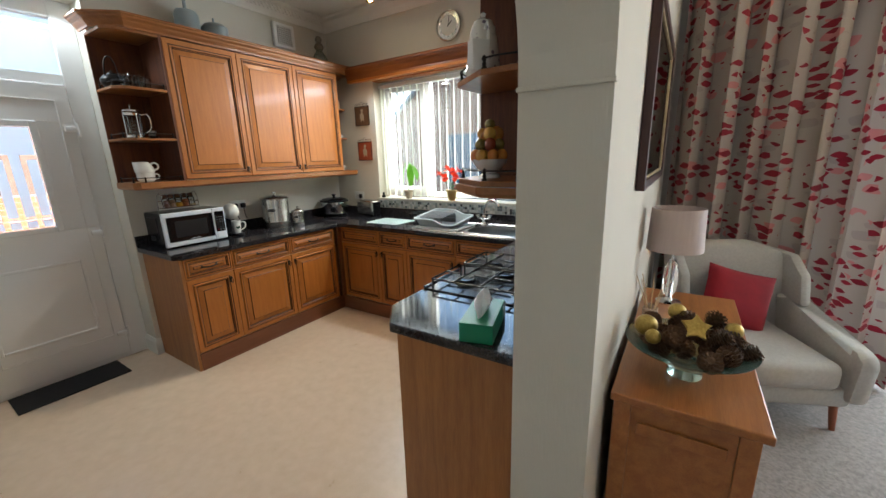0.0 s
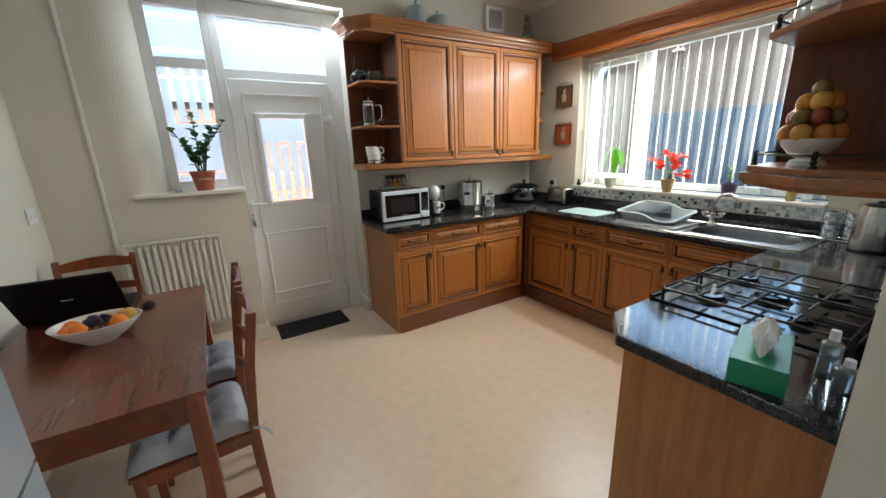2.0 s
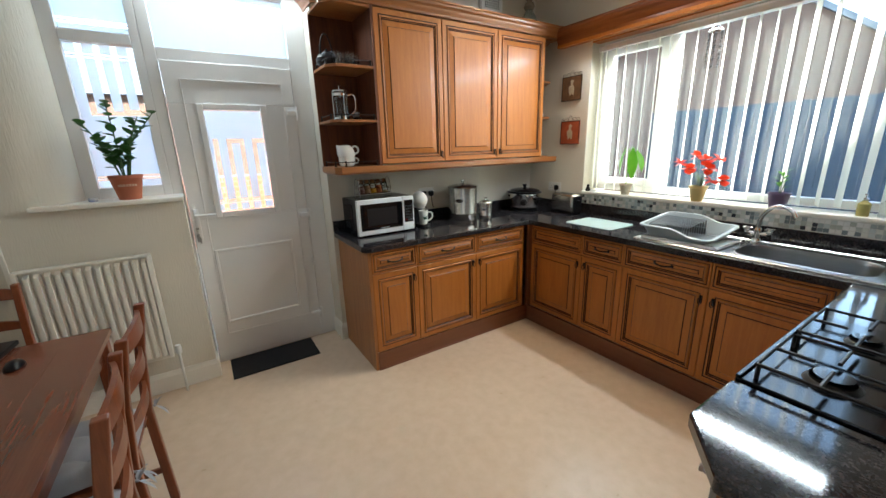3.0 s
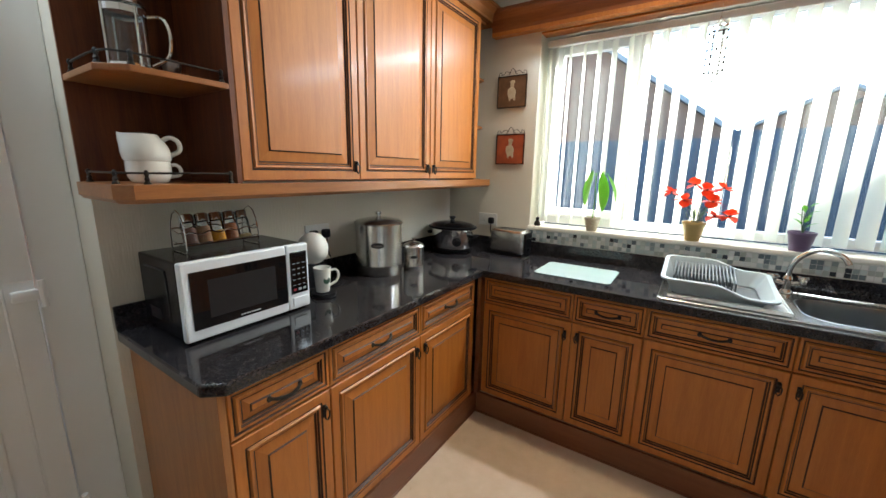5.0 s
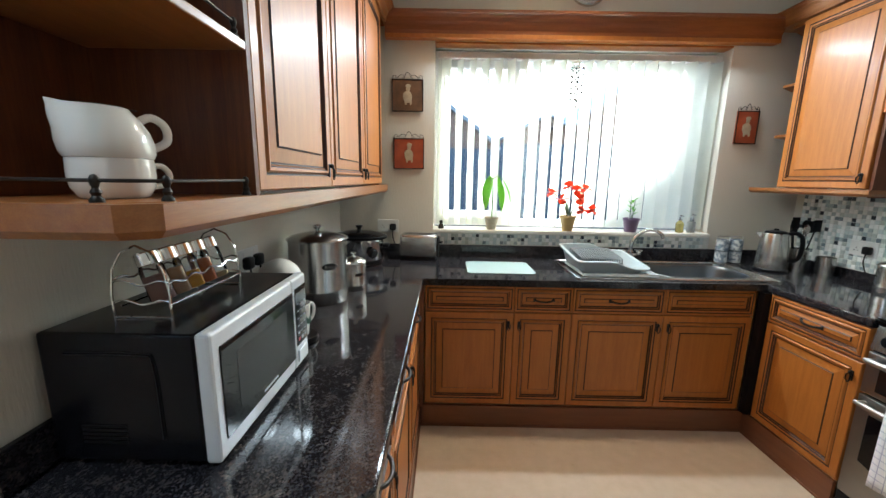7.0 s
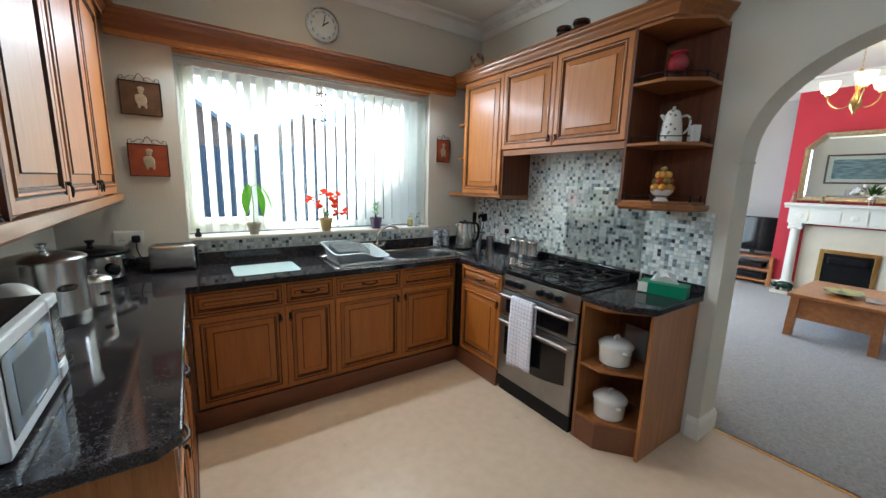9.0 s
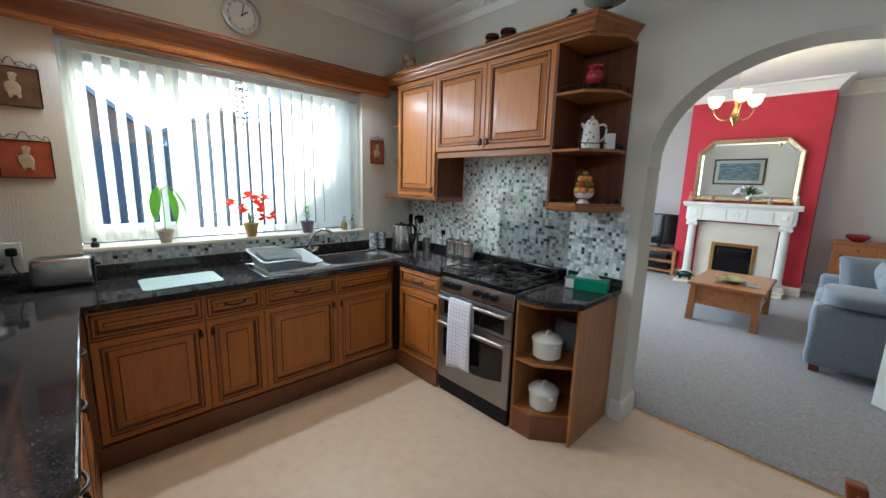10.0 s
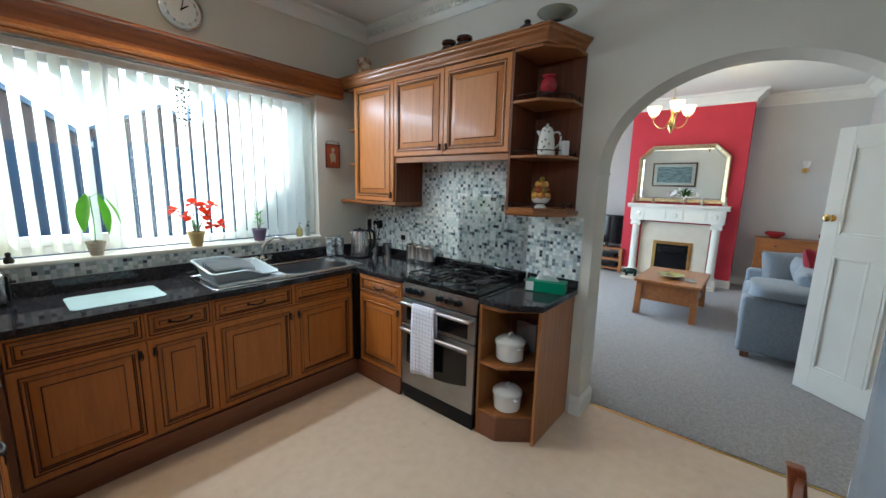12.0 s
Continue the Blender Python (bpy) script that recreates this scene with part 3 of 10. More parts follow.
def open_end_unit():
    """The open, cut-cornered shelf unit at the end of the cooker run."""
    u = thing("open_shelf_unit", (2.50, -1.797, 0), "open-ended timber base shelf unit with a cut corner beside the cooker", "shelf unit")
    W = 0.335

    def shape(ins=0.0):
        return [(0.02 + ins, 0), (0.02 + ins, -0.15), (0.17 + ins, -W + ins), (0.62, -W + ins), (0.62, 0)]
    b = B()
    box(b, 0.02, -0.018, 0.0, 0.63, 0.0, 0.862)
    part("side", b, M["panel_wood"], u)
    b = B()
    box(b, 0.13, -W - 0.018, 0.0, 0.638, -W, 0.862, 0.001)
    part("end_panel", b, M["panel_wood"], u)
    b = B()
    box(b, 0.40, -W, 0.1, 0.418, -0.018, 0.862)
    part("back", b, M["inner_wood_shaded"], u)
    for z in (0.155, 0.475):
        b = B()
        prism(b, [(x, y - 0.0) for x, y in [(0.02, -0.02), (0.02, -0.15), (0.17, -W + 0.001), (0.40, -W + 0.001), (0.40, -0.02)]], z, z + 0.018, 0.002)
        part("shelf", b, M["rail_wood"], u)
    b = B()
    prism(b, [(0.02, -0.02), (0.02, -0.15), (0.17, -W), (0.185, -W), (0.038, -0.14), (0.038, -0.02)], 0.0, 0.153)
    part("plinth", b, M["plinth_wood"], u)
    b = B()
    prism(b, [(0.02, -0.02), (0.02, -0.15), (0.17, -W), (0.185, -W), (0.038, -0.14), (0.038, -0.02)], 0.835, 0.860)
    part("rail", b, M["panel_wood"], u)


open_end_unit()

# worktops: one for each run, butted with a slim joint
WT0, WT1 = 0.862, 0.900


def worktop(name, pts, label):
    b = B()
    prism(b, pts, WT0, WT1, 0.006)
    solid(name, b, M["worktop"], label, "worktop", smooth=False)


worktop("worktop", [(0.004, -2.080), (0.57, -2.080), (0.620, -2.035), (0.620, -0.621), (0.0045, -0.621)], "polished dark speckled laminate worktop by the back door end")
SX0, SX1, SY0, SY1 = 2.00, 2.54, -0.50, -0.175   # the sink bowl's hole
b = B()
gx, gy = (0.004, SX0, SX1, KX - 0.004), (-0.6195, SY0, SY1, -0.004)
vs = {(i, j, k): b.verts.new((gx[i], gy[j], (WT0, WT1)[k])) for i in range(4) for j in range(4) for k in range(2)}
for i in range(3):
    for j in range(3):
        if (i, j) != (1, 1):
            b.faces.new([vs[q] for q in ((i, j, 1), (i + 1, j, 1), (i + 1, j + 1, 1), (i, j + 1, 1))])
            b.faces.new([vs[q] for q in ((i, j + 1, 0), (i + 1, j + 1, 0), (i + 1, j, 0), (i, j, 0))])
for i in range(3):
    for j, flip in ((0, 0), (3, 1)) + (((1, 1), (2, 0)) if i == 1 else ()):
        f = [(i, j, 0), (i + 1, j, 0), (i + 1, j, 1), (i, j, 1)]
        b.faces.new([vs[q] for q in (f[::-1] if flip else f)])
        f = [(j, i, 1), (j, i + 1, 1), (j, i + 1, 0), (j, i, 0)]
        b.faces.new([vs[q] for q in (f[::-1] if flip else f)])
solid("worktop", b, M["worktop"], "polished dark speckled laminate worktop below the window", "worktop")
worktop("worktop", [(2.497, -0.621), (KX - 0.004, -0.621), (KX - 0.004, -1.135), (2.497, -1.135)], "dark speckled laminate worktop beside the cooker")
worktop("worktop", [(2.497, -1.797), (2.497, -2.022), (2.610, -2.170), (KX - 0.004, -2.170), (KX - 0.004, -1.797)], "dark speckled worktop with a cut corner on the shelf unit")
# upstands
for i, (q) in enumerate(((0.0, -2.08, 0.014, -0.016), (0.0, -0.015, KX - 0.016, 0.0), (KX - 0.014, -1.135, KX, 0.0), (KX - 0.014, -2.168, KX, -1.797))):
    b = B()
    x0, y0, x1, y1 = q
    if y1 == 0.0 and i == 1:
        box(b, 0.015, -0.014, WT1, KX - 0.016, -0.001, 0.985, 0.002)
    else:
        box(b, x0 + 0.001, y0, WT1, x1, y1 - (0.0 if i != 2 else 0.0), 0.985 if i < 2 else 0.955, 0.002)
    solid("upstand", b, M["worktop"], "dark speckled laminate upstand behind the worktop", "upstand")


# ---- wall units ----
PELMET = [(0, 0), (0.012, 0), (0.014, 0.020), (0.022, 0.034), (0.030, 0.050), (0.034, 0.064), (0.052, 0.082), (0.056, 0.098), (0.066, 0.104), (0.066, 0.120), (0, 0.120)]
CROWN = [(o, u * 0.68) for o, u in PELMET]
LIGHTRAIL = [(0, 0), (0.008, 0.002), (0.020, 0.014), (0.020, 0.034), (0, 0.034)]
UB, UT, UD = 1.420, 2.385, 0.31   # bottom and top of the doors, depth


def gallery(parent, pts, z):
    """A low black rail on turned posts round a shelf's edge."""
    b = B()
    tube(b, [(x, y, z + 0.030) for x, y in pts], 0.0028, 6)
    part("gallery_rail", b, M["iron"], parent, "slim black iron rail", smooth=True)
    for x, y in pts:
        b = B()
        lathe(b, [(0, 0), (0.009, 0), (0.009, 0.004), (0.005, 0.009), (0.007, 0.014), (0.004, 0.020), (0.006, 0.026), (0.007, 0.031), (0.004, 0.037), (0, 0.039)], (x, y, z), 10)
        part("gallery_post", b, M["iron"], parent, "turned black iron post", smooth=True)


def wall_cabinet(loc, rz, w, doors, z0=UB, label=""):
    """A wall cabinet; doors: list of (x0, x1, handle side)."""
    u = thing("wall_cabinet", loc, label, "kitchen cabinet", "kitchen wall units", rz)
    b = B()
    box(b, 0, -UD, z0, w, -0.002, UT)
    part("carcass", b, M["inner_wood_shaded"], u)
    for x0, x1, s in doors:
        add_door(u, x0, x1, z0 + 0.002, UT - 0.004, -UD, x1 - 0.028 if s > 0 else x0 + 0.028, z0 + 0.055)
    return u


def shelf_end(loc, rz, w, shelves, label, mirror=False, z0=UB - 0.035, deep=UD + 0.02, cut=(0.52, 0.42)):
    """An open shelf unit that ends a run, its shelves cut back at the outer corner."""
    u = thing("wall_shelf_unit", loc, label, "shelf unit", "open wall shelves", rz)
    s = -1 if mirror else 1
    X = lambda x: x if s > 0 else w - x      # x = 0 is the outer end
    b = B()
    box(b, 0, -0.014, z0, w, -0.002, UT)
    part("back", b, M["inner_wood_shaded"], u)
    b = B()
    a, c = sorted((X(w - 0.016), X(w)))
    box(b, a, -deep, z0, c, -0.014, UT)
    part("side", b, M["inner_wood_shaded"], u)
    outer = [(X(0.0), -0.014), (X(0.0), -deep * cut[0]), (X(w * cut[1]), -deep), (X(w - 0.016), -deep), (X(w - 0.016), -0.014)]
    for z in [z0] + shelves + [UT - 0.018]:
        b = B()
        prism(b, outer, z, z + 0.018, 0.003)
        sh = part("shelf", b, M["rail_wood"], u)
        if z < UT - 0.1:
            gallery(u, [(X(0.012), -0.05), (X(0.014), -deep * cut[0] + 0.008), (X(w * cut[1] + 0.008), -deep + 0.014), (X(w - 0.03), -deep + 0.014)], z + 0.018)
    return u


HON = "honey-coloured raised-panel wall cabinet"
LY = -1.785
wall_cabinet((0, LY, 0), 90, 0.525, [(0, 0.525, 1)], UB - 0.020, HON + ", next to open shelves")
wall_cabinet((0, LY + 0.525, 0), 90, 1.060, [(0, 0.525, 1), (0.525, 1.060, -1)], UB - 0.020, HON + " with double doors")
shelf_end((0, -2.105, 0), 90, 0.320, [1.680, 2.012], "open timber wall shelf holding coffee things", False, UB - 0.042, cut=(0.80, 0.18))


def thin_shelf(loc, rz, w, shelves, label, mirror):
    u = thing("wall_shelf_unit", loc, label, "shelf unit", "narrow wall shelves", rz)
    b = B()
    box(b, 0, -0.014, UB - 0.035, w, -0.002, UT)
    part("back", b, M["inner_wood_shaded"], u)
    for z in [UB - 0.035] + shelves + [UT - 0.018]:
        b = B()
        pts = [(0, -0.014), (0, -UD), (w * 0.5, -UD), (w, -UD * 0.55), (w, -0.014)]
        if mirror:
            pts = [(w - x, y) for x, y in pts]
        prism(b, pts, z, z + 0.016, 0.002)
        part("shelf", b, M["rail_wood"], u)
    return u


thin_shelf((0, -0.198, 0), 90, 0.194, [1.73, 2.03], "narrow open corner shelf with small ornaments beside the window", False)
# cooker side
wall_cabinet((KX, -0.200, 0), -90, 0.510, [(0, 0.510, 1)], UB, HON + " with one tall door")
wall_cabinet((KX, -0.710, 0), -90, 1.060, [(0, 0.520, 1), (0.520, 1.060, -1)], 1.780, HON + " with short double doors")
shelf_end((KX, -1.770, 0), -90, 0.335, [1.742, 2.070], "open timber wall shelf holding a teapot and fruit bowl", True, UB - 0.0015)
thin_shelf((KX, -0.004, 0), -90, 0.194, [1.73, 2.03], "narrow open corner shelf with jars beside the window", True)
b = B()
box(b, KX - 0.315, -0.728, UB - 0.04, KX - 0.002, -0.712, 1.780)
solid("panel", b, M["inner_wood_shaded"], "timber side of the tall wall cabinet beside the cooker hood", "cabinet panel")
b = B()
box(b, KX - 0.316, -1.769, 1.735, KX - 0.302, -0.729, 1.777, 0.002)
box(b, KX - 0.302, -1.769, 1.763, KX - 0.002, -0.729, 1.777)
solid("hood_rail", b, M["rail_wood_y"], "timber rail under the cabinets above the cooker", "cabinet panel")

# crown moulding and light rails in one line round the run
b = B()
sweep(b, [(0.0, -2.120, UT), (0.18, -2.120, UT), (0.332, -1.985, UT), (0.332, -0.003, UT)][::-1][::-1], CROWN)
solid("crown_moulding", b, M["rail_wood_y"], "stepped timber crown moulding on the tall double wall cabinets", "moulding")
b = B()
sweep(b, [(KX - 0.332, -0.003, UT), (KX - 0.332, -1.985, UT), (KX - 0.002, -2.075, UT)], CROWN)
solid("crown_moulding", b, M["rail_wood_y"], "stepped timber crown moulding on the cooker side wall cabinets", "moulding")
b = B()
sweep(b, [(0.0, -2.092, UB - 0.077), (0.285, -2.092, UB - 0.077), (0.316, -2.068, UB - 0.077), (0.316, -0.003, UB - 0.077)], [(o, u if u < 0.02 else u + 0.018) for o, u in LIGHTRAIL])
solid("light_rail", b, M["rail_wood_y"], "timber light rail under the double wall cabinets", "moulding")
b = B()
sweep(b, [(KX - 0.320, -0.003, UB - 0.036), (KX - 0.320, -0.72, UB - 0.036), (KX, -0.72, UB - 0.036)], LIGHTRAIL)
solid("light_rail", b, M["rail_wood_y"], "timber light rail under the tall wall cabinet", "moulding")
b = B()
sweep(b, [(KX - 0.320, -1.772, UB - 0.036), (KX - 0.320, -1.965, UB - 0.036), (KX - 0.17, -2.105, UB - 0.036), (KX, -2.105, UB - 0.036)], LIGHTRAIL)
solid("light_rail", b, M["rail_wood_y"], "timber light rail under the open wall shelf", "moulding")
# tops of the cabinets
for x0, x1, y0, y1 in ((0, 0.33, -2.11, 0.0), (KX - 0.33, KX, -2.08, 0.0)):
    b = B()
    box(b, x0 + 0.004, y0 + (0.15 if x0 else 0.16), UT + 0.001, x1 - 0.004, y1 - 0.004, UT + 0.078)
    solid("top_board", b, M["panel_wood"], "plain timber top board of the wall cabinets", "cabinet panel")
# pelmet over the window
M["pelmet_wood"] = wood("pelmet_wood", (0.26, 0.080, 0.020), (0.17, 0.046, 0.012), "x", rough=0.34)
b = B()
sweep(b, [(0.334, -0.045, 2.330), (KX - 0.334, -0.045, 2.330)], PELMET)
solid("pelmet", b, M["pelmet_wood"], "stepped timber pelmet moulding above the kitchen window", "pelmet")
b = B()
box(b, 0.334, -0.060, 2.3065, KX - 0.334, -0.0015, 2.3295, 0.001)
box(b, 0.334, -0.0445, 2.330, KX - 0.334, -0.0015, 2.448)
solid("pelmet_board", b, M["door_wood"], "plain timber board behind and under the pelmet moulding", "pelmet")
b = B()
box(b, WX0, -0.002, WZ1 - 0.012, WX1, 0.09, WZ1 - 0.001)
solid("soffit_board", b, M["door_wood"], "timber lining board under the window head", "pelmet")


# ---- kitchen window ----
def kitchen_window():
    fy0, fy1 = 0.150, 0.215
    w = solid("window_kitchen", B(), M["upvc"], "wide white plastic-framed window with a side casement", "window", kind="structure")
    z0, z1 = WZ0 + 0.03, WZ1 - 0.01
    mull = WX0 + 0.58

    def rect(name, x0, x1, a, c, f, ya, yb):
        b = B()
        box(b, x0, ya, a, x0 + f, yb, c, 0.004)
        box(b, x1 - f, ya, a, x1, yb, c, 0.004)
        box(b, x0 + f, ya, a, x1 - f, yb, a + f, 0.004)
        box(b, x0 + f, ya, c - f, x1 - f, yb, c, 0.004)
        return part(name, b, M["upvc"], w)
    rect("window_frame", WX0, WX1, z0, z1, 0.05, fy0, fy1)
    b = B()
    box(b, mull - 0.028, fy0, z0 + 0.05, mull + 0.028, fy1, z1 - 0.05, 0.004)
    part("mullion", b, M["upvc"], w)
    rect("casement", WX0 + 0.052, mull - 0.03, z0 + 0.052, z1 - 0.052, 0.055, fy0 - 0.012, fy1 - 0.02)
    for x0, x1 in ((WX0 + 0.10, mull - 0.08), (mull + 0.028, WX1 - 0.05)):
        b = B()
        box(b, x0, 0.176, z0 + 0.05, x1, 0.180, z1 - 0.05)
        g = part("pane", b, M["pane"], w)
        g.visible_shadow = False
    b = B()
    box(b, WX0 - 0.0, -0.035, WZ0 - 0.002, WX1 - 0.0, 0.16, WZ0 + 0.022, 0.005)
    solid("window_sill", b, M["gloss_white"], "white painted sill below the kitchen window", "window sill", kind="structure")


kitchen_window()


def blinds():
    """Vertical fabric slats, turned half open, under a head rail."""
    u = thing("vertical_blind", ((WX0 + WX1) / 2, 0.08, WZ0), "cream fabric vertical blind with slats half open, in the kitchen window", "blind")
    x0, x1 = WX0 + 0.02 - (WX0 + WX1) / 2, WX1 - 0.02 - (WX0 + WX1) / 2
    b = B()
    box(b, x0, -0.02, 1.150, x1, 0.02, 1.185, 0.003)
    part("head_rail", b, M["white_plastic"], u)
    # the slats hang 85 mm apart; one is pushed close at the end
    spots = [0.690] + [0.7325 + 0.085 * k for k in range(22)]
    for i, xs in enumerate(spots):
        x = xs - (WX0 + WX1) / 2
        ang = radians(BLIND_TURN + 3 * math.sin(i * 1.7))
        b = B()
        rows = 7
        cols = 4
        g = [[None] * (cols + 1) for _ in range(rows + 1)]
        for r in range(rows + 1):
            for c in range(cols + 1):
                s = (c / cols - 0.5) * 0.089
                bow = 0.004 * (1 - (2 * c / cols - 1) ** 2)
                lx, ly = s * math.cos(ang) - bow * math.sin(ang), s * math.sin(ang) + bow * math.cos(ang)
                g[r][c] = b.verts.new((x + lx, ly, 0.045 + (1.150 - 0.045) * r / rows))
        for r in range(rows):
            for c in range(cols):
                b.faces.new((g[r][c], g[r][c + 1], g[r + 1][c + 1], g[r + 1][c]))
        part("slat", b, M["blind"], u, smooth=True)
    b = B()
    tube(b, [(x0 + 0.02, -0.03, 1.14), (x0 + 0.02, -0.03, 0.30)], 0.002, 5)
    part("pull_cord", b, M["white_plastic"], u)


BLIND_TURN = -62.0
blinds()


# ---- back door with its side window ----
def door_set():
    X = -0.20
    # outer frame
    b = B()
    fx0, fx1 = X - 0.06, X + 0.01
    box(b, fx0, -2.212, 0, fx1, D0, DTOP, 0.004)
    box(b, fx0, -3.035, 0, fx1, -2.972, DTOP, 0.004)
    box(b, fx0, -2.972, DTOP - 0.11, fx1, -2.212, DTOP, 0.004)
    box(b, fx0, -2.972, 2.065, fx1, -2.212, 2.135, 0.004)
    box(b, fx0, -2.972, 0.0, fx1, -2.212, 0.035, 0.003)
    wn_ = solid("door_frame", b, M["upvc"], "white plastic frame of the back door with a clear transom light", "door frame", kind="structure")
    b = B()
    box(b, X - 0.03, -2.972, 2.135, X - 0.026, -2.212, DTOP - 0.11)
    g = part("pane", b, M["pane"], wn_)
    g.visible_shadow = False
    strip = lambda par, ya, yb, za, zb, x: (lambda q: (box(q, x, ya, za, x + 0.0012, yb, zb), part("frosted_strip", q, M["frost"], par)))(B())

    def lined(par, ya, yb, za, zb, x, lines):
        """Frosting over a pane, split by pairs of clear lines at the heights given."""
        cuts = [za] + [c for z in lines for c in (z, z + 0.010, z + 0.018, z + 0.028)] + [zb]
        for c0, c1 in zip(cuts[::2], cuts[1::2]):
            strip(par, ya, yb, c0, c1, x)
    lined(g, -2.970, -2.214, 2.137, DTOP - 0.112, X - 0.0255, [2.425])
    # side window
    b = B()
    y0, y1 = W0, -3.036
    box(b, fx0, y0, SILLZ + 0.02, fx1, y0 + 0.07, DTOP, 0.004)
    box(b, fx0, y1 - 0.045, SILLZ + 0.02, fx1, y1, DTOP, 0.004)
    box(b, fx0, y0 + 0.07, SILLZ + 0.02, fx1, y1 - 0.045, SILLZ + 0.085, 0.004)
    box(b, fx0, y0 + 0.07, DTOP - 0.09, fx1, y1 - 0.045, DTOP, 0.004)
    box(b, fx0, y0 + 0.07, 2.125, fx1 + 0.006, y1 - 0.045, 2.185, 0.004)
    w2 = solid("window_side", b, M["upvc"], "narrow white plastic window with a small top light beside the back door", "window", kind="structure")
    for za, zb in ((SILLZ + 0.085, 2.125), (2.185, DTOP - 0.09)):
        b = B()
        box(b, X - 0.03, y0 + 0.07, za, X - 0.026, y1 - 0.045, zb)
        g = part("pane", b, M["pane"], w2)
        g.visible_shadow = False
        ya, yb = y0 + 0.072, y1 - 0.047
        if za > 2:
            lined(g, ya, yb, za + 0.002, zb - 0.002, X - 0.0255, [2.22, 2.44])
        else:
            lined(g, ya, yb, za + 0.002, 1.74, X - 0.0255, [za + 0.04])
            wd = (yb - ya) / 4
            for k in range(4):
                lined(g, ya + k * wd, ya + k * wd + wd * 0.62, 1.74 + 0.012 * k, zb - 0.002, X - 0.0255, [2.045])
    b = B()
    box(b, X + 0.01, -3.65, SILLZ - 0.004, 0.055, D1 + 0.006, SILLZ + 0.022, 0.006)
    solid("window_sill", b, M["gloss_white"], "white painted sill of the side window", "window sill", kind="structure")
    # leaf
    leaf = thing("door_back", (X, -2.592, 0.036), "white plastic back door, closed, with a clear upper pane", "door")
    L0, L1, H = -0.376, 0.376, 2.027
    gy0, gy1, gz0, gz1 = -0.190, 0.146, 1.080, 1.745
    b = B()
    box(b, -0.035, L0, 0, 0.022, L1, gz0 - 0.035, 0.004)
    box(b, -0.035, L0, gz1 + 0.035, 0.022, L1, H, 0.004)
    box(b, -0.035, L0, gz0 - 0.035, 0.022, gy0 - 0.035, gz1 + 0.035)
    box(b, -0.035, gy1 + 0.035, gz0 - 0.035, 0.022, L1, gz1 + 0.035)
    part("leaf", b, M["upvc"], leaf)

    def bead(name, y0, y1, z0, z1, w, t):
        b = B()
        for q in ((y0 - w, z0 - w, y0, z1 + w), (y1, z0 - w, y1 + w, z1 + w), (y0, z0 - w, y1, z0), (y0, z1, y1, z1 + w)):
            box(b, 0.018, q[0], q[1], 0.022 + t, q[2], q[3], 0.005)
        part(name, b, M["upvc"], leaf)
    bead("glazing_bead", gy0, gy1, gz0, gz1, 0.038, 0.014)
    bead("panel_moulding", -0.262, 0.218, 0.285, 0.800, 0.020, 0.010)
    bead("panel_moulding", -0.284, 0.300, 0.185, 1.920, 0.008, 0.005)
    b = B()
    box(b, -0.012, gy0, gz0, -0.008, gy1, gz1)
    g = part("pane", b, M["pane"], leaf)
    g.visible_shadow = False
    strip(g, gy0, gy1, 1.565, gz1 - 0.002, -0.0075)
    lined(g, gy0, gy0 + 0.022, gz0 + 0.002, 1.565, -0.0075, [gz0 + 0.05])
    for k in range(4):
        ya = gy0 + 0.052 + k * 0.078
        lined(g, ya, min(ya + 0.050, gy1), gz0 + 0.002, 1.565 - 0.03 * (k % 2), -0.0075, [gz0 + 0.05])
    b = B()
    box(b, 0.022, -0.358, 0.90, 0.032, -0.328, 1.115, 0.004)
    tube(b, [(0.03, -0.343, 1.075), (0.062, -0.343, 1.075), (0.066, -0.333, 1.075), (0.066, -0.228, 1.072)], 0.008, 8)
    part("door_handle", b, M["upvc"], leaf, "white lever handle", smooth=True)
    b = B()
    lathe(b, [(0, 0), (0.009, 0), (0.009, 0.012), (0, 0.012)], (0.032, -0.35, 0.985), 12, m=pose(0, 0, 0, 0, 90, 0))
    tube(b, [(0.044, -0.35, 0.985), (0.052, -0.35, 0.975), (0.050, -0.352, 0.945)], 0.0015, 5)
    box(b, 0.047, -0.362, 0.895, 0.050, -0.344, 0.950, 0.001)
    box(b, 0.052, -0.350, 0.885, 0.055, -0.338, 0.930, 0.001)
    part("lock_keys", b, M["steel_dark"], leaf, "keys hanging in the lock", smooth=True)
    for z in (0.16, 0.98, 1.72):
        b = B()
        box(b, 0.020, 0.318, z, 0.040, 0.401, z + 0.034, 0.004)
        tube(b, [(0.036, 0.388, z - 0.028), (0.036, 0.388, z + 0.062)], 0.010, 8)
        part("hinge", b, M["upvc"], leaf, smooth=True)


door_set()


# ---- the living room's shell ----
LN, LS, LE, LCEIL = 0.32, -4.12, 8.85, 3.12
CBX, CB0, CB1 = 8.30, -1.12, -2.82     # chimney breast
bm = B()
box(bm, LW, LS - 0.2, -0.12, LE + 0.2, LN + 0.25, 0.006)
solid("floor_living", bm, M["carpet"], "grey-brown pile carpet", kind="structure")
bm = B()
box(bm, KX + 0.08, LS - 0.2, LCEIL, LE + 0.2, LN + 0.25, LCEIL + 0.15)
solid("ceiling_living", bm, M["ceiling"], kind="structure")
bm = B()
box(bm, KX + 0.08, LS - 0.2, CEIL, LW, LN + 0.25, LCEIL)
wall("wall_upstand", bm, M["wall"])
LWX0, LWX1, LWZ0, LWZ1 = 4.35, 7.3, 0.12, 2.35
bm = B()
box(bm, LW, LN, 0, LWX0, LN + 0.25, LCEIL)
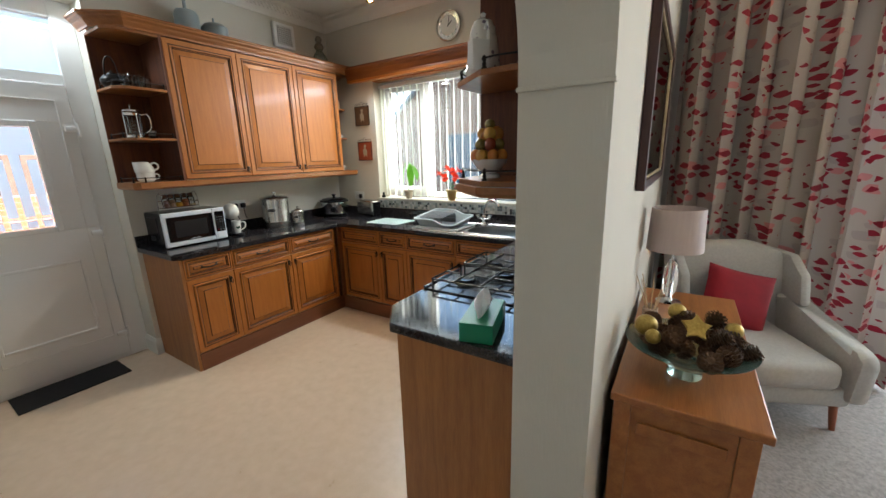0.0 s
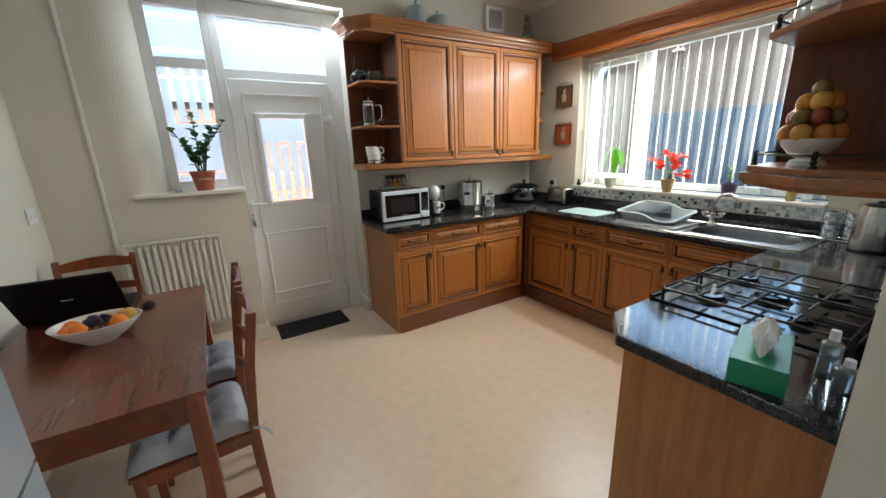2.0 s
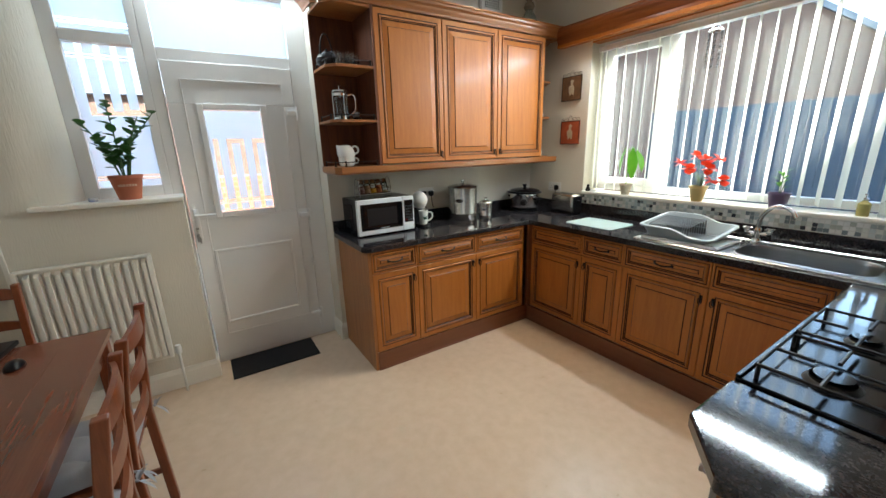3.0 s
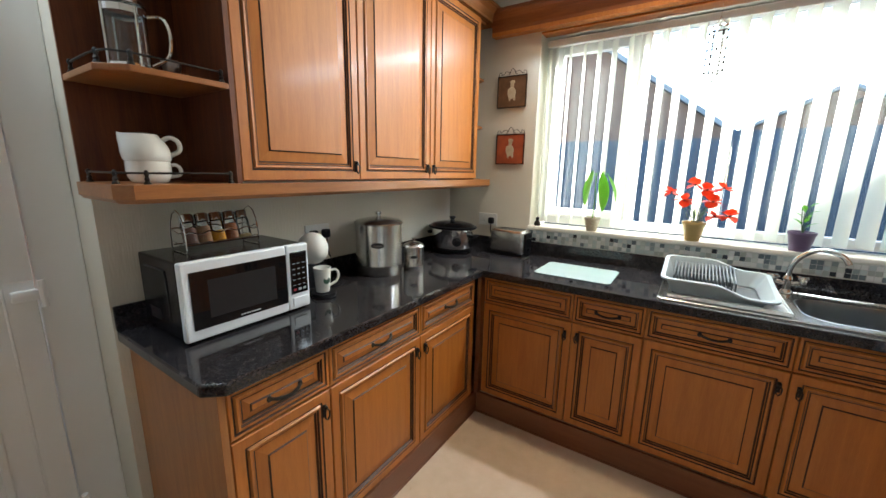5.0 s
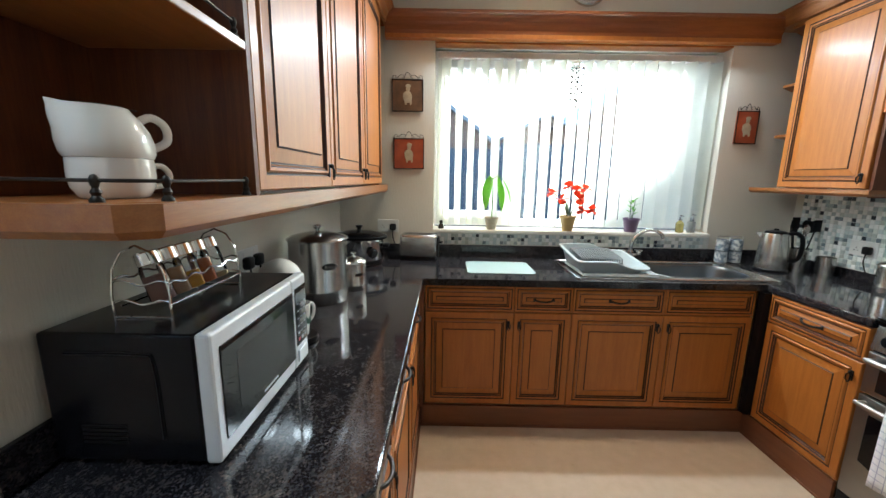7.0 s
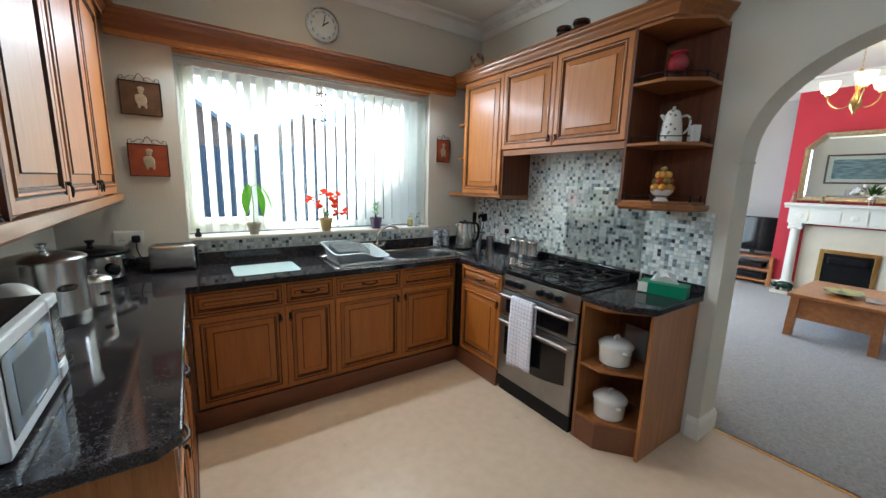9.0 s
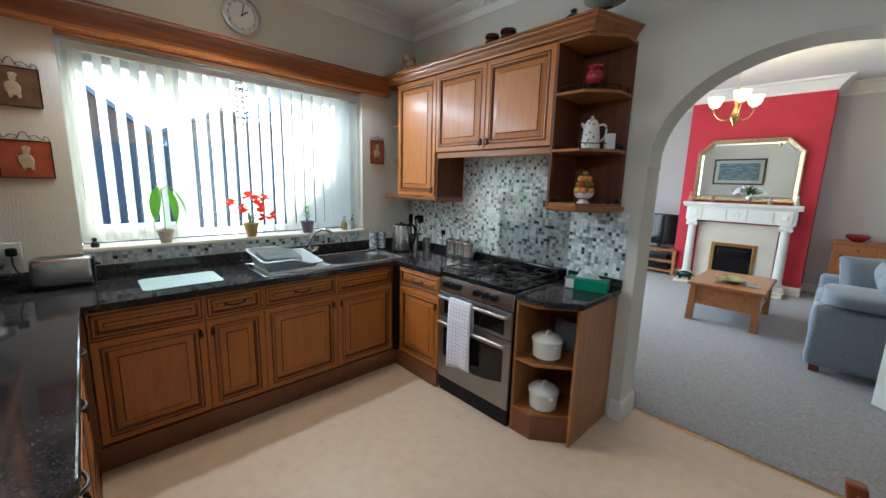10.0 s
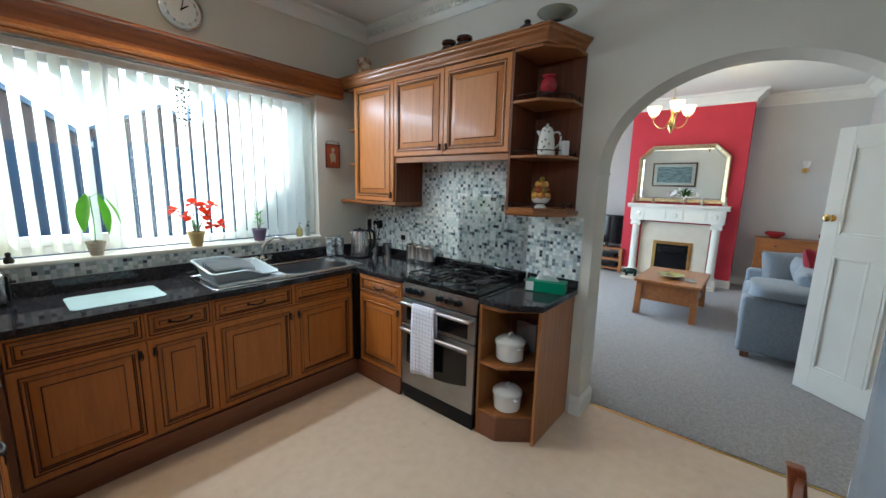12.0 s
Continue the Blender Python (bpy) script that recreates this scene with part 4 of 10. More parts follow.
box(bm, LWX1, LN, 0, LE + 0.2, LN + 0.25, LCEIL)
box(bm, LWX0, LN, 0, LWX1, LN + 0.25, LWZ0)
box(bm, LWX0, LN, LWZ1, LWX1, LN + 0.25, LCEIL)
wall("wall_living_north", bm, M["wall_living"])
bm = B()
box(bm, KX, 0.30, 0, LW, LN + 0.25, LCEIL)
wall("wall_return", bm, M["wall_living"])
HD0, HD1 = 3.46, 4.22   # hall doorway in the south wall
bm = B()
box(bm, LW, LS - 0.2, 0, HD0, LS, LCEIL)
box(bm, HD1, LS - 0.2, 0, LE + 0.2, LS, LCEIL)
box(bm, HD0, LS - 0.2, 2.04, HD1, LS, LCEIL)
wall("wall_living_south", bm, M["wall_living"])
bm = B()
box(bm, HD0 - 0.3, LS - 1.3, 0, HD1 + 0.3, LS - 1.2, 2.6)
box(bm, HD0 - 0.4, LS - 1.3, 0, HD0 - 0.3, LS - 0.2, 2.6)
box(bm, HD1 + 0.3, LS - 1.3, 0, HD1 + 0.4, LS - 0.2, 2.6)
box(bm, HD0 - 0.4, LS - 1.3, 2.6, HD1 + 0.4, LS - 0.2, 2.7)
box(bm, HD0 - 0.4, LS - 1.3, -0.1, HD1 + 0.4, LS - 0.2, 0.0)
wall("wall_hall", bm, M["wall_living"])
bm = B()
box(bm, LE, LS - 0.2, 0, LE + 0.2, LN + 0.25, LCEIL)
wall("wall_living_east", bm, M["wall_living"])
bm = B()
box(bm, CBX, CB1, 0, LE, CB0, LCEIL)
wall("chimney_breast", bm, M["wall_red"])
skirting("baseboard_living", [(LE, LN), (LE, CB0), (CBX, CB0), (CBX, CB0 - 0.22)][::-1][::-1])
skirting("baseboard_living", [(CBX, CB1 + 0.22), (CBX, CB1), (LE, CB1), (LE, LS)])
LC = [(0, -0.17), (0.012, -0.17), (0.014, -0.14), (0.05, -0.10), (0.10, -0.04), (0.14, -0.025), (0.15, 0), (0, 0)]
bm = B()
sweep(bm, [(LW, LS, LCEIL), (LW, LN, LCEIL), (LE, LN, LCEIL), (LE, CB0, LCEIL), (CBX, CB0, LCEIL), (CBX, CB1, LCEIL), (LE, CB1, LCEIL), (LE, LS, LCEIL), (LW, LS, LCEIL)], LC, closed_ends=True)
solid("cornice_living", bm, M["plaster"], "deep cream cove cornice", kind="structure")
area("window_light_kitchen", (1.6, -0.085, 2.275), (1.6, -1.6, 0.9), 1.85, 0.07, 3.2, (0.88, 0.95, 1.0))
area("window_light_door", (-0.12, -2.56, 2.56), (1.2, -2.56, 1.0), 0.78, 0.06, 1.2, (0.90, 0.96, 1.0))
area("window_light_living", ((LWX0 + LWX1) / 2, LN - 0.02, 1.3), ((LWX0 + LWX1) / 2, -2, 1.1), LWX1 - LWX0, 2.1, 14.5, (0.93, 0.97, 1.0))


# ---- kitchen fittings ----
def mosaic(name, rects, place, parent_label):
    """Small glass tiles set on grout; place(a, b, out) gives the spot of a wall coordinate."""
    pitch, t = 0.0245, 0.0035
    verts, faces = [], []
    rnd = random.Random(5)
    for a0, a1, b0, b1 in rects:
        na, nb = int((a1 - a0) / pitch), int((b1 - b0) / pitch)
        for i in range(na):
            for j in range(nb):
                a, b = a0 + i * pitch + 0.001, b0 + j * pitch + 0.001
                e, o, k = pitch - 0.002, t + rnd.uniform(-0.0005, 0.0006), 0.0012
                n = len(verts)
                verts += [place(a, b, 0.001), place(a + e, b, 0.001), place(a + e, b + e, 0.001), place(a, b + e, 0.001),
                          place(a + k, b + k, o), place(a + e - k, b + k, o), place(a + e - k, b + e - k, o), place(a + k, b + e - k, o)]
                faces += [(n + 4, n + 5, n + 6, n + 7)] + [(n + p, n + (p + 1) % 4, n + 4 + (p + 1) % 4, n + 4 + p) for p in range(4)]
    me = bpy.data.meshes.new(name)
    me.from_pydata(verts, [], faces)
    me.materials.append(M["mosaic"])
    return tagged(new(name, me), parent_label, "wall tiles", kind="stuff")


bm = B()
box(bm, KX - 0.003, -2.170, 0.900, KX + 0.001, -0.06, UB - 0.04)
box(bm, KX - 0.003, -1.769, UB - 0.04, KX + 0.001, -0.729, 1.762)
solid("grout_bed", bm, M["grout"], kind="structure")
bm = B()
box(bm, WX0 - 0.02, -0.003, 0.984, WX1 + 0.02, 0.001, 1.073)
solid("grout_bed", bm, M["grout"], kind="structure")
mosaic("mosaic_tiles", [(-2.168, -0.06, 0.958, UB - 0.04), (-1.767, -0.731, UB - 0.036, 1.760)], lambda a, b, o: (KX - 0.003 - o, a, b), "grey and white glass mosaic tiles behind the cooker")
mosaic("mosaic_tiles", [(WX0 - 0.02, WX1 + 0.02, 0.9895, 1.072)], lambda a, b, o: (a, -0.003 - o, b), "narrow band of grey glass mosaic tiles below the window sill")
bm = B()
box(bm, KX - 0.016, -1.775, 0.955, KX - 0.010, -1.160, 1.490, 0.002)
solid("splashback", bm, M["glass"], "clear glass splashback panel behind the cooker", "splashback")


def cooker():
    u = thing("gas_cooker", (2.50, -1.466, 0), "stainless steel and black freestanding double-oven gas cooker", "cooker")
    h = 0.322
    b = B()
    box(b, 0.012, -h, 0.03, 0.60, h, 0.890, 0.004)
    part("body", b, M["enamel"], u)
    b = B()
    box(b, 0.012, -h + 0.01, 0.0, 0.55, h - 0.01, 0.03)
    box(b, 0.0, -h, 0.03, 0.014, h, 0.110, 0.003)
    part("plinth", b, M["black"], u)
    b = B()
    prism(b, [(0.014, 0.775), (-0.006, 0.780), (0.012, 0.880), (0.030, 0.885)], -h, h, 0.002, axis="y")
    part("control_panel", b, M["steel"], u)
    for y in (0.255, 0.200, 0.145, -0.030, -0.105, -0.180):
        b = B()
        lathe(b, [(0, 0), (0.025, 0), (0.025, 0.006), (0.021, 0.010), (0.019, 0.028), (0, 0.030)], (0.003, y, 0.828), 18, m=pose(0, 0, 0, 0, -80, 0))
        box(b, -0.028, y - 0.003, 0.812, -0.004, y + 0.003, 0.848, 0.001)
        part("control_knob", b, M["black"], u, smooth=True)
    for name, z0, z1, gz0, gz1 in (("upper", 0.590, 0.768, 0.615, 0.712), ("lower", 0.118, 0.580, 0.300, 0.510)):
        b = B()
        box(b, -0.006, -h + 0.002, z0, 0.012, h - 0.002, z1, 0.003)
        d = part("oven_door", b, M["steel_dark"], u, "brushed steel oven door with dark glass")
        b = B()
        if name == "upper":
            box(b, -0.0095, -h + 0.055, gz0, -0.0065, h - 0.055, gz1, 0.001)
        else:
            pts = [(-h + 0.055, gz1), (h - 0.055, gz1), (h - 0.055, gz0)] + [(h - 0.055 - (2 * h - 0.11) * i / 10, gz0 - 0.045 * math.sin(math.pi * i / 10)) for i in range(1, 10)] + [(-h + 0.055, gz0)]
            prism(b, [(y, z) for y, z in pts], -0.0095, -0.0065, axis="x")
        part("oven_glass", b, M["black_glass"], d)
        b = B()
        hz = z1 - 0.028
        tube(b, [(-0.006, -h + 0.03, hz - 0.004), (-0.038, -h + 0.04, hz), (-0.042, -h + 0.08, hz), (-0.042, h - 0.08, hz), (-0.038, h - 0.04, hz), (-0.006, h - 0.03, hz - 0.004)], 0.011, 12)
        part("oven_handle", b, M["handle_steel"], d, "satin steel bar handle", smooth=True)
    b = B()
    box(b, 0.0, -h, 0.890, 0.60, h, 0.906, 0.004)
    part("hob_top", b, M["enamel"], u)
    b = B()
    box(b, 0.0, -h, 0.9062, 0.012, h, 0.914, 0.002)
    part("front_lip", b, M["enamel"], u)
    b = B()
    box(b, 0.570, -h, 0.9062, 0.625, h, 0.962, 0.006)
    part("rear_upstand", b, M["enamel"], u)
    for x, y, r in ((0.15, 0.165, 0.036), (0.15, -0.165, 0.046), (0.42, 0.165, 0.046), (0.42, -0.165, 0.030), (0.285, 0.0, 0.052)):
        b = B()
        lathe(b, [(0, 0), (r * 1.25, 0), (r * 1.1, 0.008), (r, 0.010), (r, 0.016)], (x, y, 0.906), 20)
        part("burner", b, M["iron"], u, smooth=True)
        b = B()
        lathe(b, [(0, 0), (r * 0.8, 0), (r * 0.85, 0.006), (0, 0.008)], (x, y, 0.9225), 20)
        part("burner_cap", b, M["enamel"], u, smooth=True)
    for y0, y1 in ((0.02, 0.29), (-0.29, -0.02)):
        b = B()
        z = 0.945
        r = 0.0052
        c = (y0 + y1) / 2
        tube(b, [(0.03, y0, z), (0.55, y0, z), (0.55, y1, z), (0.03, y1, z), (0.03, y0, z)], r, 6)
        tube(b, [(0.03, c, z), (0.11, c, z)], r, 6)
        tube(b, [(0.19, c, z), (0.38, c, z)], r, 6)
        tube(b, [(0.46, c, z), (0.55, c, z)], r, 6)
        for x in (0.15, 0.42):
            tube(b, [(x, y0, z), (x, c - 0.03, z)], r, 6)
            tube(b, [(x, c + 0.03, z), (x, y1, z)], r, 6)
        tube(b, [(0.285, y0, z), (0.285, y1, z)], r, 6)
        for x in (0.035, 0.545):
            for y in (y0, y1):
                tube(b, [(x, y, z), (x, y, 0.906)], r, 6)
        part("pan_support", b, M["iron"], u, "black cast pan support", smooth=True)


cooker()


def tea_towel():
    """A woven towel folded over the oven's handle."""
    b = B()
    y0, w = -1.292, 0.205
    prof = [(2.440, 0.62), (2.442, 0.70), (2.444, 0.748), (2.450, 0.760), (2.458, 0.765), (2.468, 0.760), (2.474, 0.748), (2.476, 0.66), (2.478, 0.55)]
    n = 10
    front = []
    path = [(2.438, 0.26)] + [(2.438, 0.26 + 0.045 * i) for i in range(1, 9)] + prof
    rows = []
    for k, (x, z) in enumerate(path):
        row = []
        for i in range(n + 1):
            u = i / n
            dx = 0.006 * math.sin(u * 9 + 0.5) * max(0, (0.75 - z)) * 2
            row.append(b.verts.new((x - dx, y0 - w * u - 0.02 * (0.75 - z) * (u - 0.3), z + (0.03 * u if k == 0 else 0))))
        rows.append(row)
    for r0, r1 in zip(rows, rows[1:]):
        for i in range(n):
            b.faces.new((r0[i], r0[i + 1], r1[i + 1], r1[i]))
    ob = solid("tea_towel", b, [towel_check()], "white tea towel with a fine grey check on the oven handle", "tea towel", smooth=True)
    s = ob.modifiers.new("thick", "SOLIDIFY")
    s.thickness = 0.004


def towel_check():
    m, nt, p = nodes_of("towel_check")
    N, L = nt.nodes, nt.links
    tc = N.new("ShaderNodeTexCoord")
    sep = N.new("ShaderNodeSeparateXYZ")
    L.new(tc.outputs["Object"], sep.inputs[0])
    outs = []
    for k in (1, 2):
        a = N.new("ShaderNodeMath")
        a.operation = "MULTIPLY"
        a.inputs[1].default_value = 1 / 0.028
        L.new(sep.outputs[k], a.inputs[0])
        f = N.new("ShaderNodeMath")
        f.operation = "FRACT"
        L.new(a.outputs[0], f.inputs[0])
        g = N.new("ShaderNodeMath")
        g.operation = "LESS_THAN"
        g.inputs[1].default_value = 0.11
        L.new(f.outputs[0], g.inputs[0])
        outs.append(g)
    mx = N.new("ShaderNodeMath")
    mx.operation = "MAXIMUM"
    L.new(outs[0].outputs[0], mx.inputs[0])
    L.new(outs[1].outputs[0], mx.inputs[1])
    mix = N.new("ShaderNodeMix")
    mix.data_type = "RGBA"
    mix.inputs["A"].default_value = (0.76, 0.75, 0.80, 1)
    mix.inputs["B"].default_value = (0.42, 0.42, 0.56, 1)
    L.new(mx.outputs[0], mix.inputs["Factor"])
    L.new(mix.outputs["Result"], p.inputs["Base Color"])
    p.inputs["Roughness"].default_value = 0.95
    n = N.new("ShaderNodeTexNoise")
    n.inputs["Scale"].default_value = 350
    L.new(tc.outputs["Object"], n.inputs["Vector"])
    bp = N.new("ShaderNodeBump")
    bp.inputs["Strength"].default_value, bp.inputs["Distance"].default_value = 0.7, 0.002
    L.new(n.outputs["Fac"], bp.inputs["Height"])
    L.new(bp.outputs[0], p.inputs["Normal"])
    return m


tea_towel()


def sink():
    u = thing("sink", (0, 0, 0.900), "stainless steel inset sink with a ribbed drainer", "sink")
    z = 0.004
    X0, X1, Y0, Y1 = 1.48, 2.62, -0.575, -0.075

    def rounded(x0, x1, y0, y1, r, zz):
        """Points of a rounded rectangle, 8 to a corner."""
        return [(cx + r * math.cos(radians(a0 + 90 * k / 7)), cy + r * math.sin(radians(a0 + 90 * k / 7)), zz)
                for cx, cy, a0 in ((x1 - r, y1 - r, 0), (x0 + r, y1 - r, 90), (x0 + r, y0 + r, 180), (x1 - r, y0 + r, 270)) for k in range(8)]
    b = B()
    rims = [rounded(X0, X1, Y0, Y1, 0.030, 0.0005), rounded(X0, X1, Y0, Y1, 0.030, z + 0.002), rounded(X0 + 0.004, X1 - 0.004, Y0 + 0.004, Y1 - 0.004, 0.028, z + 0.005),
            rounded(X0 + 0.012, X1 - 0.012, Y0 + 0.012, Y1 - 0.012, 0.022, z + 0.004), rounded(X0 + 0.018, X1 - 0.018, Y0 + 0.018, Y1 - 0.018, 0.018, z - 0.001),
            rounded(SX0 - 0.006, SX1 + 0.006, SY0 - 0.006, SY1 + 0.006, 0.105, z - 0.001)]
    vl = [[b.verts.new(p) for p in lp] for lp in rims]
    for l0, l1 in zip(vl, vl[1:]):
        for k in range(len(l0)):
            b.faces.new((l0[k], l0[(k + 1) % len(l0)], l1[(k + 1) % len(l0)], l1[k]))
    part("deck", b, M["steel"], u)
    for i in range(9):
        b = B()
        y = Y0 + 0.06 + i * 0.045
        tube(b, [(X0 + 0.05, y, z), (SX0 - 0.06, y, z - 0.001)], 0.004, 6)
        part("drainer_rib", b, M["steel"], u, smooth=True)
    b = B()
    vl = [[b.verts.new(p) for p in rounded(SX0 + i_, SX1 - i_, SY0 + i_, SY1 - i_, max(0.02, 0.10 - i_ * 0.4), dz)]
          for i_, dz in ((-0.006, z - 0.001), (-0.002, z + 0.001), (0.002, z - 0.004), (0.006, -0.020), (0.016, -0.110), (0.024, -0.138), (0.045, -0.152), (0.12, -0.158))]
    for l0, l1 in zip(vl, vl[1:]):
        for k in range(len(l0)):
            b.faces.new((l0[k], l0[(k + 1) % len(l0)], l1[(k + 1) % len(l0)], l1[k]))
    b.faces.new(vl[-1])
    # its dark reflection is put into the steel's colour
    part("bowl", b, M["sink_bowl"], u, smooth=True)
    b = B()
    lathe(b, [(0.0, -0.1572), (0.018, -0.1572), (0.034, -0.1560), (0.040, -0.1565)], ((SX0 + SX1) / 2, (SY0 + SY1) / 2, 0), 24)
    part("drain", b, M["chrome"], u, smooth=True)
    t = thing("tap", (1.99, -0.105, 0.905), "curved chrome mixer tap with cross handles", "tap")
    b = B()
    lathe(b, [(0, 0), (0.028, 0), (0.026, 0.012), (0.018, 0.020), (0.016, 0.060), (0.020, 0.070), (0.013, 0.085), (0, 0.09)], (0, 0, 0), 20)
    tube(b, [(0, 0, 0.07), (0.0, -0.005, 0.12), (0.02, -0.015, 0.175), (0.06, -0.03, 0.215), (0.11, -0.045, 0.225), (0.155, -0.06, 0.205), (0.175, -0.066, 0.175)], 0.0115, 12)
    part("spout", b, M["chrome"], t, smooth=True)
    for s in (-1, 1):
        b = B()
        tube(b, [(s * 0.012, 0, 0.045), (s * 0.050, 0, 0.055)], 0.010, 10)
        lathe(b, [(0, 0), (0.016, 0.002), (0.018, 0.02), (0.010, 0.034), (0, 0.036)], (s * 0.055, 0, 0.050), 12)
        for a in (0, 90):
            dx, dy = 0.026 * math.cos(radians(a + 45)), 0.026 * math.sin(radians(a + 45))
            tube(b, [(s * 0.055 - dx, -dy, 0.078), (s * 0.055 + dx, dy, 0.078)], 0.006, 8)
        part("tap_handle", b, M["chrome"], t, smooth=True)


sink()


def dish_rack():
    u = thing("dish_rack", (1.700, -0.335, 0.909), "pale grey plastic dish rack with plate slots on the drainer", "dish rack")
    W, D = 0.205, 0.185
    n = 10

    def ring(w, d, r, zf, zoff=0.0):
        """A rounded rectangle whose height follows zf along x."""
        out = []
        for sx, sy, a0 in ((1, 1, 0), (-1, 1, 90), (-1, -1, 180), (1, -1, 270)):
            for k in range(n + 1):
                a = radians(a0 + 90 * k / n)
                x, y = sx * (w - r) + r * math.cos(a), sy * (d - r) + r * math.sin(a)
                out.append((x, y, zf(x) + zoff))
        # extra points along the long sides carry the dip of the rim
        full = []
        for i, p in enumerate(out):
            q = out[(i + 1) % len(out)]
            full.append(p)
            if abs(p[0] - q[0]) > 0.1:
                for k in range(1, 12):
                    t = k / 12
                    x = p[0] + (q[0] - p[0]) * t
                    full.append((x, p[1] + (q[1] - p[1]) * t, zf(x) + zoff))
        return full

    def rim(x):
        t = min(1, max(0, (x + 0.02) / 0.14))
        return 0.122 - 0.038 * (3 * t * t - 2 * t ** 3)
    flat = lambda x: 0.0
    loops = [ring(W - 0.035, D - 0.030, 0.03, flat, 0.010), ring(W - 0.008, D - 0.008, 0.035, rim, -0.010), ring(W + 0.012, D + 0.012, 0.045, rim, -0.008), ring(W + 0.012, D + 0.012, 0.045, rim, 0.0),
             ring(W - 0.006, D - 0.006, 0.035, rim, 0.0), ring(W - 0.040, D - 0.034, 0.028, flat, 0.016)]
    b = B()
    dip = lambda p: (p[0], p[1], p[2] - (0.040 * (0.5 - p[1] / (2 * D)) if p[2] > 0.04 else 0.0))
    vl = [[b.verts.new(dip(p)) for p in lp] for lp in loops]
    for l0, l1 in zip(vl, vl[1:]):
        for k in range(len(l0)):
            b.faces.new((l0[k], l0[(k + 1) % len(l0)], l1[(k + 1) % len(l0)], l1[k]))
    part("tray", b, M["rack_plastic"], u, smooth=True)
    # a solid sheet; its colour gives the dark of the gaps below the ribs
    b = B()
    box(b, -0.165, -0.150, 0.008, 0.165, 0.150, 0.0125, 0.001)
    part("tray_dark_sheet", b, M["rib_plastic"], u, "solid dark sheet for the shaded gaps in the rack's bottom")
    for i in range(18):
        b = B()
        x = -0.165 + i * 0.0135
        tube(b, [(x, -0.135, 0.018), (x, -0.138, 0.076), (x, -0.112, 0.092), (x, 0.070, 0.112), (x, 0.085, 0.095), (x, 0.086, 0.018)], 0.0034, 6)
        part("plate_rib", b, M["rib_plastic"], u, smooth=True)
    for y in (-0.128, 0.078):
        b = B()
        tube(b, [(-0.172, y, 0.062), (0.072, y, 0.062)], 0.0038, 6)
        part("rib_bar", b, M["rack_plastic"], u, smooth=True)
    b = B()
    box(b, -0.170, 0.092, 0.018, 0.070, 0.096, 0.085, 0.001)
    part("divider", b, M["rack_plastic"], u)
    t = thing("drip_tray", (1.735, -0.375, 0.9085), "shallow clear ribbed drip tray under the dish rack", "tray")
    b = B()
    box(b, -0.215, -0.165, 0.0, 0.215, 0.165, 0.004, 0.001)
    for q in ((-0.215, -0.165, 0.215, -0.160), (-0.215, 0.160, 0.215, 0.165), (-0.215, -0.160, -0.210, 0.160), (0.210, -0.160, 0.215, 0.160)):
        box(b, q[0], q[1], 0.004, q[2], q[3], 0.016, 0.001)
    part("tray", b, M["drip_plastic"], t)
    me = None
    for i in range(24):
        for y in (-0.146, -0.120):
            if me is None:
                b = B()
                box(b, -0.004, -0.010, 0, 0.004, 0.010, 0.005, 0.001)
                me = bpy.data.meshes.new("stud")
                b.to_mesh(me)
                b.free()
                me.materials.append(M["drip_plastic"])
            o = new("stud", me)
            o.parent = t
            o.location = (-0.20 + i * 0.0172, y, 0.0042)


dish_rack()
bm = B()
prism(bm, [(0.89, -0.49), (1.25, -0.49), (1.27, -0.47), (1.27, -0.20), (1.25, -0.18), (0.89, -0.18), (0.87, -0.20), (0.87, -0.47)], 0.9010, 0.9055, 0.001)
solid("chopping_board", bm, mat("frosted_glass_white", (0.40, 0.52, 0.53), 0.3, scale=4), "pale frosted glass worktop saver", "chopping board")


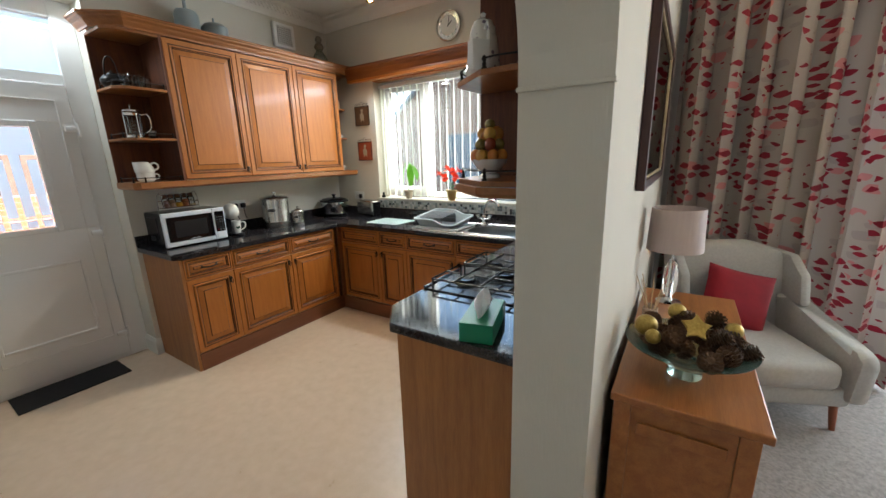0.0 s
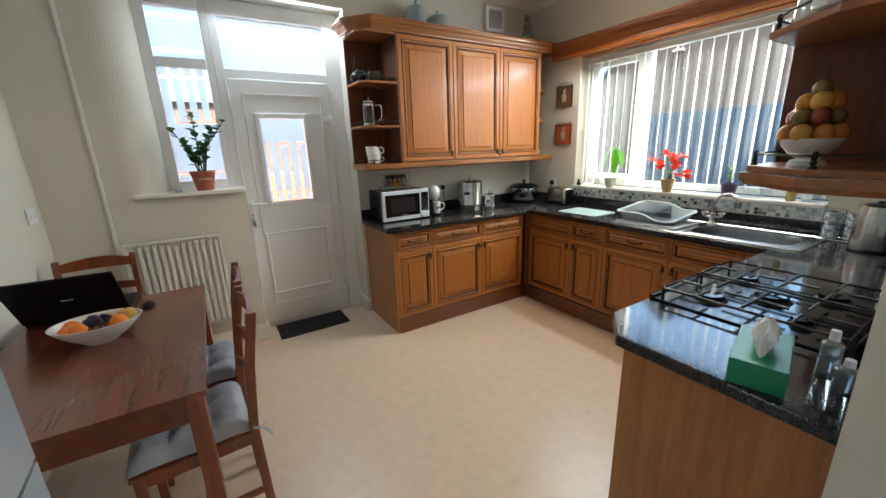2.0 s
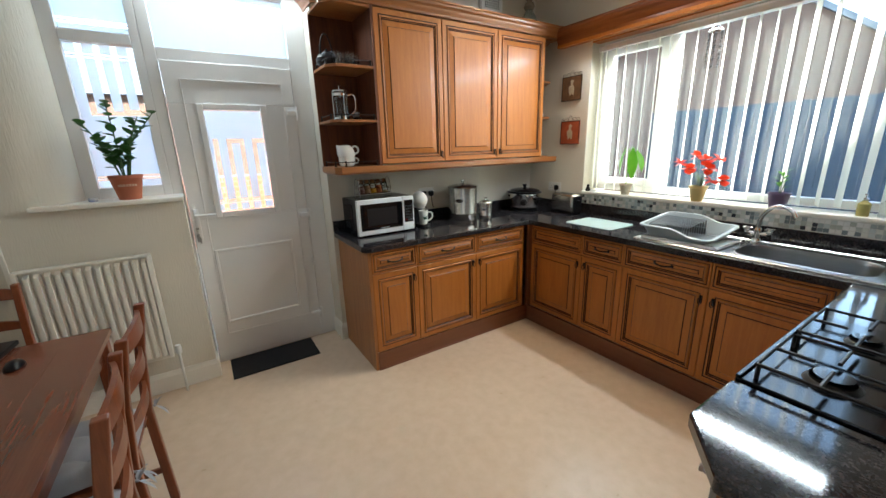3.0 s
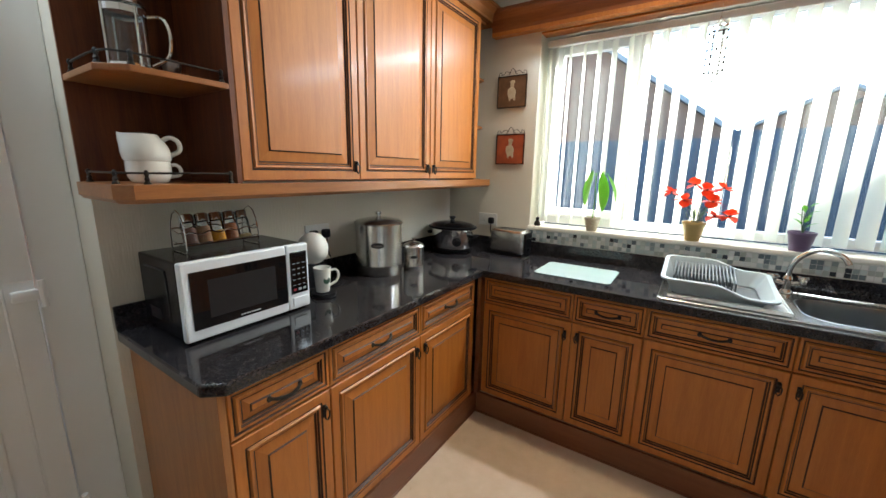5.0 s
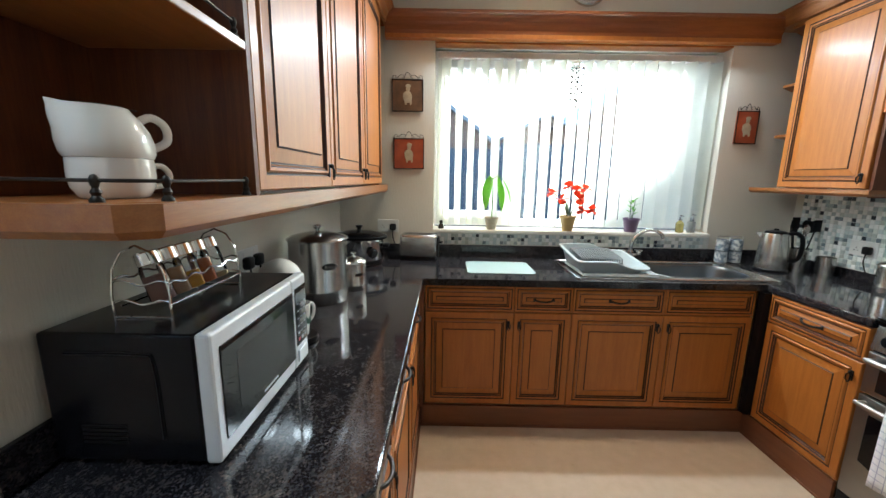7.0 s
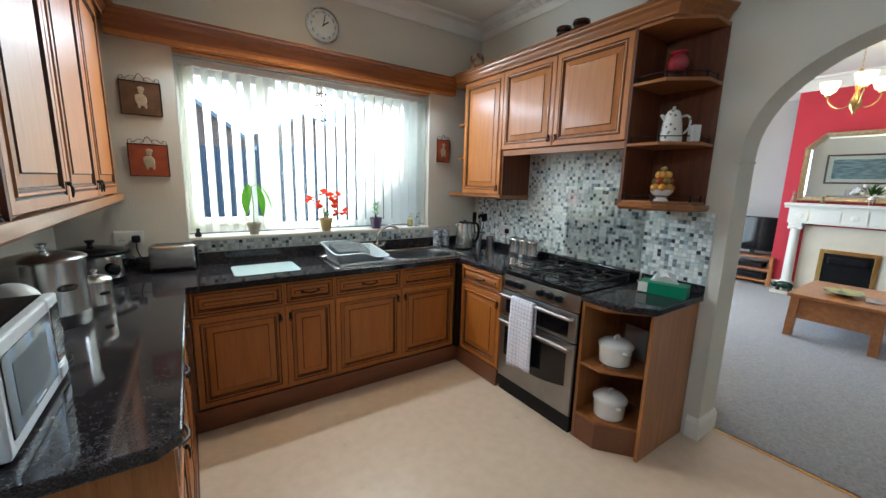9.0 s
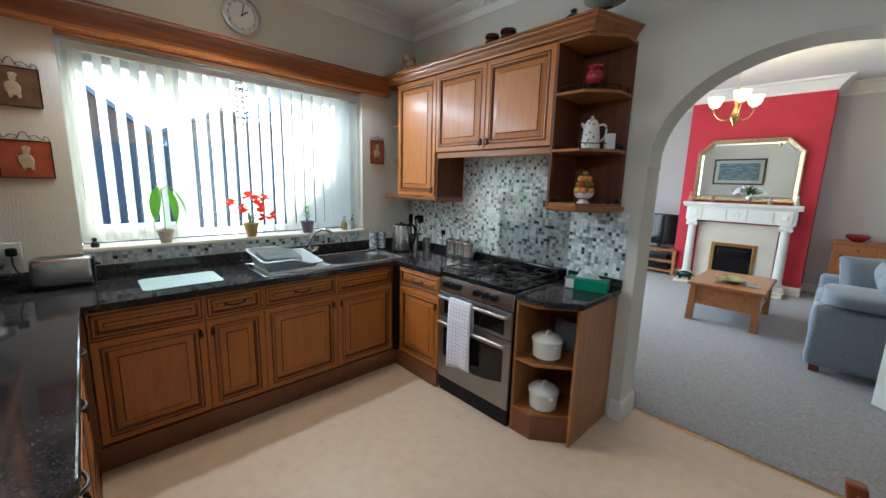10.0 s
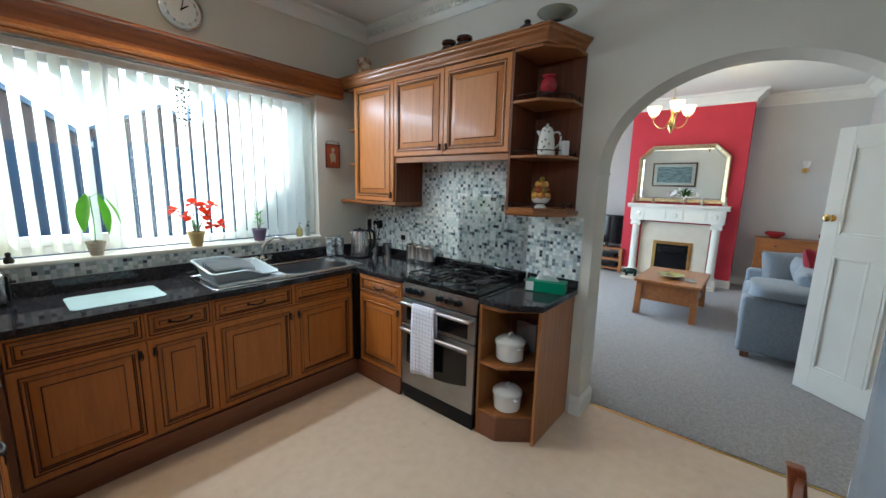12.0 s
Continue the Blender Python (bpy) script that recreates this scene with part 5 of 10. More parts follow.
# ---- things on the left worktop ----
def microwave():
    u = thing("microwave", (0.0, -1.775, 0.900), "silver-fronted black microwave oven on the worktop", "microwave")
    b = B()
    box(b, 0.022, -0.222, 0.012, 0.300, 0.222, 0.262, 0.006)
    part("casing", b, M["black_lacquer"], u)
    for x in (0.05, 0.27):
        for y in (-0.19, 0.19):
            b = B()
            lathe(b, [(0, 0), (0.012, 0), (0.012, 0.012), (0, 0.012)], (x, y, 0), 10)
            part("foot", b, M["black"], u)
    for k in range(5):
        b = B()
        box(b, 0.08, -0.2245, 0.05 + k * 0.008, 0.16, -0.2222, 0.054 + k * 0.008)
        part("vent_slot", b, M["black"], u)
    b = B()
    tube(b, [(0.07, -0.2225, 0.225), (0.20, -0.2225, 0.225), (0.225, -0.2225, 0.205), (0.228, -0.2225, 0.06)], 0.003, 6)
    part("side_ridge", b, M["black"], u)
    b = B()
    box(b, 0.300, -0.224, 0.010, 0.328, 0.128, 0.264, 0.006)
    d = part("door", b, M["silver"], u, "silver microwave door with dark window")
    b = B()
    box(b, 0.3275, -0.200, 0.045, 0.3305, 0.126, 0.232, 0.0012)
    part("window", b, M["black_glass"], d)
    b = B()
    box(b, 0.3302, -0.150, 0.075, 0.3312, 0.080, 0.200)
    part("mesh_screen", b, mat("dark_mesh_glass", (0.02, 0.02, 0.022), 0.25, scale=300), d)
    for k in range(8):
        b = B()
        box(b, 0.3302, -0.055 + k * 0.009, 0.053, 0.3310, -0.049 + k * 0.009, 0.058)
        part("maker_mark", b, M["silver"], d)
    b = B()
    box(b, 0.300, 0.130, 0.010, 0.328, 0.224, 0.264, 0.006)
    c = part("control_panel", b, M["silver"], u, "silver control panel with dark key field")
    b = B()
    box(b, 0.3275, 0.142, 0.072, 0.3305, 0.214, 0.236, 0.001)
    part("key_field", b, M["black_glass"], c)
    for r in range(6):
        for k in range(3):
            b = B()
            y, z = 0.150 + k * 0.021, 0.084 + r * 0.021
            if r > 0:
                box(b, 0.3305, y, z, 0.3312, y + 0.011, z + 0.0035)
            else:
                box(b, 0.3305, y, z, 0.3312, y + 0.013, z + 0.009)
            part("key", b, M["red_cloth"] if (r == 0 and k == 0) else M["grey_plastic"], c)
    b = B()
    box(b, 0.327, 0.146, 0.022, 0.333, 0.210, 0.058, 0.003)
    part("door_button", b, M["silver"], c)


microwave()


def spice_rack():
    u = thing("spice_rack", (0.155, -1.800, 1.164), "chrome wire rack holding five glass spice jars on the microwave", "spice rack")
    b = B()
    r = 0.0024
    for y in (-0.122, 0.122):
        tube(b, [(0.055, y, 0.0), (0.056, y, 0.045), (0.048, y, 0.095), (0.028, y, 0.128), (0.0, y, 0.140), (-0.028, y, 0.128), (-0.048, y, 0.095), (-0.056, y, 0.045), (-0.055, y, 0.0), (0.055, y, 0.0)], r, 6)
        for z in (0.030, 0.068):
            tube(b, [(-0.055 + 0.11 * i / 6, y, z + 0.005 * math.sin(i * 1.5)) for i in range(7)], r * 0.8, 6)
    for x, z in ((0.056, 0.028), (-0.040, 0.022), (0.052, 0.066), (-0.050, 0.072)):
        tube(b, [(x, -0.122 + 0.244 * i / 20, z + (0.0045 if z > 0.05 else 0.0) * math.sin(i * 1.25)) for i in range(21)], r, 6)
    part("wire_frame", b, M["chrome"], u, smooth=True)
    cols = [(0.26, 0.13, 0.10), (0.40, 0.23, 0.13), (0.72, 0.33, 0.02), (0.46, 0.14, 0.05), (0.46, 0.33, 0.17)]
    fill = [0.052, 0.055, 0.036, 0.055, 0.012]
    for i, c in enumerate(cols):
        tilt = Matrix.Translation((0.022, -0.092 + i * 0.046, 0.026)) @ Matrix.Rotation(radians(-17), 4, "Y")
        b = B()
        lathe(b, [(0, 0), (0.0205, 0), (0.0220, 0.004), (0.0220, 0.066), (0.019, 0.074), (0.019, 0.076)], (0, 0, 0), 20, m=tilt)
        j = part("spice_jar", b, M["pane"], u, "clear glass spice jar", smooth=True)
        b = B()
        lathe(b, [(0, 0.001), (0.0205, 0.001), (0.0205, fill[i]), (0, fill[i] + 0.002)], (0, 0, 0), 20, m=tilt)
        part("spice", b, mat("spice_powder", c, 0.9, scale=80), j, smooth=True)
        b = B()
        lathe(b, [(0.019, 0.074), (0.0215, 0.075), (0.0215, 0.098), (0.019, 0.101), (0, 0.101)], (0, 0, 0), 20, m=tilt)
        part("lid", b, M["chrome"], j, "chrome lid", smooth=True)


spice_rack()


def coffee_machine():
    u = thing("coffee_machine", (0.200, -1.43, 0.900), "small white rounded capsule coffee machine", "coffee machine")
    b = B()
    ball(b, (0, 0, 0.205), 0.070, 24, (1, 0.9, 1.0))
    part("head", b, M["white_plastic"], u, smooth=True)
    b = B()
    prism(b, [(-0.085, -0.035), (-0.085, 0.035), (-0.03, 0.04), (-0.03, -0.04)], 0.0, 0.20, 0.01)
    part("column", b, M["black"], u)
    b = B()
    lathe(b, [(0, 0), (0.052, 0), (0.055, 0.006), (0.052, 0.018), (0, 0.018)], (0.06, 0, 0), 20)
    box(b, -0.08, -0.03, 0, 0.06, 0.03, 0.014, 0.004)
    part("base", b, M["black"], u, smooth=True)
    m = thing("mug", (0.255, -1.43, 0.919), "white tapered mug with a dark round badge, on the coffee machine", "mug")
    b = B()
    lathe(b, [(0, 0.004), (0.026, 0.0), (0.030, 0.003), (0.036, 0.085), (0.038, 0.108), (0.036, 0.109), (0.033, 0.10), (0.027, 0.008), (0, 0.008)], (0, 0, 0), 24)
    part("cup", b, M["white"], m, smooth=True)
    b = B()
    tube(b, [(0.012, 0.032, 0.090), (0.022, 0.055, 0.092), (0.026, 0.068, 0.070), (0.022, 0.060, 0.040), (0.010, 0.028, 0.022)], 0.0055, 8)
    part("mug_handle", b, M["white"], m, smooth=True)
    b = B()
    lathe(b, [(0, 0), (0.016, 0), (0.015, 0.001), (0, 0.001)], (0.033, -0.004, 0.055), 20, m=pose(0, 0, 0, 0, 85, -8))
    part("badge", b, mat("badge_green", (0.010, 0.05, 0.03), 0.5, scale=40), m)


coffee_machine()


def canister(loc, r, h, label, knob=0.014, plate=None, text=""):
    u = thing("canister", loc, label, "canister")
    b = B()
    lathe(b, [(0, 0), (r * 0.98, 0), (r, 0.004), (r, h * 0.18), (r * 1.008, h * 0.19), (r * 1.008, h * 0.21), (r, h * 0.22), (r, h), (0, h)], (0, 0, 0), 40)
    part("body", b, M["steel"], u, smooth=True)
    b = B()
    lathe(b, [(r * 0.9, -0.004), (r * 1.05, 0.0), (r * 1.06, 0.006), (r * 0.95, 0.016), (r * 0.5, 0.028), (r * 0.2, 0.031), (0, 0.031)], (0, 0, h), 40)
    d = part("lid", b, M["steel"], u, "domed steel lid", smooth=True)
    b = B()
    lathe(b, [(0, 0), (knob, 0), (knob * 0.6, knob * 0.5), (knob * 0.6, knob), (knob * 1.2, knob * 1.5), (knob * 1.2, knob * 2), (0, knob * 2.3)], (0, 0, h + 0.030), 20)
    part("knob", b, M["chrome"], d, smooth=True)
    if plate:
        a = math.radians(plate[0])
        n = Vector((math.cos(a), math.sin(a), 0))
        b = B()
        lathe(b, [(0, 0), (plate[1], 0), (plate[1] * 0.92, 0.003), (0, 0.004)], (0, 0, 0), 24, squash=0.45)
        rot = Matrix.Rotation(a + math.pi / 2, 4, "Z") @ Matrix.Rotation(math.pi / 2, 4, "X")
        for v in b.verts:
            v.co = rot @ v.co + n * (r - 0.0015) + Vector((0, 0, h * 0.62))
        pl = part("name_plate", b, M["iron"], u, "small oval name plate")
        if text:
            cu = bpy.data.curves.new("lettering", "FONT")
            cu.body, cu.size, cu.align_x, cu.align_y, cu.extrude = text, plate[1] * 0.62, "CENTER", "CENTER", 0.0006
            t = new("lettering", cu)
            t.data.materials.append(M["steel"])
            t.parent = pl
            t.matrix_local = Matrix.Translation(n * (r + 0.003) + Vector((0, 0, h * 0.62))) @ rot
    return u


canister((0.175, -0.985, 0.900), 0.123, 0.268, "large lidded stainless steel bread canister with an oval name plate", 0.016, (-50, 0.034), "Bread")
canister((0.292, -0.828, 0.900), 0.057, 0.128, "small lidded stainless steel canister with an oval name plate", 0.011, (-52, 0.020))


def slow_cooker():
    u = thing("slow_cooker", (0.192, -0.262, 0.900), "oval chrome slow cooker with a black rim and glass lid", "slow cooker")
    sq = 0.82
    b = B()
    lathe(b, [(0, 0.012), (0.105, 0.012), (0.115, 0.03), (0.120, 0.125), (0, 0.125)], (0, 0, 0), 36, squash=sq)
    part("body", b, M["chrome"], u, smooth=True)
    b = B()
    lathe(b, [(0, 0), (0.095, 0), (0.110, 0.006), (0.112, 0.026), (0.108, 0.03), (0, 0.03)], (0, 0, 0), 36, squash=sq)
    part("base", b, M["black"], u, smooth=True)
    b = B()
    lathe(b, [(0.118, 0.124), (0.136, 0.128), (0.138, 0.138), (0.128, 0.142), (0.118, 0.138)], (0, 0, 0), 36, squash=sq)
    for s in (-1, 1):
        box(b, s * 0.118 - (0.03 if s < 0 else 0), -0.03, 0.085, s * 0.118 + (0.03 if s > 0 else 0), 0.03, 0.102, 0.006)
    part("rim", b, M["black"], u, smooth=True)
    b = B()
    lathe(b, [(0.126, 0.140), (0.110, 0.152), (0.06, 0.162), (0.0, 0.165)], (0, 0, 0), 36, squash=sq)
    d = part("lid", b, M["black_glass"], u, "dark glass lid", smooth=True)
    b = B()
    lathe(b, [(0, 0.162), (0.014, 0.164), (0.009, 0.172), (0.018, 0.184), (0.016, 0.190), (0, 0.192)], (0, 0, 0), 20)
    part("knob", b, M["black"], d, smooth=True)
    b = B()
    lathe(b, [(0, 0), (0.024, 0), (0.022, 0.010), (0.016, 0.012), (0.015, 0.020), (0, 0.021)], (0.080, -0.086, 0.068), 20, m=pose(0, 0, 0, 90, 0, 38))
    part("dial", b, M["black"], u, smooth=True)
    u.scale = (1.28, 1.28, 1.28)


slow_cooker()


def toaster():
    u = thing("toaster", (0.56, -0.100, 0.900), "brushed steel two-slot toaster below the wall sockets", "toaster", rz=-4)
    b = B()
    box(b, -0.125, -0.068, 0.015, 0.125, 0.068, 0.172, 0.022, 3)
    part("casing", b, M["steel"], u, smooth=True)
    b = B()
    box(b, -0.120, -0.062, 0.0, 0.120, 0.062, 0.018, 0.004)
    box(b, 0.124, -0.05, 0.02, 0.134, 0.05, 0.155, 0.006)
    box(b, 0.130, -0.018, 0.112, 0.158, 0.018, 0.122, 0.003)
    part("end_panel", b, M["black"], u)
    for y in (-0.028, 0.028):
        b = B()
        box(b, -0.09, y - 0.013, 0.1715, 0.09, y + 0.013, 0.1732)
        part("slot", b, M["black"], u)
    b = B()
    lathe(b, [(0, 0), (0.012, 0), (0.011, 0.012), (0, 0.013)], (0.133, 0.0, 0.045), 16, m=pose(0, 0, 0, 0, 90, 0))
    part("dial", b, M["black"], u, smooth=True)


toaster()


def wall_socket(loc, rz, w, plugs, label):
    """A white double socket; it faces -y before its turn."""
    u = thing("wall_socket", loc, label, "wall socket", rz=rz)
    b = B()
    box(b, -w / 2, -0.009, -0.043, w / 2, -0.001, 0.043, 0.002)
    part("plate", b, M["white_plastic"], u)
    for s in (-1, 1):
        for dx, dz, ww, hh in ((-0.009, -0.012, 0.006, 0.002), (0.009, -0.012, 0.006, 0.002), (0, 0.002, 0.002, 0.005), (0.0, 0.022, 0.006, 0.010)):
            b = B()
            x = s * w / 4 + dx
            box(b, x - ww / 2, -0.0105, dz - hh, x + ww / 2, -0.0088, dz + hh)
            part("switch" if dz > 0.02 else "pin_hole", b, M["white_plastic"] if dz > 0.02 else M["black"], u)
    for k in plugs:
        b = B()
        x = k * w / 4
        box(b, x - 0.022, -0.040, -0.028, x + 0.022, -0.0105, 0.018, 0.010, 3)
        tube(b, [(x, -0.03, -0.025), (x, -0.034, -0.07), (x + 0.01, -0.03, -0.11), (x + 0.02, -0.028, -0.13)], 0.0035, 6)
        part("plug", b, M["black"], u, "black plug and cable", smooth=True)
    return u


wall_socket((0.335, 0, 1.110), 0, 0.146, [1], "white double wall socket with a black plug, beside the toaster")
wall_socket((0, -1.25, 1.130), 90, 0.146, [-1, 1], "white double wall socket with two black plugs above the worktop")
wall_socket((KX - 0.004, -0.48, 1.085), -90, 0.146, [1], "white double wall socket with a black plug on the mosaic tiles")
wall_socket((0.16, -4.12, 1.20), 180, 0.146, [], "white double wall socket low on the plain wall behind the table")


def plaque(x0, x1, z0, z1, col, label, seed):
    u = thing("wall_plaque", ((x0 + x1) / 2, -0.002, z0), label, "wall plaque", "kitchen wall plaques")
    w, h = (x1 - x0) / 2, z1 - z0
    b = B()
    rnd = random.Random(seed)
    pts = []
    for a, c, d, e, n in ((-w, 0, w, 0, 8), (w, 0, w, h, 8), (w, h, -w, h, 8), (-w, h, -w, 0, 8)):
        for i in range(n):
            u_ = i / n
            pts.append((a + (d - a) * u_ + rnd.uniform(-0.0015, 0.0015), c + (e - c) * u_ + rnd.uniform(-0.0015, 0.0015)))
    prism(b, pts, -0.010, -0.001, 0.002, axis="y")
    part("tile", b, col, u)
    b = B()
    for q in ((-w, 0.0, -w + 0.006, h), (w - 0.006, 0.0, w, h), (-w + 0.006, 0.0, w - 0.006, 0.006), (-w + 0.006, h - 0.006, w - 0.006, h)):
        box(b, q[0], -0.012, q[1], q[2], -0.0095, q[3])
    part("edge", b, M["iron"], u)
    # a plain pale shape of a cook on the tile
    b = B()
    pale = mat("plaque_pale", (0.48, 0.40, 0.28), 0.7, color2=(0.36, 0.28, 0.18), scale=30)
    c = h * 0.46
    for cx, cz, r, s in ((0.0, c, 0.030, 1.25), (0.002, c + 0.048, 0.014, 1), (0.004, c + 0.066, 0.018, 0.7), (-0.018, c + 0.012, 0.012, 1.6), (0.02, c - 0.034, 0.008, 2.0), (-0.012, c - 0.036, 0.008, 2.0)):
        lathe(b, [(0, 0), (r, 0), (r * 0.9, 0.0025), (0, 0.003)], (cx, -0.0102, cz), 16, m=Matrix.Rotation(math.pi / 2, 4, "X") @ Matrix.Diagonal((1, s, 1, 1)))
    part("picture", b, pale, u, "pale painted shape of a cook")
    b = B()
    for s in (-1, 1):
        tube(b, [(s * w * 0.95, -0.006, h - 0.002), (s * w * 0.93, -0.006, h + 0.020), (s * w * 0.78, -0.006, h + 0.026), (s * w * 0.72, -0.006, h + 0.012), (s * w * 0.80, -0.006, h + 0.008)], 0.002, 6)
        tube(b, [(s * w * 0.70, -0.006, h + 0.006), (s * w * 0.45, -0.006, h + 0.028), (s * w * 0.25, -0.006, h + 0.024), (s * w * 0.20, -0.006, h + 0.008), (s * w * 0.34, -0.006, h + 0.008)], 0.002, 6)
        tube(b, [(s * w * 0.22, -0.006, h + 0.010), (s * w * 0.10, -0.006, h + 0.038), (0, -0.006, h + 0.044)], 0.002, 6)
    part("scroll_hanger", b, M["iron"], u, "black wire scroll hanger", smooth=True)


brown_t = mat("plaque_brown", (0.17, 0.085, 0.040), 0.6, color2=(0.09, 0.045, 0.022), scale=18)
orange_t = mat("plaque_rust", (0.40, 0.085, 0.030), 0.6, color2=(0.24, 0.045, 0.020), scale=14)
plaque(0.370, 0.575, 1.870, 2.070, brown_t, "brown wall plaque with a painted cook and scroll hanger", 1)
plaque(0.378, 0.583, 1.500, 1.700, orange_t, "rust-red wall plaque with a painted cook and scroll hanger", 2)
plaque(2.640, 2.785, 1.700, 1.910, orange_t, "rust-brown wall plaque with scroll hanger beside the jar shelf", 3)


def wall_clock():
    u = thing("wall_clock", (1.60, -0.002, 2.640), "round white-faced clock with a steel rim above the window", "clock")
    R = Matrix.Rotation(math.pi / 2, 4, "X")
    b = B()
    lathe(b, [(0, 0), (0.122, 0), (0.128, 0.012), (0.124, 0.030), (0.114, 0.034), (0.110, 0.024), (0, 0.022)], (0, 0, 0), 48, m=R)
    part("rim", b, M["steel"], u, smooth=True)
    b = B()
    lathe(b, [(0, 0.0225), (0.110, 0.0225), (0.110, 0.0235), (0, 0.0235)], (0, 0, 0), 48, m=R)
    f = part("dial", b, M["white_plastic"], u)
    for k in range(1, 13):
        a = radians(90 - 30 * k)
        cu = bpy.data.curves.new("numeral", "FONT")
        cu.body, cu.size, cu.align_x, cu.align_y, cu.extrude = str(k), 0.026, "CENTER", "CENTER", 0.0003
        t = new("numeral", cu)
        t.data.materials.append(M["black"])
        t.parent = f
        t.matrix_local = Matrix.Translation((0.088 * math.cos(a), -0.0243, 0.088 * math.sin(a))) @ R
    for ang, ln, w in ((52, 0.050, 0.004), (12, 0.078, 0.003)):
        b = B()
        box(b, -w, -0.0275, -0.010, w, -0.0262, ln)
        for v in b.verts:
            v.co = Matrix.Rotation(radians(ang), 4, "Y") @ v.co
        part("clock_arm", b, M["black"], f)


wall_clock()


# ---- on the window sill ----
SZ = WZ0 + 0.022


def pot(loc, r0, r1, h, m, label, parts_fn, fill=True):
    u = thing("potted_plant", loc, label, "plant")
    b = B()
    lathe(b, [(0, 0), (r0, 0), (r0 * 1.02, 0.004), (r1, h * 0.85), (r1 * 1.06, h * 0.88), (r1 * 1.06, h), (r1 * 0.93, h), (r1 * 0.9, h * 0.85), (0, h * 0.84)], (0, 0, 0), 28)
    part("pot", b, m, u, smooth=True)
    b = B()
    lathe(b, [(0, h * 0.86), (r1 * 0.88, h * 0.85)], (0, 0, 0), 20)
    part("soil", b, M["soil"], u)
    parts_fn(u, h)
    return u


def leaf(b, base, tip, width, droop=0.0, mi=0, n=7):
    """A folded, curved leaf between two points."""
    base, tip = Vector(base), Vector(tip)
    d = tip - base
    side = d.cross(Vector((0, 0, 1)))
    side = side.normalized() if side.length > 1e-4 else Vector((1, 0, 0))
    up = side.cross(d).normalized()
    L_, R_, C_ = [], [], []
    for i in range(n + 1):
        u = i / n
        w = width * math.sin(math.pi * min(1, u * 0.97 + 0.02)) ** 0.75 * (1 - 0.25 * u)
        p = base + d * u + up * (droop * math.sin(math.pi * u))
        C_.append(b.verts.new(p - up * w * 0.14))
        L_.append(b.verts.new(p + side * w / 2))
        R_.append(b.verts.new(p - side * w / 2))
    for i in range(n):
        for a, c in ((L_, C_), (C_, R_)):
            b.faces.new((a[i], a[i + 1], c[i + 1], c[i])).material_index = mi


def thin_leaf_mat(name, color, dark):
    """A leaf that lets light through."""
    m, nt, p = nodes_of(name)
    N, L = nt.nodes, nt.links
    tc, n, r = N.new("ShaderNodeTexCoord"), N.new("ShaderNodeTexNoise"), N.new("ShaderNodeValToRGB")
    n.inputs["Scale"].default_value = 25
    L.new(tc.outputs["Object"], n.inputs["Vector"])
    r.color_ramp.elements[0].color, r.color_ramp.elements[1].color = (*dark, 1), (*color, 1)
    L.new(n.outputs["Fac"], r.inputs[0])
    L.new(r.outputs[0], p.inputs["Base Color"])
    p.inputs["Roughness"].default_value = 0.35
    t, mx = N.new("ShaderNodeBsdfTranslucent"), N.new("ShaderNodeMixShader")
    L.new(r.outputs[0], t.inputs[0])
    mx.inputs[0].default_value = 0.5
    L.new(p.outputs[0], mx.inputs[1])
    L.new(t.outputs[0], mx.inputs[2])
    L.new(mx.outputs[0], N["Material Output"].inputs[0])
    return m


M["leaf_bright"] = thin_leaf_mat("leaf_bright", (0.16, 0.42, 0.03), (0.10, 0.30, 0.02))
M["petal"] = thin_leaf_mat("poppy_petal", (0.75, 0.050, 0.012), (0.60, 0.030, 0.008))


def avocado(u, h):
    b = B()
    tube(b, [(0, 0, h * 0.8), (0.003, 0, h + 0.10), (-0.002, 0.0, h + 0.27)], 0.003, 6)
    tube(b, [(-0.002, 0, h + 0.26), (0.03, -0.01, h + 0.285), (0.07, -0.01, h + 0.26)], 0.002, 6)
    tube(b, [(-0.002, 0, h + 0.26), (-0.03, -0.01, h + 0.28), (-0.03, -0.01, h + 0.27)], 0.002, 6)
    part("stem", b, M["leaf_bright"], u, smooth=True)
    for base, tip, w in (((-0.020, -0.01, h + 0.285), (-0.045, -0.03, h + 0.06), 0.105), ((0.035, -0.01, h + 0.275), (0.060, -0.035, h + 0.04), 0.085), ((0.065, -0.005, h + 0.262), (0.125, -0.01, h + 0.10), 0.085)):
        b = B()
        leaf(b, base, tip, w, 0.015)
        part("leaf", b, M["leaf_bright"], u, smooth=True)


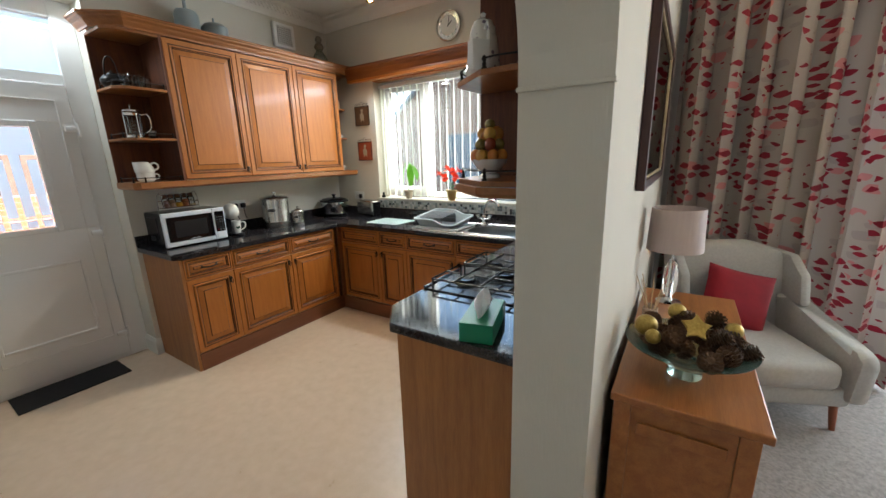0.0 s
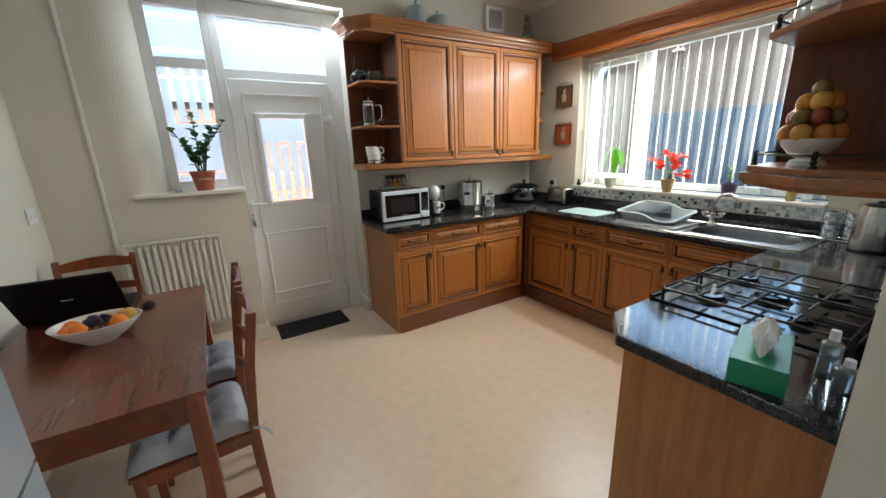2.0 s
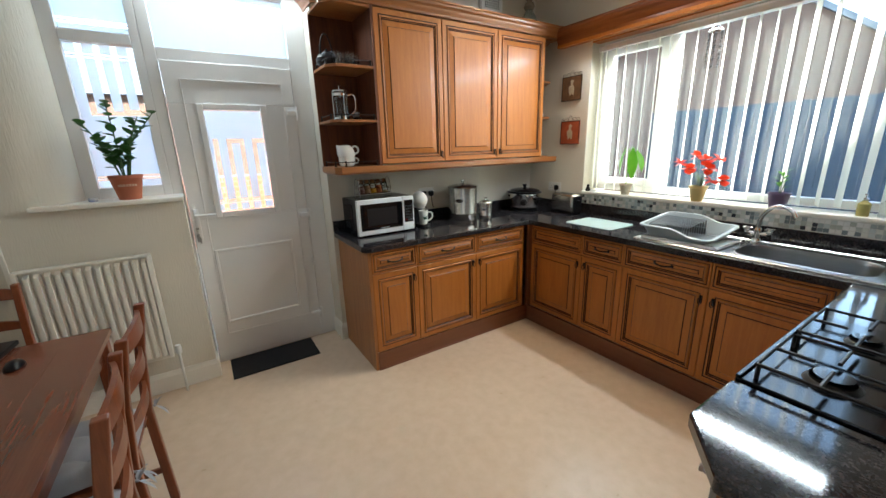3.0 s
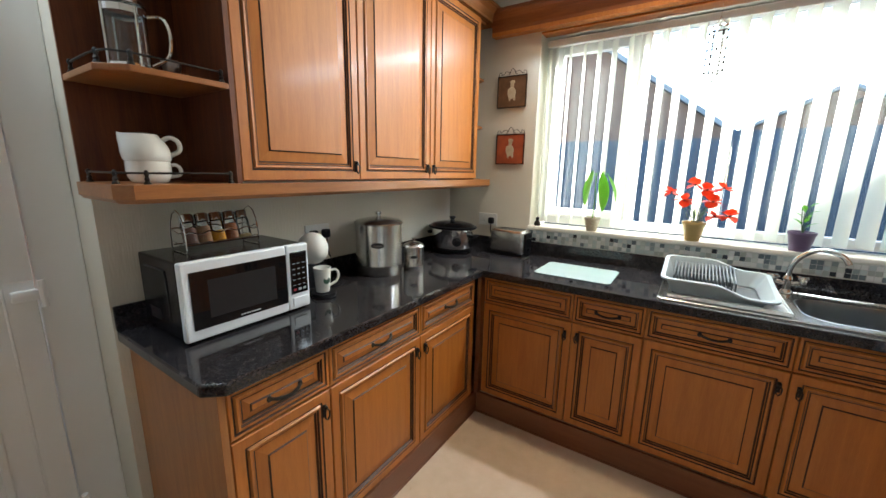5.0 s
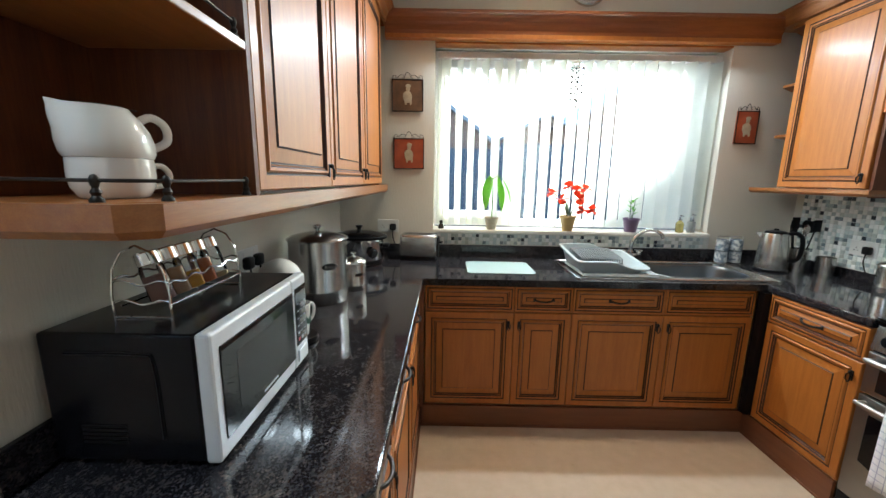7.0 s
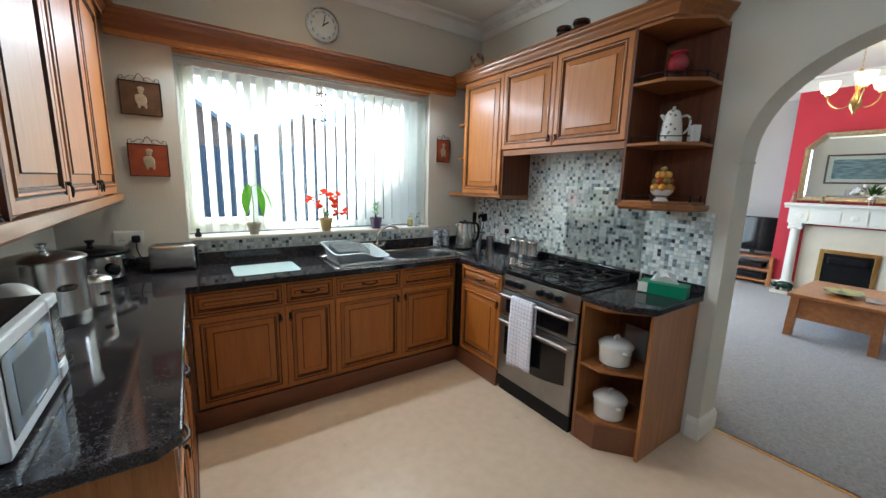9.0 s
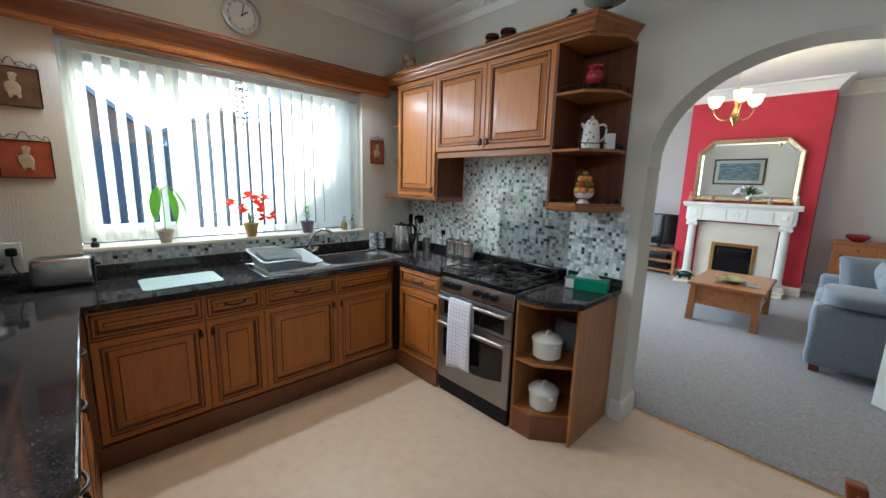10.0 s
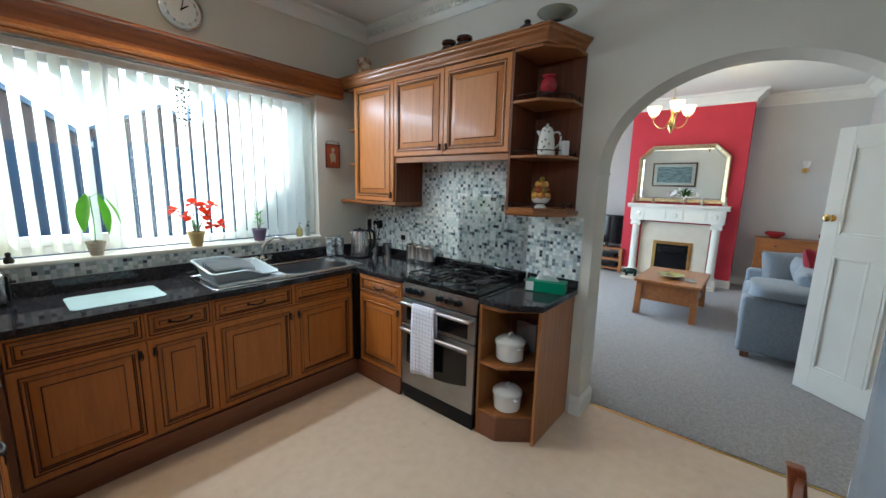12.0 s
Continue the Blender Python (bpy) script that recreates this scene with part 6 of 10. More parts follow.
def poppies(u, h):
    rnd = random.Random(11)
    heads = [(-0.125, 0.155), (-0.060, 0.115), (-0.020, 0.200), (0.035, 0.175), (0.065, 0.115), (0.105, 0.185), (0.085, 0.040), (0.150, 0.045)]
    b = B()
    for x, z in heads:
        tube(b, [(x * 0.1, 0, h * 0.8), (x * 0.55, -0.01, h + z * 0.6), (x, -0.02, h + z)], 0.0022, 6)
    part("stem", b, M["leaf"], u, smooth=True)
    for x, z in heads:
        b = B()
        c = Vector((x, -0.025, h + z))
        for k in range(5):
            a = 2 * math.pi * k / 5 + rnd.random()
            tip = c + Vector((math.cos(a) * 0.046, -0.016 + rnd.uniform(-0.01, 0.01), math.sin(a) * 0.040))
            leaf(b, c, tip, 0.070, 0.006, n=5)
        f = part("flower", b, M["petal"], u, "red poppy flower", smooth=True)
        b = B()
        ball(b, tuple(c + Vector((0, -0.010, 0))), 0.006, 8)
        part("flower_centre", b, M["black"], f, smooth=True)
    for k in range(14):
        b = B()
        a = rnd.uniform(-1, 1)
        leaf(b, (0.01 * a, 0, h), (0.07 * a, rnd.uniform(-0.03, 0.02), h + rnd.uniform(0.03, 0.14)), 0.010, 0.01, n=4)
        part("leaf", b, thin_sage, u, smooth=True)


thin_sage = thin_leaf_mat("leaf_sage", (0.18, 0.26, 0.14), (0.12, 0.18, 0.09))


def small_plant(u, h):
    rnd = random.Random(3)
    b = B()
    for k in range(4):
        a = k * 1.7
        tube(b, [(0, 0, h * 0.8), (0.02 * math.cos(a), 0.02 * math.sin(a), h + 0.07 + 0.02 * k)], 0.002, 5)
    part("stem", b, M["leaf"], u)
    for k in range(9):
        a = k * 2.4
        z = h + 0.02 + 0.012 * k
        b = B()
        leaf(b, (0.008 * math.cos(a), 0.008 * math.sin(a), z), (0.05 * math.cos(a), 0.05 * math.sin(a), z + 0.025), 0.020, 0.006, n=4)
        part("leaf", b, M["leaf_bright"], u, smooth=True)


pot((1.055, 0.0, SZ), 0.030, 0.046, 0.085, mat("pot_speckled_cream", (0.55, 0.49, 0.38), 0.5, color2=(0.38, 0.32, 0.23), scale=90), "young avocado plant with drooping leaves in a speckled cream pot", avocado)
pot((1.585, 0.0, SZ), 0.034, 0.054, 0.105, mat("pot_mustard", (0.50, 0.36, 0.13), 0.35, scale=5), "red artificial poppies in a mustard ceramic pot on the sill", poppies)
pot((2.025, 0.0, SZ), 0.038, 0.052, 0.095, mat("pot_purple", (0.13, 0.085, 0.16), 0.35, scale=5), "small leafy plant in a dark purple pot on the sill", small_plant)
bm = B()
lathe(bm, [(0, 0), (0.018, 0), (0.022, 0.012), (0.016, 0.030), (0.009, 0.036), (0.013, 0.046), (0.010, 0.056), (0, 0.060)], (0, 0, 0), 16)
solid("ornament_bird", bm, M["iron"], "small dark bird ornament on the window sill", "ornament", loc=(0.705, 0.0, SZ), smooth=True)
for x, h, m, lb in ((2.375, 0.105, mat("soap_yellow", (0.62, 0.55, 0.20), 0.1, scale=4, trans=0.6), "yellow liquid soap bottle with pump on the window sill"), (2.455, 0.115, M["glass"], "clear pump soap bottle on the window sill")):
    u = thing("soap_bottle", (x, 0.015, SZ), lb, "bottle")
    b = B()
    lathe(b, [(0, 0), (0.024, 0), (0.026, 0.006), (0.026, h * 0.62), (0.012, h * 0.75), (0.010, h * 0.8), (0, h * 0.8)], (0, 0, 0), 20)
    part("bottle", b, m, u, smooth=True)
    b = B()
    lathe(b, [(0, 0), (0.011, 0), (0.011, 0.012), (0.004, 0.014), (0.004, 0.035), (0, 0.036)], (0, 0, h * 0.8), 12)
    tube(b, [(0, 0, h * 0.8 + 0.034), (0.0, -0.03, h * 0.8 + 0.033)], 0.004, 6)
    part("pump", b, M["chrome"], u, smooth=True)


def wind_chime():
    u = thing("wind_chime", (1.565, -0.030, 1.91), "hanging glass bead wind chime at the head of the window", "wind chime")
    b = B()
    tube(b, [(0, 0, 0.365), (0, 0, 0.255)], 0.0008, 5)
    lathe(b, [(0.040, 0.246), (0.042, 0.250), (0.040, 0.254), (0.036, 0.250)], (0, 0, 0), 20)
    for a in range(3):
        c, s = math.cos(a * 2.09), math.sin(a * 2.09)
        tube(b, [(0.04 * c, 0.04 * s, 0.25), (0, 0, 0.30)], 0.0008, 5)
    part("hoop", b, M["chrome"], u, smooth=True)
    rnd = random.Random(2)
    for k in range(7):
        a = k * 2 * math.pi / 6
        x, y = (0.038 * math.cos(a), 0.038 * math.sin(a)) if k < 6 else (0, 0)
        b = B()
        tube(b, [(x, y, 0.25), (x, y, 0.05 if k < 6 else 0.0)], 0.0007, 4)
        for z in ([0.23, 0.195, 0.16, 0.12, 0.085, 0.05] if k < 6 else [0.15, 0.04, 0.0]):
            ball(b, (x, y, z + rnd.uniform(-0.008, 0.008)), 0.0062, 6, (1, 1, 1.2))
        part("bead_string", b, M["iron"], u, smooth=True)


wind_chime()


# ---- on the cooker side ----
def cup_stack():
    u = thing("cup_rack", (2.665, -0.085, 0.900), "chrome rack with two stacks of grey patterned mugs", "mug rack")
    pm = mat("mug_patterned", (0.55, 0.58, 0.60), 0.25, color2=(0.16, 0.20, 0.25), scale=45, contrast=3)
    for x in (-0.046, 0.046):
        for k in range(2):
            b = B()
            lathe(b, [(0, 0), (0.034, 0), (0.038, 0.004), (0.038, 0.076), (0.035, 0.076), (0.033, 0.01), (0, 0.008)], (x, 0, 0.012 + k * 0.080), 24)
            part("mug", b, pm, u, smooth=True)
    b = B()
    tube(b, [(-0.09, -0.045, 0.006), (0.09, -0.045, 0.006), (0.09, 0.045, 0.006), (-0.09, 0.045, 0.006), (-0.09, -0.045, 0.006)], 0.003, 6)
    for x in (-0.046, 0.046):
        tube(b, [(x - 0.044, 0.0, 0.006), (x - 0.044, 0.0, 0.175), (x, 0.0, 0.185), (x + 0.044, 0, 0.175), (x + 0.044, 0, 0.006)], 0.002, 6)
    part("wire_frame", b, M["chrome"], u, smooth=True)


cup_stack()


def kettle():
    u = thing("kettle", (2.815, -0.255, 0.900), "brushed steel jug kettle with a black handle", "kettle", rz=-35)
    u.scale = (1.12, 1.12, 1.15)
    b = B()
    lathe(b, [(0, 0.012), (0.074, 0.012), (0.076, 0.02), (0.072, 0.10), (0.062, 0.200), (0.060, 0.208), (0, 0.215)], (0, 0, 0), 32)
    prism(b, [(-0.050, 0.150), (-0.088, 0.205), (-0.060, 0.208)], -0.016, 0.016, 0.003, axis="y")
    part("body", b, M["steel"], u, smooth=True)
    b = B()
    lathe(b, [(0, 0), (0.078, 0), (0.080, 0.008), (0.074, 0.014), (0, 0.014)], (0, 0, 0), 28)
    part("base", b, M["black"], u, smooth=True)
    b = B()
    tube(b, [(0.050, 0, 0.205), (0.085, 0, 0.212), (0.112, 0, 0.190), (0.118, 0, 0.130), (0.108, 0, 0.075), (0.075, 0, 0.055)], 0.011, 10)
    part("kettle_handle", b, M["black"], u, smooth=True)
    b = B()
    lathe(b, [(0, 0.209), (0.052, 0.209), (0.050, 0.218), (0.012, 0.224), (0.010, 0.232), (0, 0.233)], (0, 0, 0), 24)
    part("lid", b, M["black"], u, smooth=True)


kettle()


def utensil_pots():
    for i, (x, y, r, h, n) in enumerate(((2.995, -0.235, 0.052, 0.140, 7), (3.055, -0.360, 0.046, 0.11, 0))):
        u = thing("utensil_pot", (x, y, 0.900), "steel pot filled with black kitchen utensils" if n else "short steel storage pot beside the utensils", "utensil pot")
        b = B()
        lathe(b, [(0, 0), (r, 0), (r, h), (r * 0.96, h), (r * 0.96, 0.006), (0, 0.006)], (0, 0, 0), 24)
        part("pot", b, M["steel"], u, smooth=True)
        for k in range(n):
            a = k * 1.3 + 0.4
            dx, dy = math.cos(a), math.sin(a)
            b = B()
            top = Vector((dx * 0.055, dy * 0.055, 0.24 + 0.012 * (k % 3)))
            tube(b, [(dx * 0.015, dy * 0.015, 0.01), tuple(top)], 0.004, 6)
            if k % 2:
                ball(b, tuple(top + Vector((0, 0, 0.025))), 0.026, 10, (0.9, 0.35, 1.2))
            else:
                box(b, top.x - 0.024, top.y - 0.016, top.z, top.x + 0.024, top.y - 0.012, top.z + 0.075, 0.002)
            part("utensil", b, M["black"] if k != 3 else M["steel"], u, smooth=True)


utensil_pots()
for y in (-0.72, -0.82, -0.925):
    u = canister((3.03, y, 0.900), 0.054, 0.132, "small lidded steel tea caddy beside the cooker", 0.010)
    u["group"] = "tea caddies"


def tissue_box():
    u = thing("tissue_box", (2.942, -2.030, 0.900), "green cardboard tissue box with a tissue pulled up", "tissue box", rz=-76)
    u.scale = (1.04, 1.0, 1.12)
    b = B()
    box(b, -0.118, -0.058, 0, 0.118, 0.058, 0.062, 0.002)
    part("box", b, M["green_card"], u)
    b = B()
    box(b, -0.1195, -0.0595, 0.006, -0.070, 0.0595, 0.058, 0.001)
    part("striped_end", b, M["white_plastic"], u, "pale printed end")
    b = B()
    rnd = random.Random(4)
    n = 16
    ring0 = [b.verts.new((0.075 * math.cos(2 * math.pi * i / n), 0.012 * math.sin(2 * math.pi * i / n), 0.0625)) for i in range(n)]
    ring1 = [b.verts.new((0.055 * math.cos(2 * math.pi * i / n) + rnd.uniform(-0.010, 0.010), 0.030 * math.sin(2 * math.pi * i / n) + rnd.uniform(-0.008, 0.008), 0.085 + rnd.uniform(0, 0.02))) for i in range(n)]
    ring2 = [b.verts.new((0.030 * math.cos(2 * math.pi * i / n) - 0.008 + rnd.uniform(-0.010, 0.010), 0.018 * math.sin(2 * math.pi * i / n) + rnd.uniform(-0.008, 0.008), 0.118 + rnd.uniform(-0.012, 0.016))) for i in range(n)]
    for a, c in ((ring0, ring1), (ring1, ring2)):
        for i in range(n):
            b.faces.new((a[i], a[(i + 1) % n], c[(i + 1) % n], c[i]))
    top = b.verts.new((-0.01, 0, 0.128))
    for i in range(n):
        b.faces.new((ring2[i], ring2[(i + 1) % n], top))
    part("tissue", b, M["tissue"], u)


tissue_box()
gel_m = mat("gel_clear", (0.75, 0.80, 0.80), 0.12, trans=0.8, scale=5)
for x, y, h, lb in ((3.050, -1.930, 0.130, "clear hand gel bottle beside the tissue box"), (3.095, -1.990, 0.090, "small clear bottle at the end of the worktop")):
    u = thing("gel_bottle", (x, y, 0.900), lb, "bottle")
    b = B()
    lathe(b, [(0, 0), (0.021, 0), (0.022, 0.004), (0.022, h * 0.7), (0.010, h * 0.8), (0, h * 0.8)], (0, 0, 0), 18)
    part("bottle", b, gel_m, u, smooth=True)
    b = B()
    lathe(b, [(0, 0), (0.011, 0), (0.010, h * 0.2), (0, h * 0.2)], (0, 0, h * 0.8), 14)
    part("cap", b, M["white_plastic"], u, smooth=True)


def casserole(loc, label, trivet=False):
    if trivet:
        t = thing("trivet", loc, "round chrome wire trivet on the open shelf", "trivet")
        b = B()
        for r in (0.03, 0.06, 0.088):
            tube(b, [(r * math.cos(i * math.pi / 12), r * math.sin(i * math.pi / 12), 0.012) for i in range(25)], 0.002, 5)
        for k in range(3):
            a = k * math.pi / 3
            tube(b, [(-0.09 * math.cos(a), -0.09 * math.sin(a), 0), (-0.085 * math.cos(a), -0.085 * math.sin(a), 0.010), (0.085 * math.cos(a), 0.085 * math.sin(a), 0.010), (0.09 * math.cos(a), 0.09 * math.sin(a), 0)], 0.002, 5)
        part("wire_frame", b, M["chrome"], t, smooth=True)
        loc = (loc[0], loc[1], loc[2] + 0.0145)
    u = thing("casserole_dish", loc, label, "casserole dish", "casserole dishes")
    b = B()
    lathe(b, [(0, 0), (0.066, 0), (0.073, 0.006), (0.078, 0.088), (0.083, 0.090), (0.083, 0.097), (0.075, 0.097), (0.070, 0.01), (0, 0.008)], (0, 0, 0), 36)
    for a in (60, 240):
        c, s = math.cos(radians(a)), math.sin(radians(a))
        ball(b, (0.085 * c, 0.085 * s, 0.082), 0.016, 10, (1, 1, 0.5))
    part("dish", b, M["white"], u, smooth=True)
    b = B()
    lathe(b, [(0.079, 0.0975), (0.078, 0.103), (0.060, 0.118), (0.020, 0.126), (0, 0.127)], (0, 0, 0), 36)
    tube(b, [(-0.020, 0, 0.122), (-0.014, 0, 0.138), (0.014, 0, 0.138), (0.020, 0, 0.122)], 0.007, 8)
    part("lid", b, M["white"], u, smooth=True)
    u.scale = (1.15, 1.15, 1.15)


casserole((2.655, -1.945, 0.4935), "white lidded casserole dish on a wire trivet", True)
casserole((2.655, -1.945, 0.1735), "white lidded casserole dish on the bottom shelf")
bm = B()
box(bm, 0, -0.07, 0, 0.03, 0.07, 0.20, 0.01)
solid("storage_box", bm, mat("taupe_plastic", (0.17, 0.14, 0.12), 0.5, scale=6), "dull taupe upright container behind the upper casserole", "container", loc=(2.83, -1.96, 0.4935), smooth=True)


def teapot(loc, rz, body, lb):
    u = thing("teapot", loc, lb, "teapot", rz=rz)
    b = B()
    lathe(b, [(0, 0), (0.052, 0), (0.055, 0.004), (0.056, 0.012), (0.054, 0.040), (0.047, 0.105), (0.039, 0.145), (0.036, 0.152), (0, 0.152)], (0, 0, 0), 32)
    prism(b, [(-0.036, 0.098), (-0.066, 0.146), (-0.058, 0.152), (-0.034, 0.140)], -0.013, 0.013, 0.005, axis="y")
    part("pot", b, body, u, smooth=True)
    b = B()
    tube(b, [(0.038, 0, 0.135), (0.066, 0, 0.142), (0.084, 0, 0.122), (0.080, 0, 0.075), (0.052, 0, 0.040)], 0.006, 8)
    part("teapot_handle", b, body, u, smooth=True)
    b = B()
    lathe(b, [(0.034, 0), (0.030, 0.012), (0.014, 0.022), (0.006, 0.025), (0.010, 0.034), (0, 0.042)], (0, 0, 0.1525), 24)
    part("lid", b, body, u, smooth=True)


floral = mat("china_floral", (0.70, 0.68, 0.62), 0.12, color2=(0.70, 0.68, 0.62), scale=5, coat=0.4)


def add_sprigs(m):
    """Small scattered printed flowers on the china."""
    nt = m.node_tree
    N, L = nt.nodes, nt.links
    p = N["Principled BSDF"]
    tc, v, r = N.new("ShaderNodeTexCoord"), N.new("ShaderNodeTexVoronoi"), N.new("ShaderNodeValToRGB")
    v.inputs["Scale"].default_value = 38
    L.new(tc.outputs["Object"], v.inputs["Vector"])
    e = r.color_ramp.elements
    e[0].position, e[0].color = 0.20, (0.20, 0.16, 0.20, 1)
    e[1].position, e[1].color = 0.30, (0.70, 0.68, 0.62, 1)
    L.new(v.outputs["Distance"], r.inputs[0])
    L.new(r.outputs[0], p.inputs["Base Color"])


add_sprigs(floral)
S2R, S3R = 1.760, 2.088
S1, S2, S3 = UB - 0.042 + 0.018, 1.698, 2.030
teapot((2.915, -1.975, S2R + 0.0005), 308, floral, "cream china coffee pot with small printed flowers")
bm = B()
box(bm, -0.028, -0.02, 0, 0.028, 0.02, 0.085, 0.003)
solid("small_box", bm, M["white_plastic"], "small white upright box beside the coffee pot", "box", loc=(2.95, -2.075, S2R + 0.0005), rz=50)


def red_pot():
    u = thing("burner_pot", (2.925, -1.960, S3R + 0.0005), "glossy red pot held in a black wire stand", "pot")
    b = B()
    lathe(b, [(0, 0), (0.032, 0.002), (0.050, 0.022), (0.054, 0.045), (0.050, 0.066), (0.038, 0.082), (0.035, 0.088), (0.044, 0.096), (0.044, 0.104), (0.036, 0.104), (0.030, 0.090), (0, 0.084)], (0, 0, 0.040), 28)
    part("pot", b, M["red_glaze"], u, smooth=True)
    b = B()
    for k in range(4):
        a = k * math.pi / 2 + 0.4
        c, s = math.cos(a), math.sin(a)
        tube(b, [(0.058 * c, 0.058 * s, 0), (0.045 * c, 0.045 * s, 0.035), (0.050 * c, 0.050 * s, 0.085)], 0.0022, 6)
    tube(b, [(0.050 * math.cos(i * math.pi / 12), 0.050 * math.sin(i * math.pi / 12), 0.085) for i in range(25)], 0.002, 5)
    tube(b, [(0.036 * math.cos(i * math.pi / 12), 0.036 * math.sin(i * math.pi / 12), 0.036) for i in range(25)], 0.002, 5)
    part("stand", b, M["iron"], u, smooth=True)


red_pot()


def fruit_tower():
    u = thing("fruit_ornament", (2.93, -1.955, UB + 0.0175), "gilded fruit pyramid in a white footed bowl", "ornament")
    u.scale = (1.12, 1.12, 1.22)
    b = B()
    lathe(b, [(0, 0), (0.034, 0), (0.030, 0.010), (0.020, 0.014), (0.034, 0.022), (0.050, 0.040), (0.054, 0.052), (0.050, 0.052), (0.040, 0.036), (0, 0.034)], (0, 0, 0), 28)
    part("bowl", b, M["white"], u, smooth=True)
    fruit_m = [mat("glazed_" + n_, c, 0.2, 0.05, color2=c2, scale=16, coat=0.3) for n_, c, c2 in (("amber", (0.62, 0.30, 0.05), (0.40, 0.10, 0.02)), ("russet", (0.34, 0.07, 0.02), (0.20, 0.03, 0.012)),
                                                                                  ("lemon", (0.66, 0.42, 0.08), (0.50, 0.24, 0.04)), ("olive", (0.26, 0.20, 0.04), (0.15, 0.10, 0.025)))]
    rnd = random.Random(8)
    for lv, (n, r, z) in enumerate(((7, 0.040, 0.062), (6, 0.032, 0.092), (4, 0.020, 0.120), (1, 0.0, 0.146))):
        for k in range(n):
            a = 2 * math.pi * k / max(n, 1) + lv
            b = B()
            ball(b, (r * math.cos(a), r * math.sin(a), z), 0.019 + rnd.uniform(-0.003, 0.004), 14, (1, 1, 0.92 + rnd.uniform(-0.06, 0.1)))
            part("fruit", b, fruit_m[(k * 2 + lv) % 4], u, smooth=True)


fruit_tower()


# ---- shelves by the door ----
def jug_for_one():
    u = thing("tea_for_one", (0.195, -1.990, S1 + 0.0005), "white stacked teapot and cup set on the open shelf", "teapot", rz=58)
    u.scale = (0.84, 0.84, 0.80)
    b = B()
    lathe(b, [(0, 0.003), (0.046, 0.003), (0.048, 0.0), (0.054, 0.003), (0.064, 0.022), (0.067, 0.045), (0.066, 0.074), (0.0655, 0.078), (0, 0.078)], (0, 0, 0), 40)
    part("cup", b, M["white"], u, smooth=True)
    b = B()
    tube(b, curved([Vector(q) for q in [(0.058, 0, 0.062), (0.080, 0, 0.066), (0.094, 0, 0.050), (0.088, 0, 0.028), (0.054, 0, 0.020)]], 4), 0.0065, 10)
    part("cup_handle", b, M["white"], u, smooth=True)
    # the pot leans in towards its handle, so its mouth sits over the spout side
    prof = [(0.000, 0.0670), (0.010, 0.0715), (0.030, 0.0730), (0.052, 0.0700), (0.072, 0.0630), (0.087, 0.0540), (0.096, 0.0500)]
    b = B()
    n = 40
    rows = []
    for dz, r in prof:
        lean = -0.014 * (dz / 0.096) ** 1.6
        row = []
        for i in range(n):
            a = 2 * math.pi * i / n
            lip = max(0.0, math.cos(a - math.pi)) ** 14 * max(0.0, (dz - 0.052) / 0.044)
            row.append(b.verts.new((r * math.cos(a) + lean - 0.016 * lip, r * math.sin(a) * (1 - 0.10 * dz / 0.096), 0.0785 + dz + 0.006 * lip)))
        rows.append(row)
    for r0, r1 in zip(rows, rows[1:]):
        for i in range(n):
            b.faces.new((r0[i], r0[(i + 1) % n], r1[(i + 1) % n], r1[i]))
    b.faces.new(rows[0])
    b.faces.new(rows[-1])
    part("teapot", b, M["white"], u, smooth=True)
    b = B()
    tube(b, curved([Vector(q) for q in [(0.046, 0, 0.152), (0.072, 0, 0.166), (0.096, 0, 0.150), (0.096, 0, 0.118), (0.064, 0, 0.098)]], 4), 0.0085, 10)
    part("teapot_handle", b, M["white"], u, smooth=True)
    b = B()
    lathe(b, [(0, 0), (0.040, 0), (0.040, 0.003), (0.012, 0.006), (0, 0.006)], (-0.010, 0, 0.1748), 28, squash=0.85)
    box(b, 0.010, -0.002, 0.1750, 0.052, 0.002, 0.1775, 0.001)
    part("lid", b, M["iron"], u, "thin dark metal lid", smooth=True)


jug_for_one()


def cafetiere():
    u = thing("cafetiere", (0.165, -1.99, S2 + 0.0005), "glass and chrome cafetiere on the middle shelf", "cafetiere", rz=60)
    u.scale = (1.1, 1.1, 1.05)
    b = B()
    lathe(b, [(0.044, 0.0), (0.046, 0.0), (0.046, 0.16), (0.049, 0.165), (0.047, 0.165), (0.044, 0.16), (0.044, 0.004), (0, 0.004)], (0, 0, 0.008), 28)
    part("beaker", b, M["glass"], u, smooth=True)
    b = B()
    for z in (0.010, 0.150):
        lathe(b, [(0.0465, z), (0.048, z), (0.048, z + 0.016), (0.0465, z + 0.016)], (0, 0, 0), 28)
    for k in range(4):
        a = k * math.pi / 2 + 0.7
        tube(b, [(0.048 * math.cos(a), 0.048 * math.sin(a), 0.0), (0.048 * math.cos(a), 0.048 * math.sin(a), 0.166)], 0.003, 6)
    lathe(b, [(0, 0.175), (0.048, 0.175), (0.046, 0.184), (0.010, 0.194), (0.003, 0.196), (0.003, 0.212), (0.010, 0.216), (0, 0.228)], (0, 0, 0), 24)
    part("frame", b, M["chrome"], u, smooth=True)
    b = B()
    tube(b, [(0.048, 0, 0.155), (0.080, 0, 0.158), (0.094, 0, 0.120), (0.086, 0, 0.060), (0.048, 0, 0.030)], 0.005, 8)
    part("cafetiere_handle", b, M["chrome"], u, smooth=True)


cafetiere()


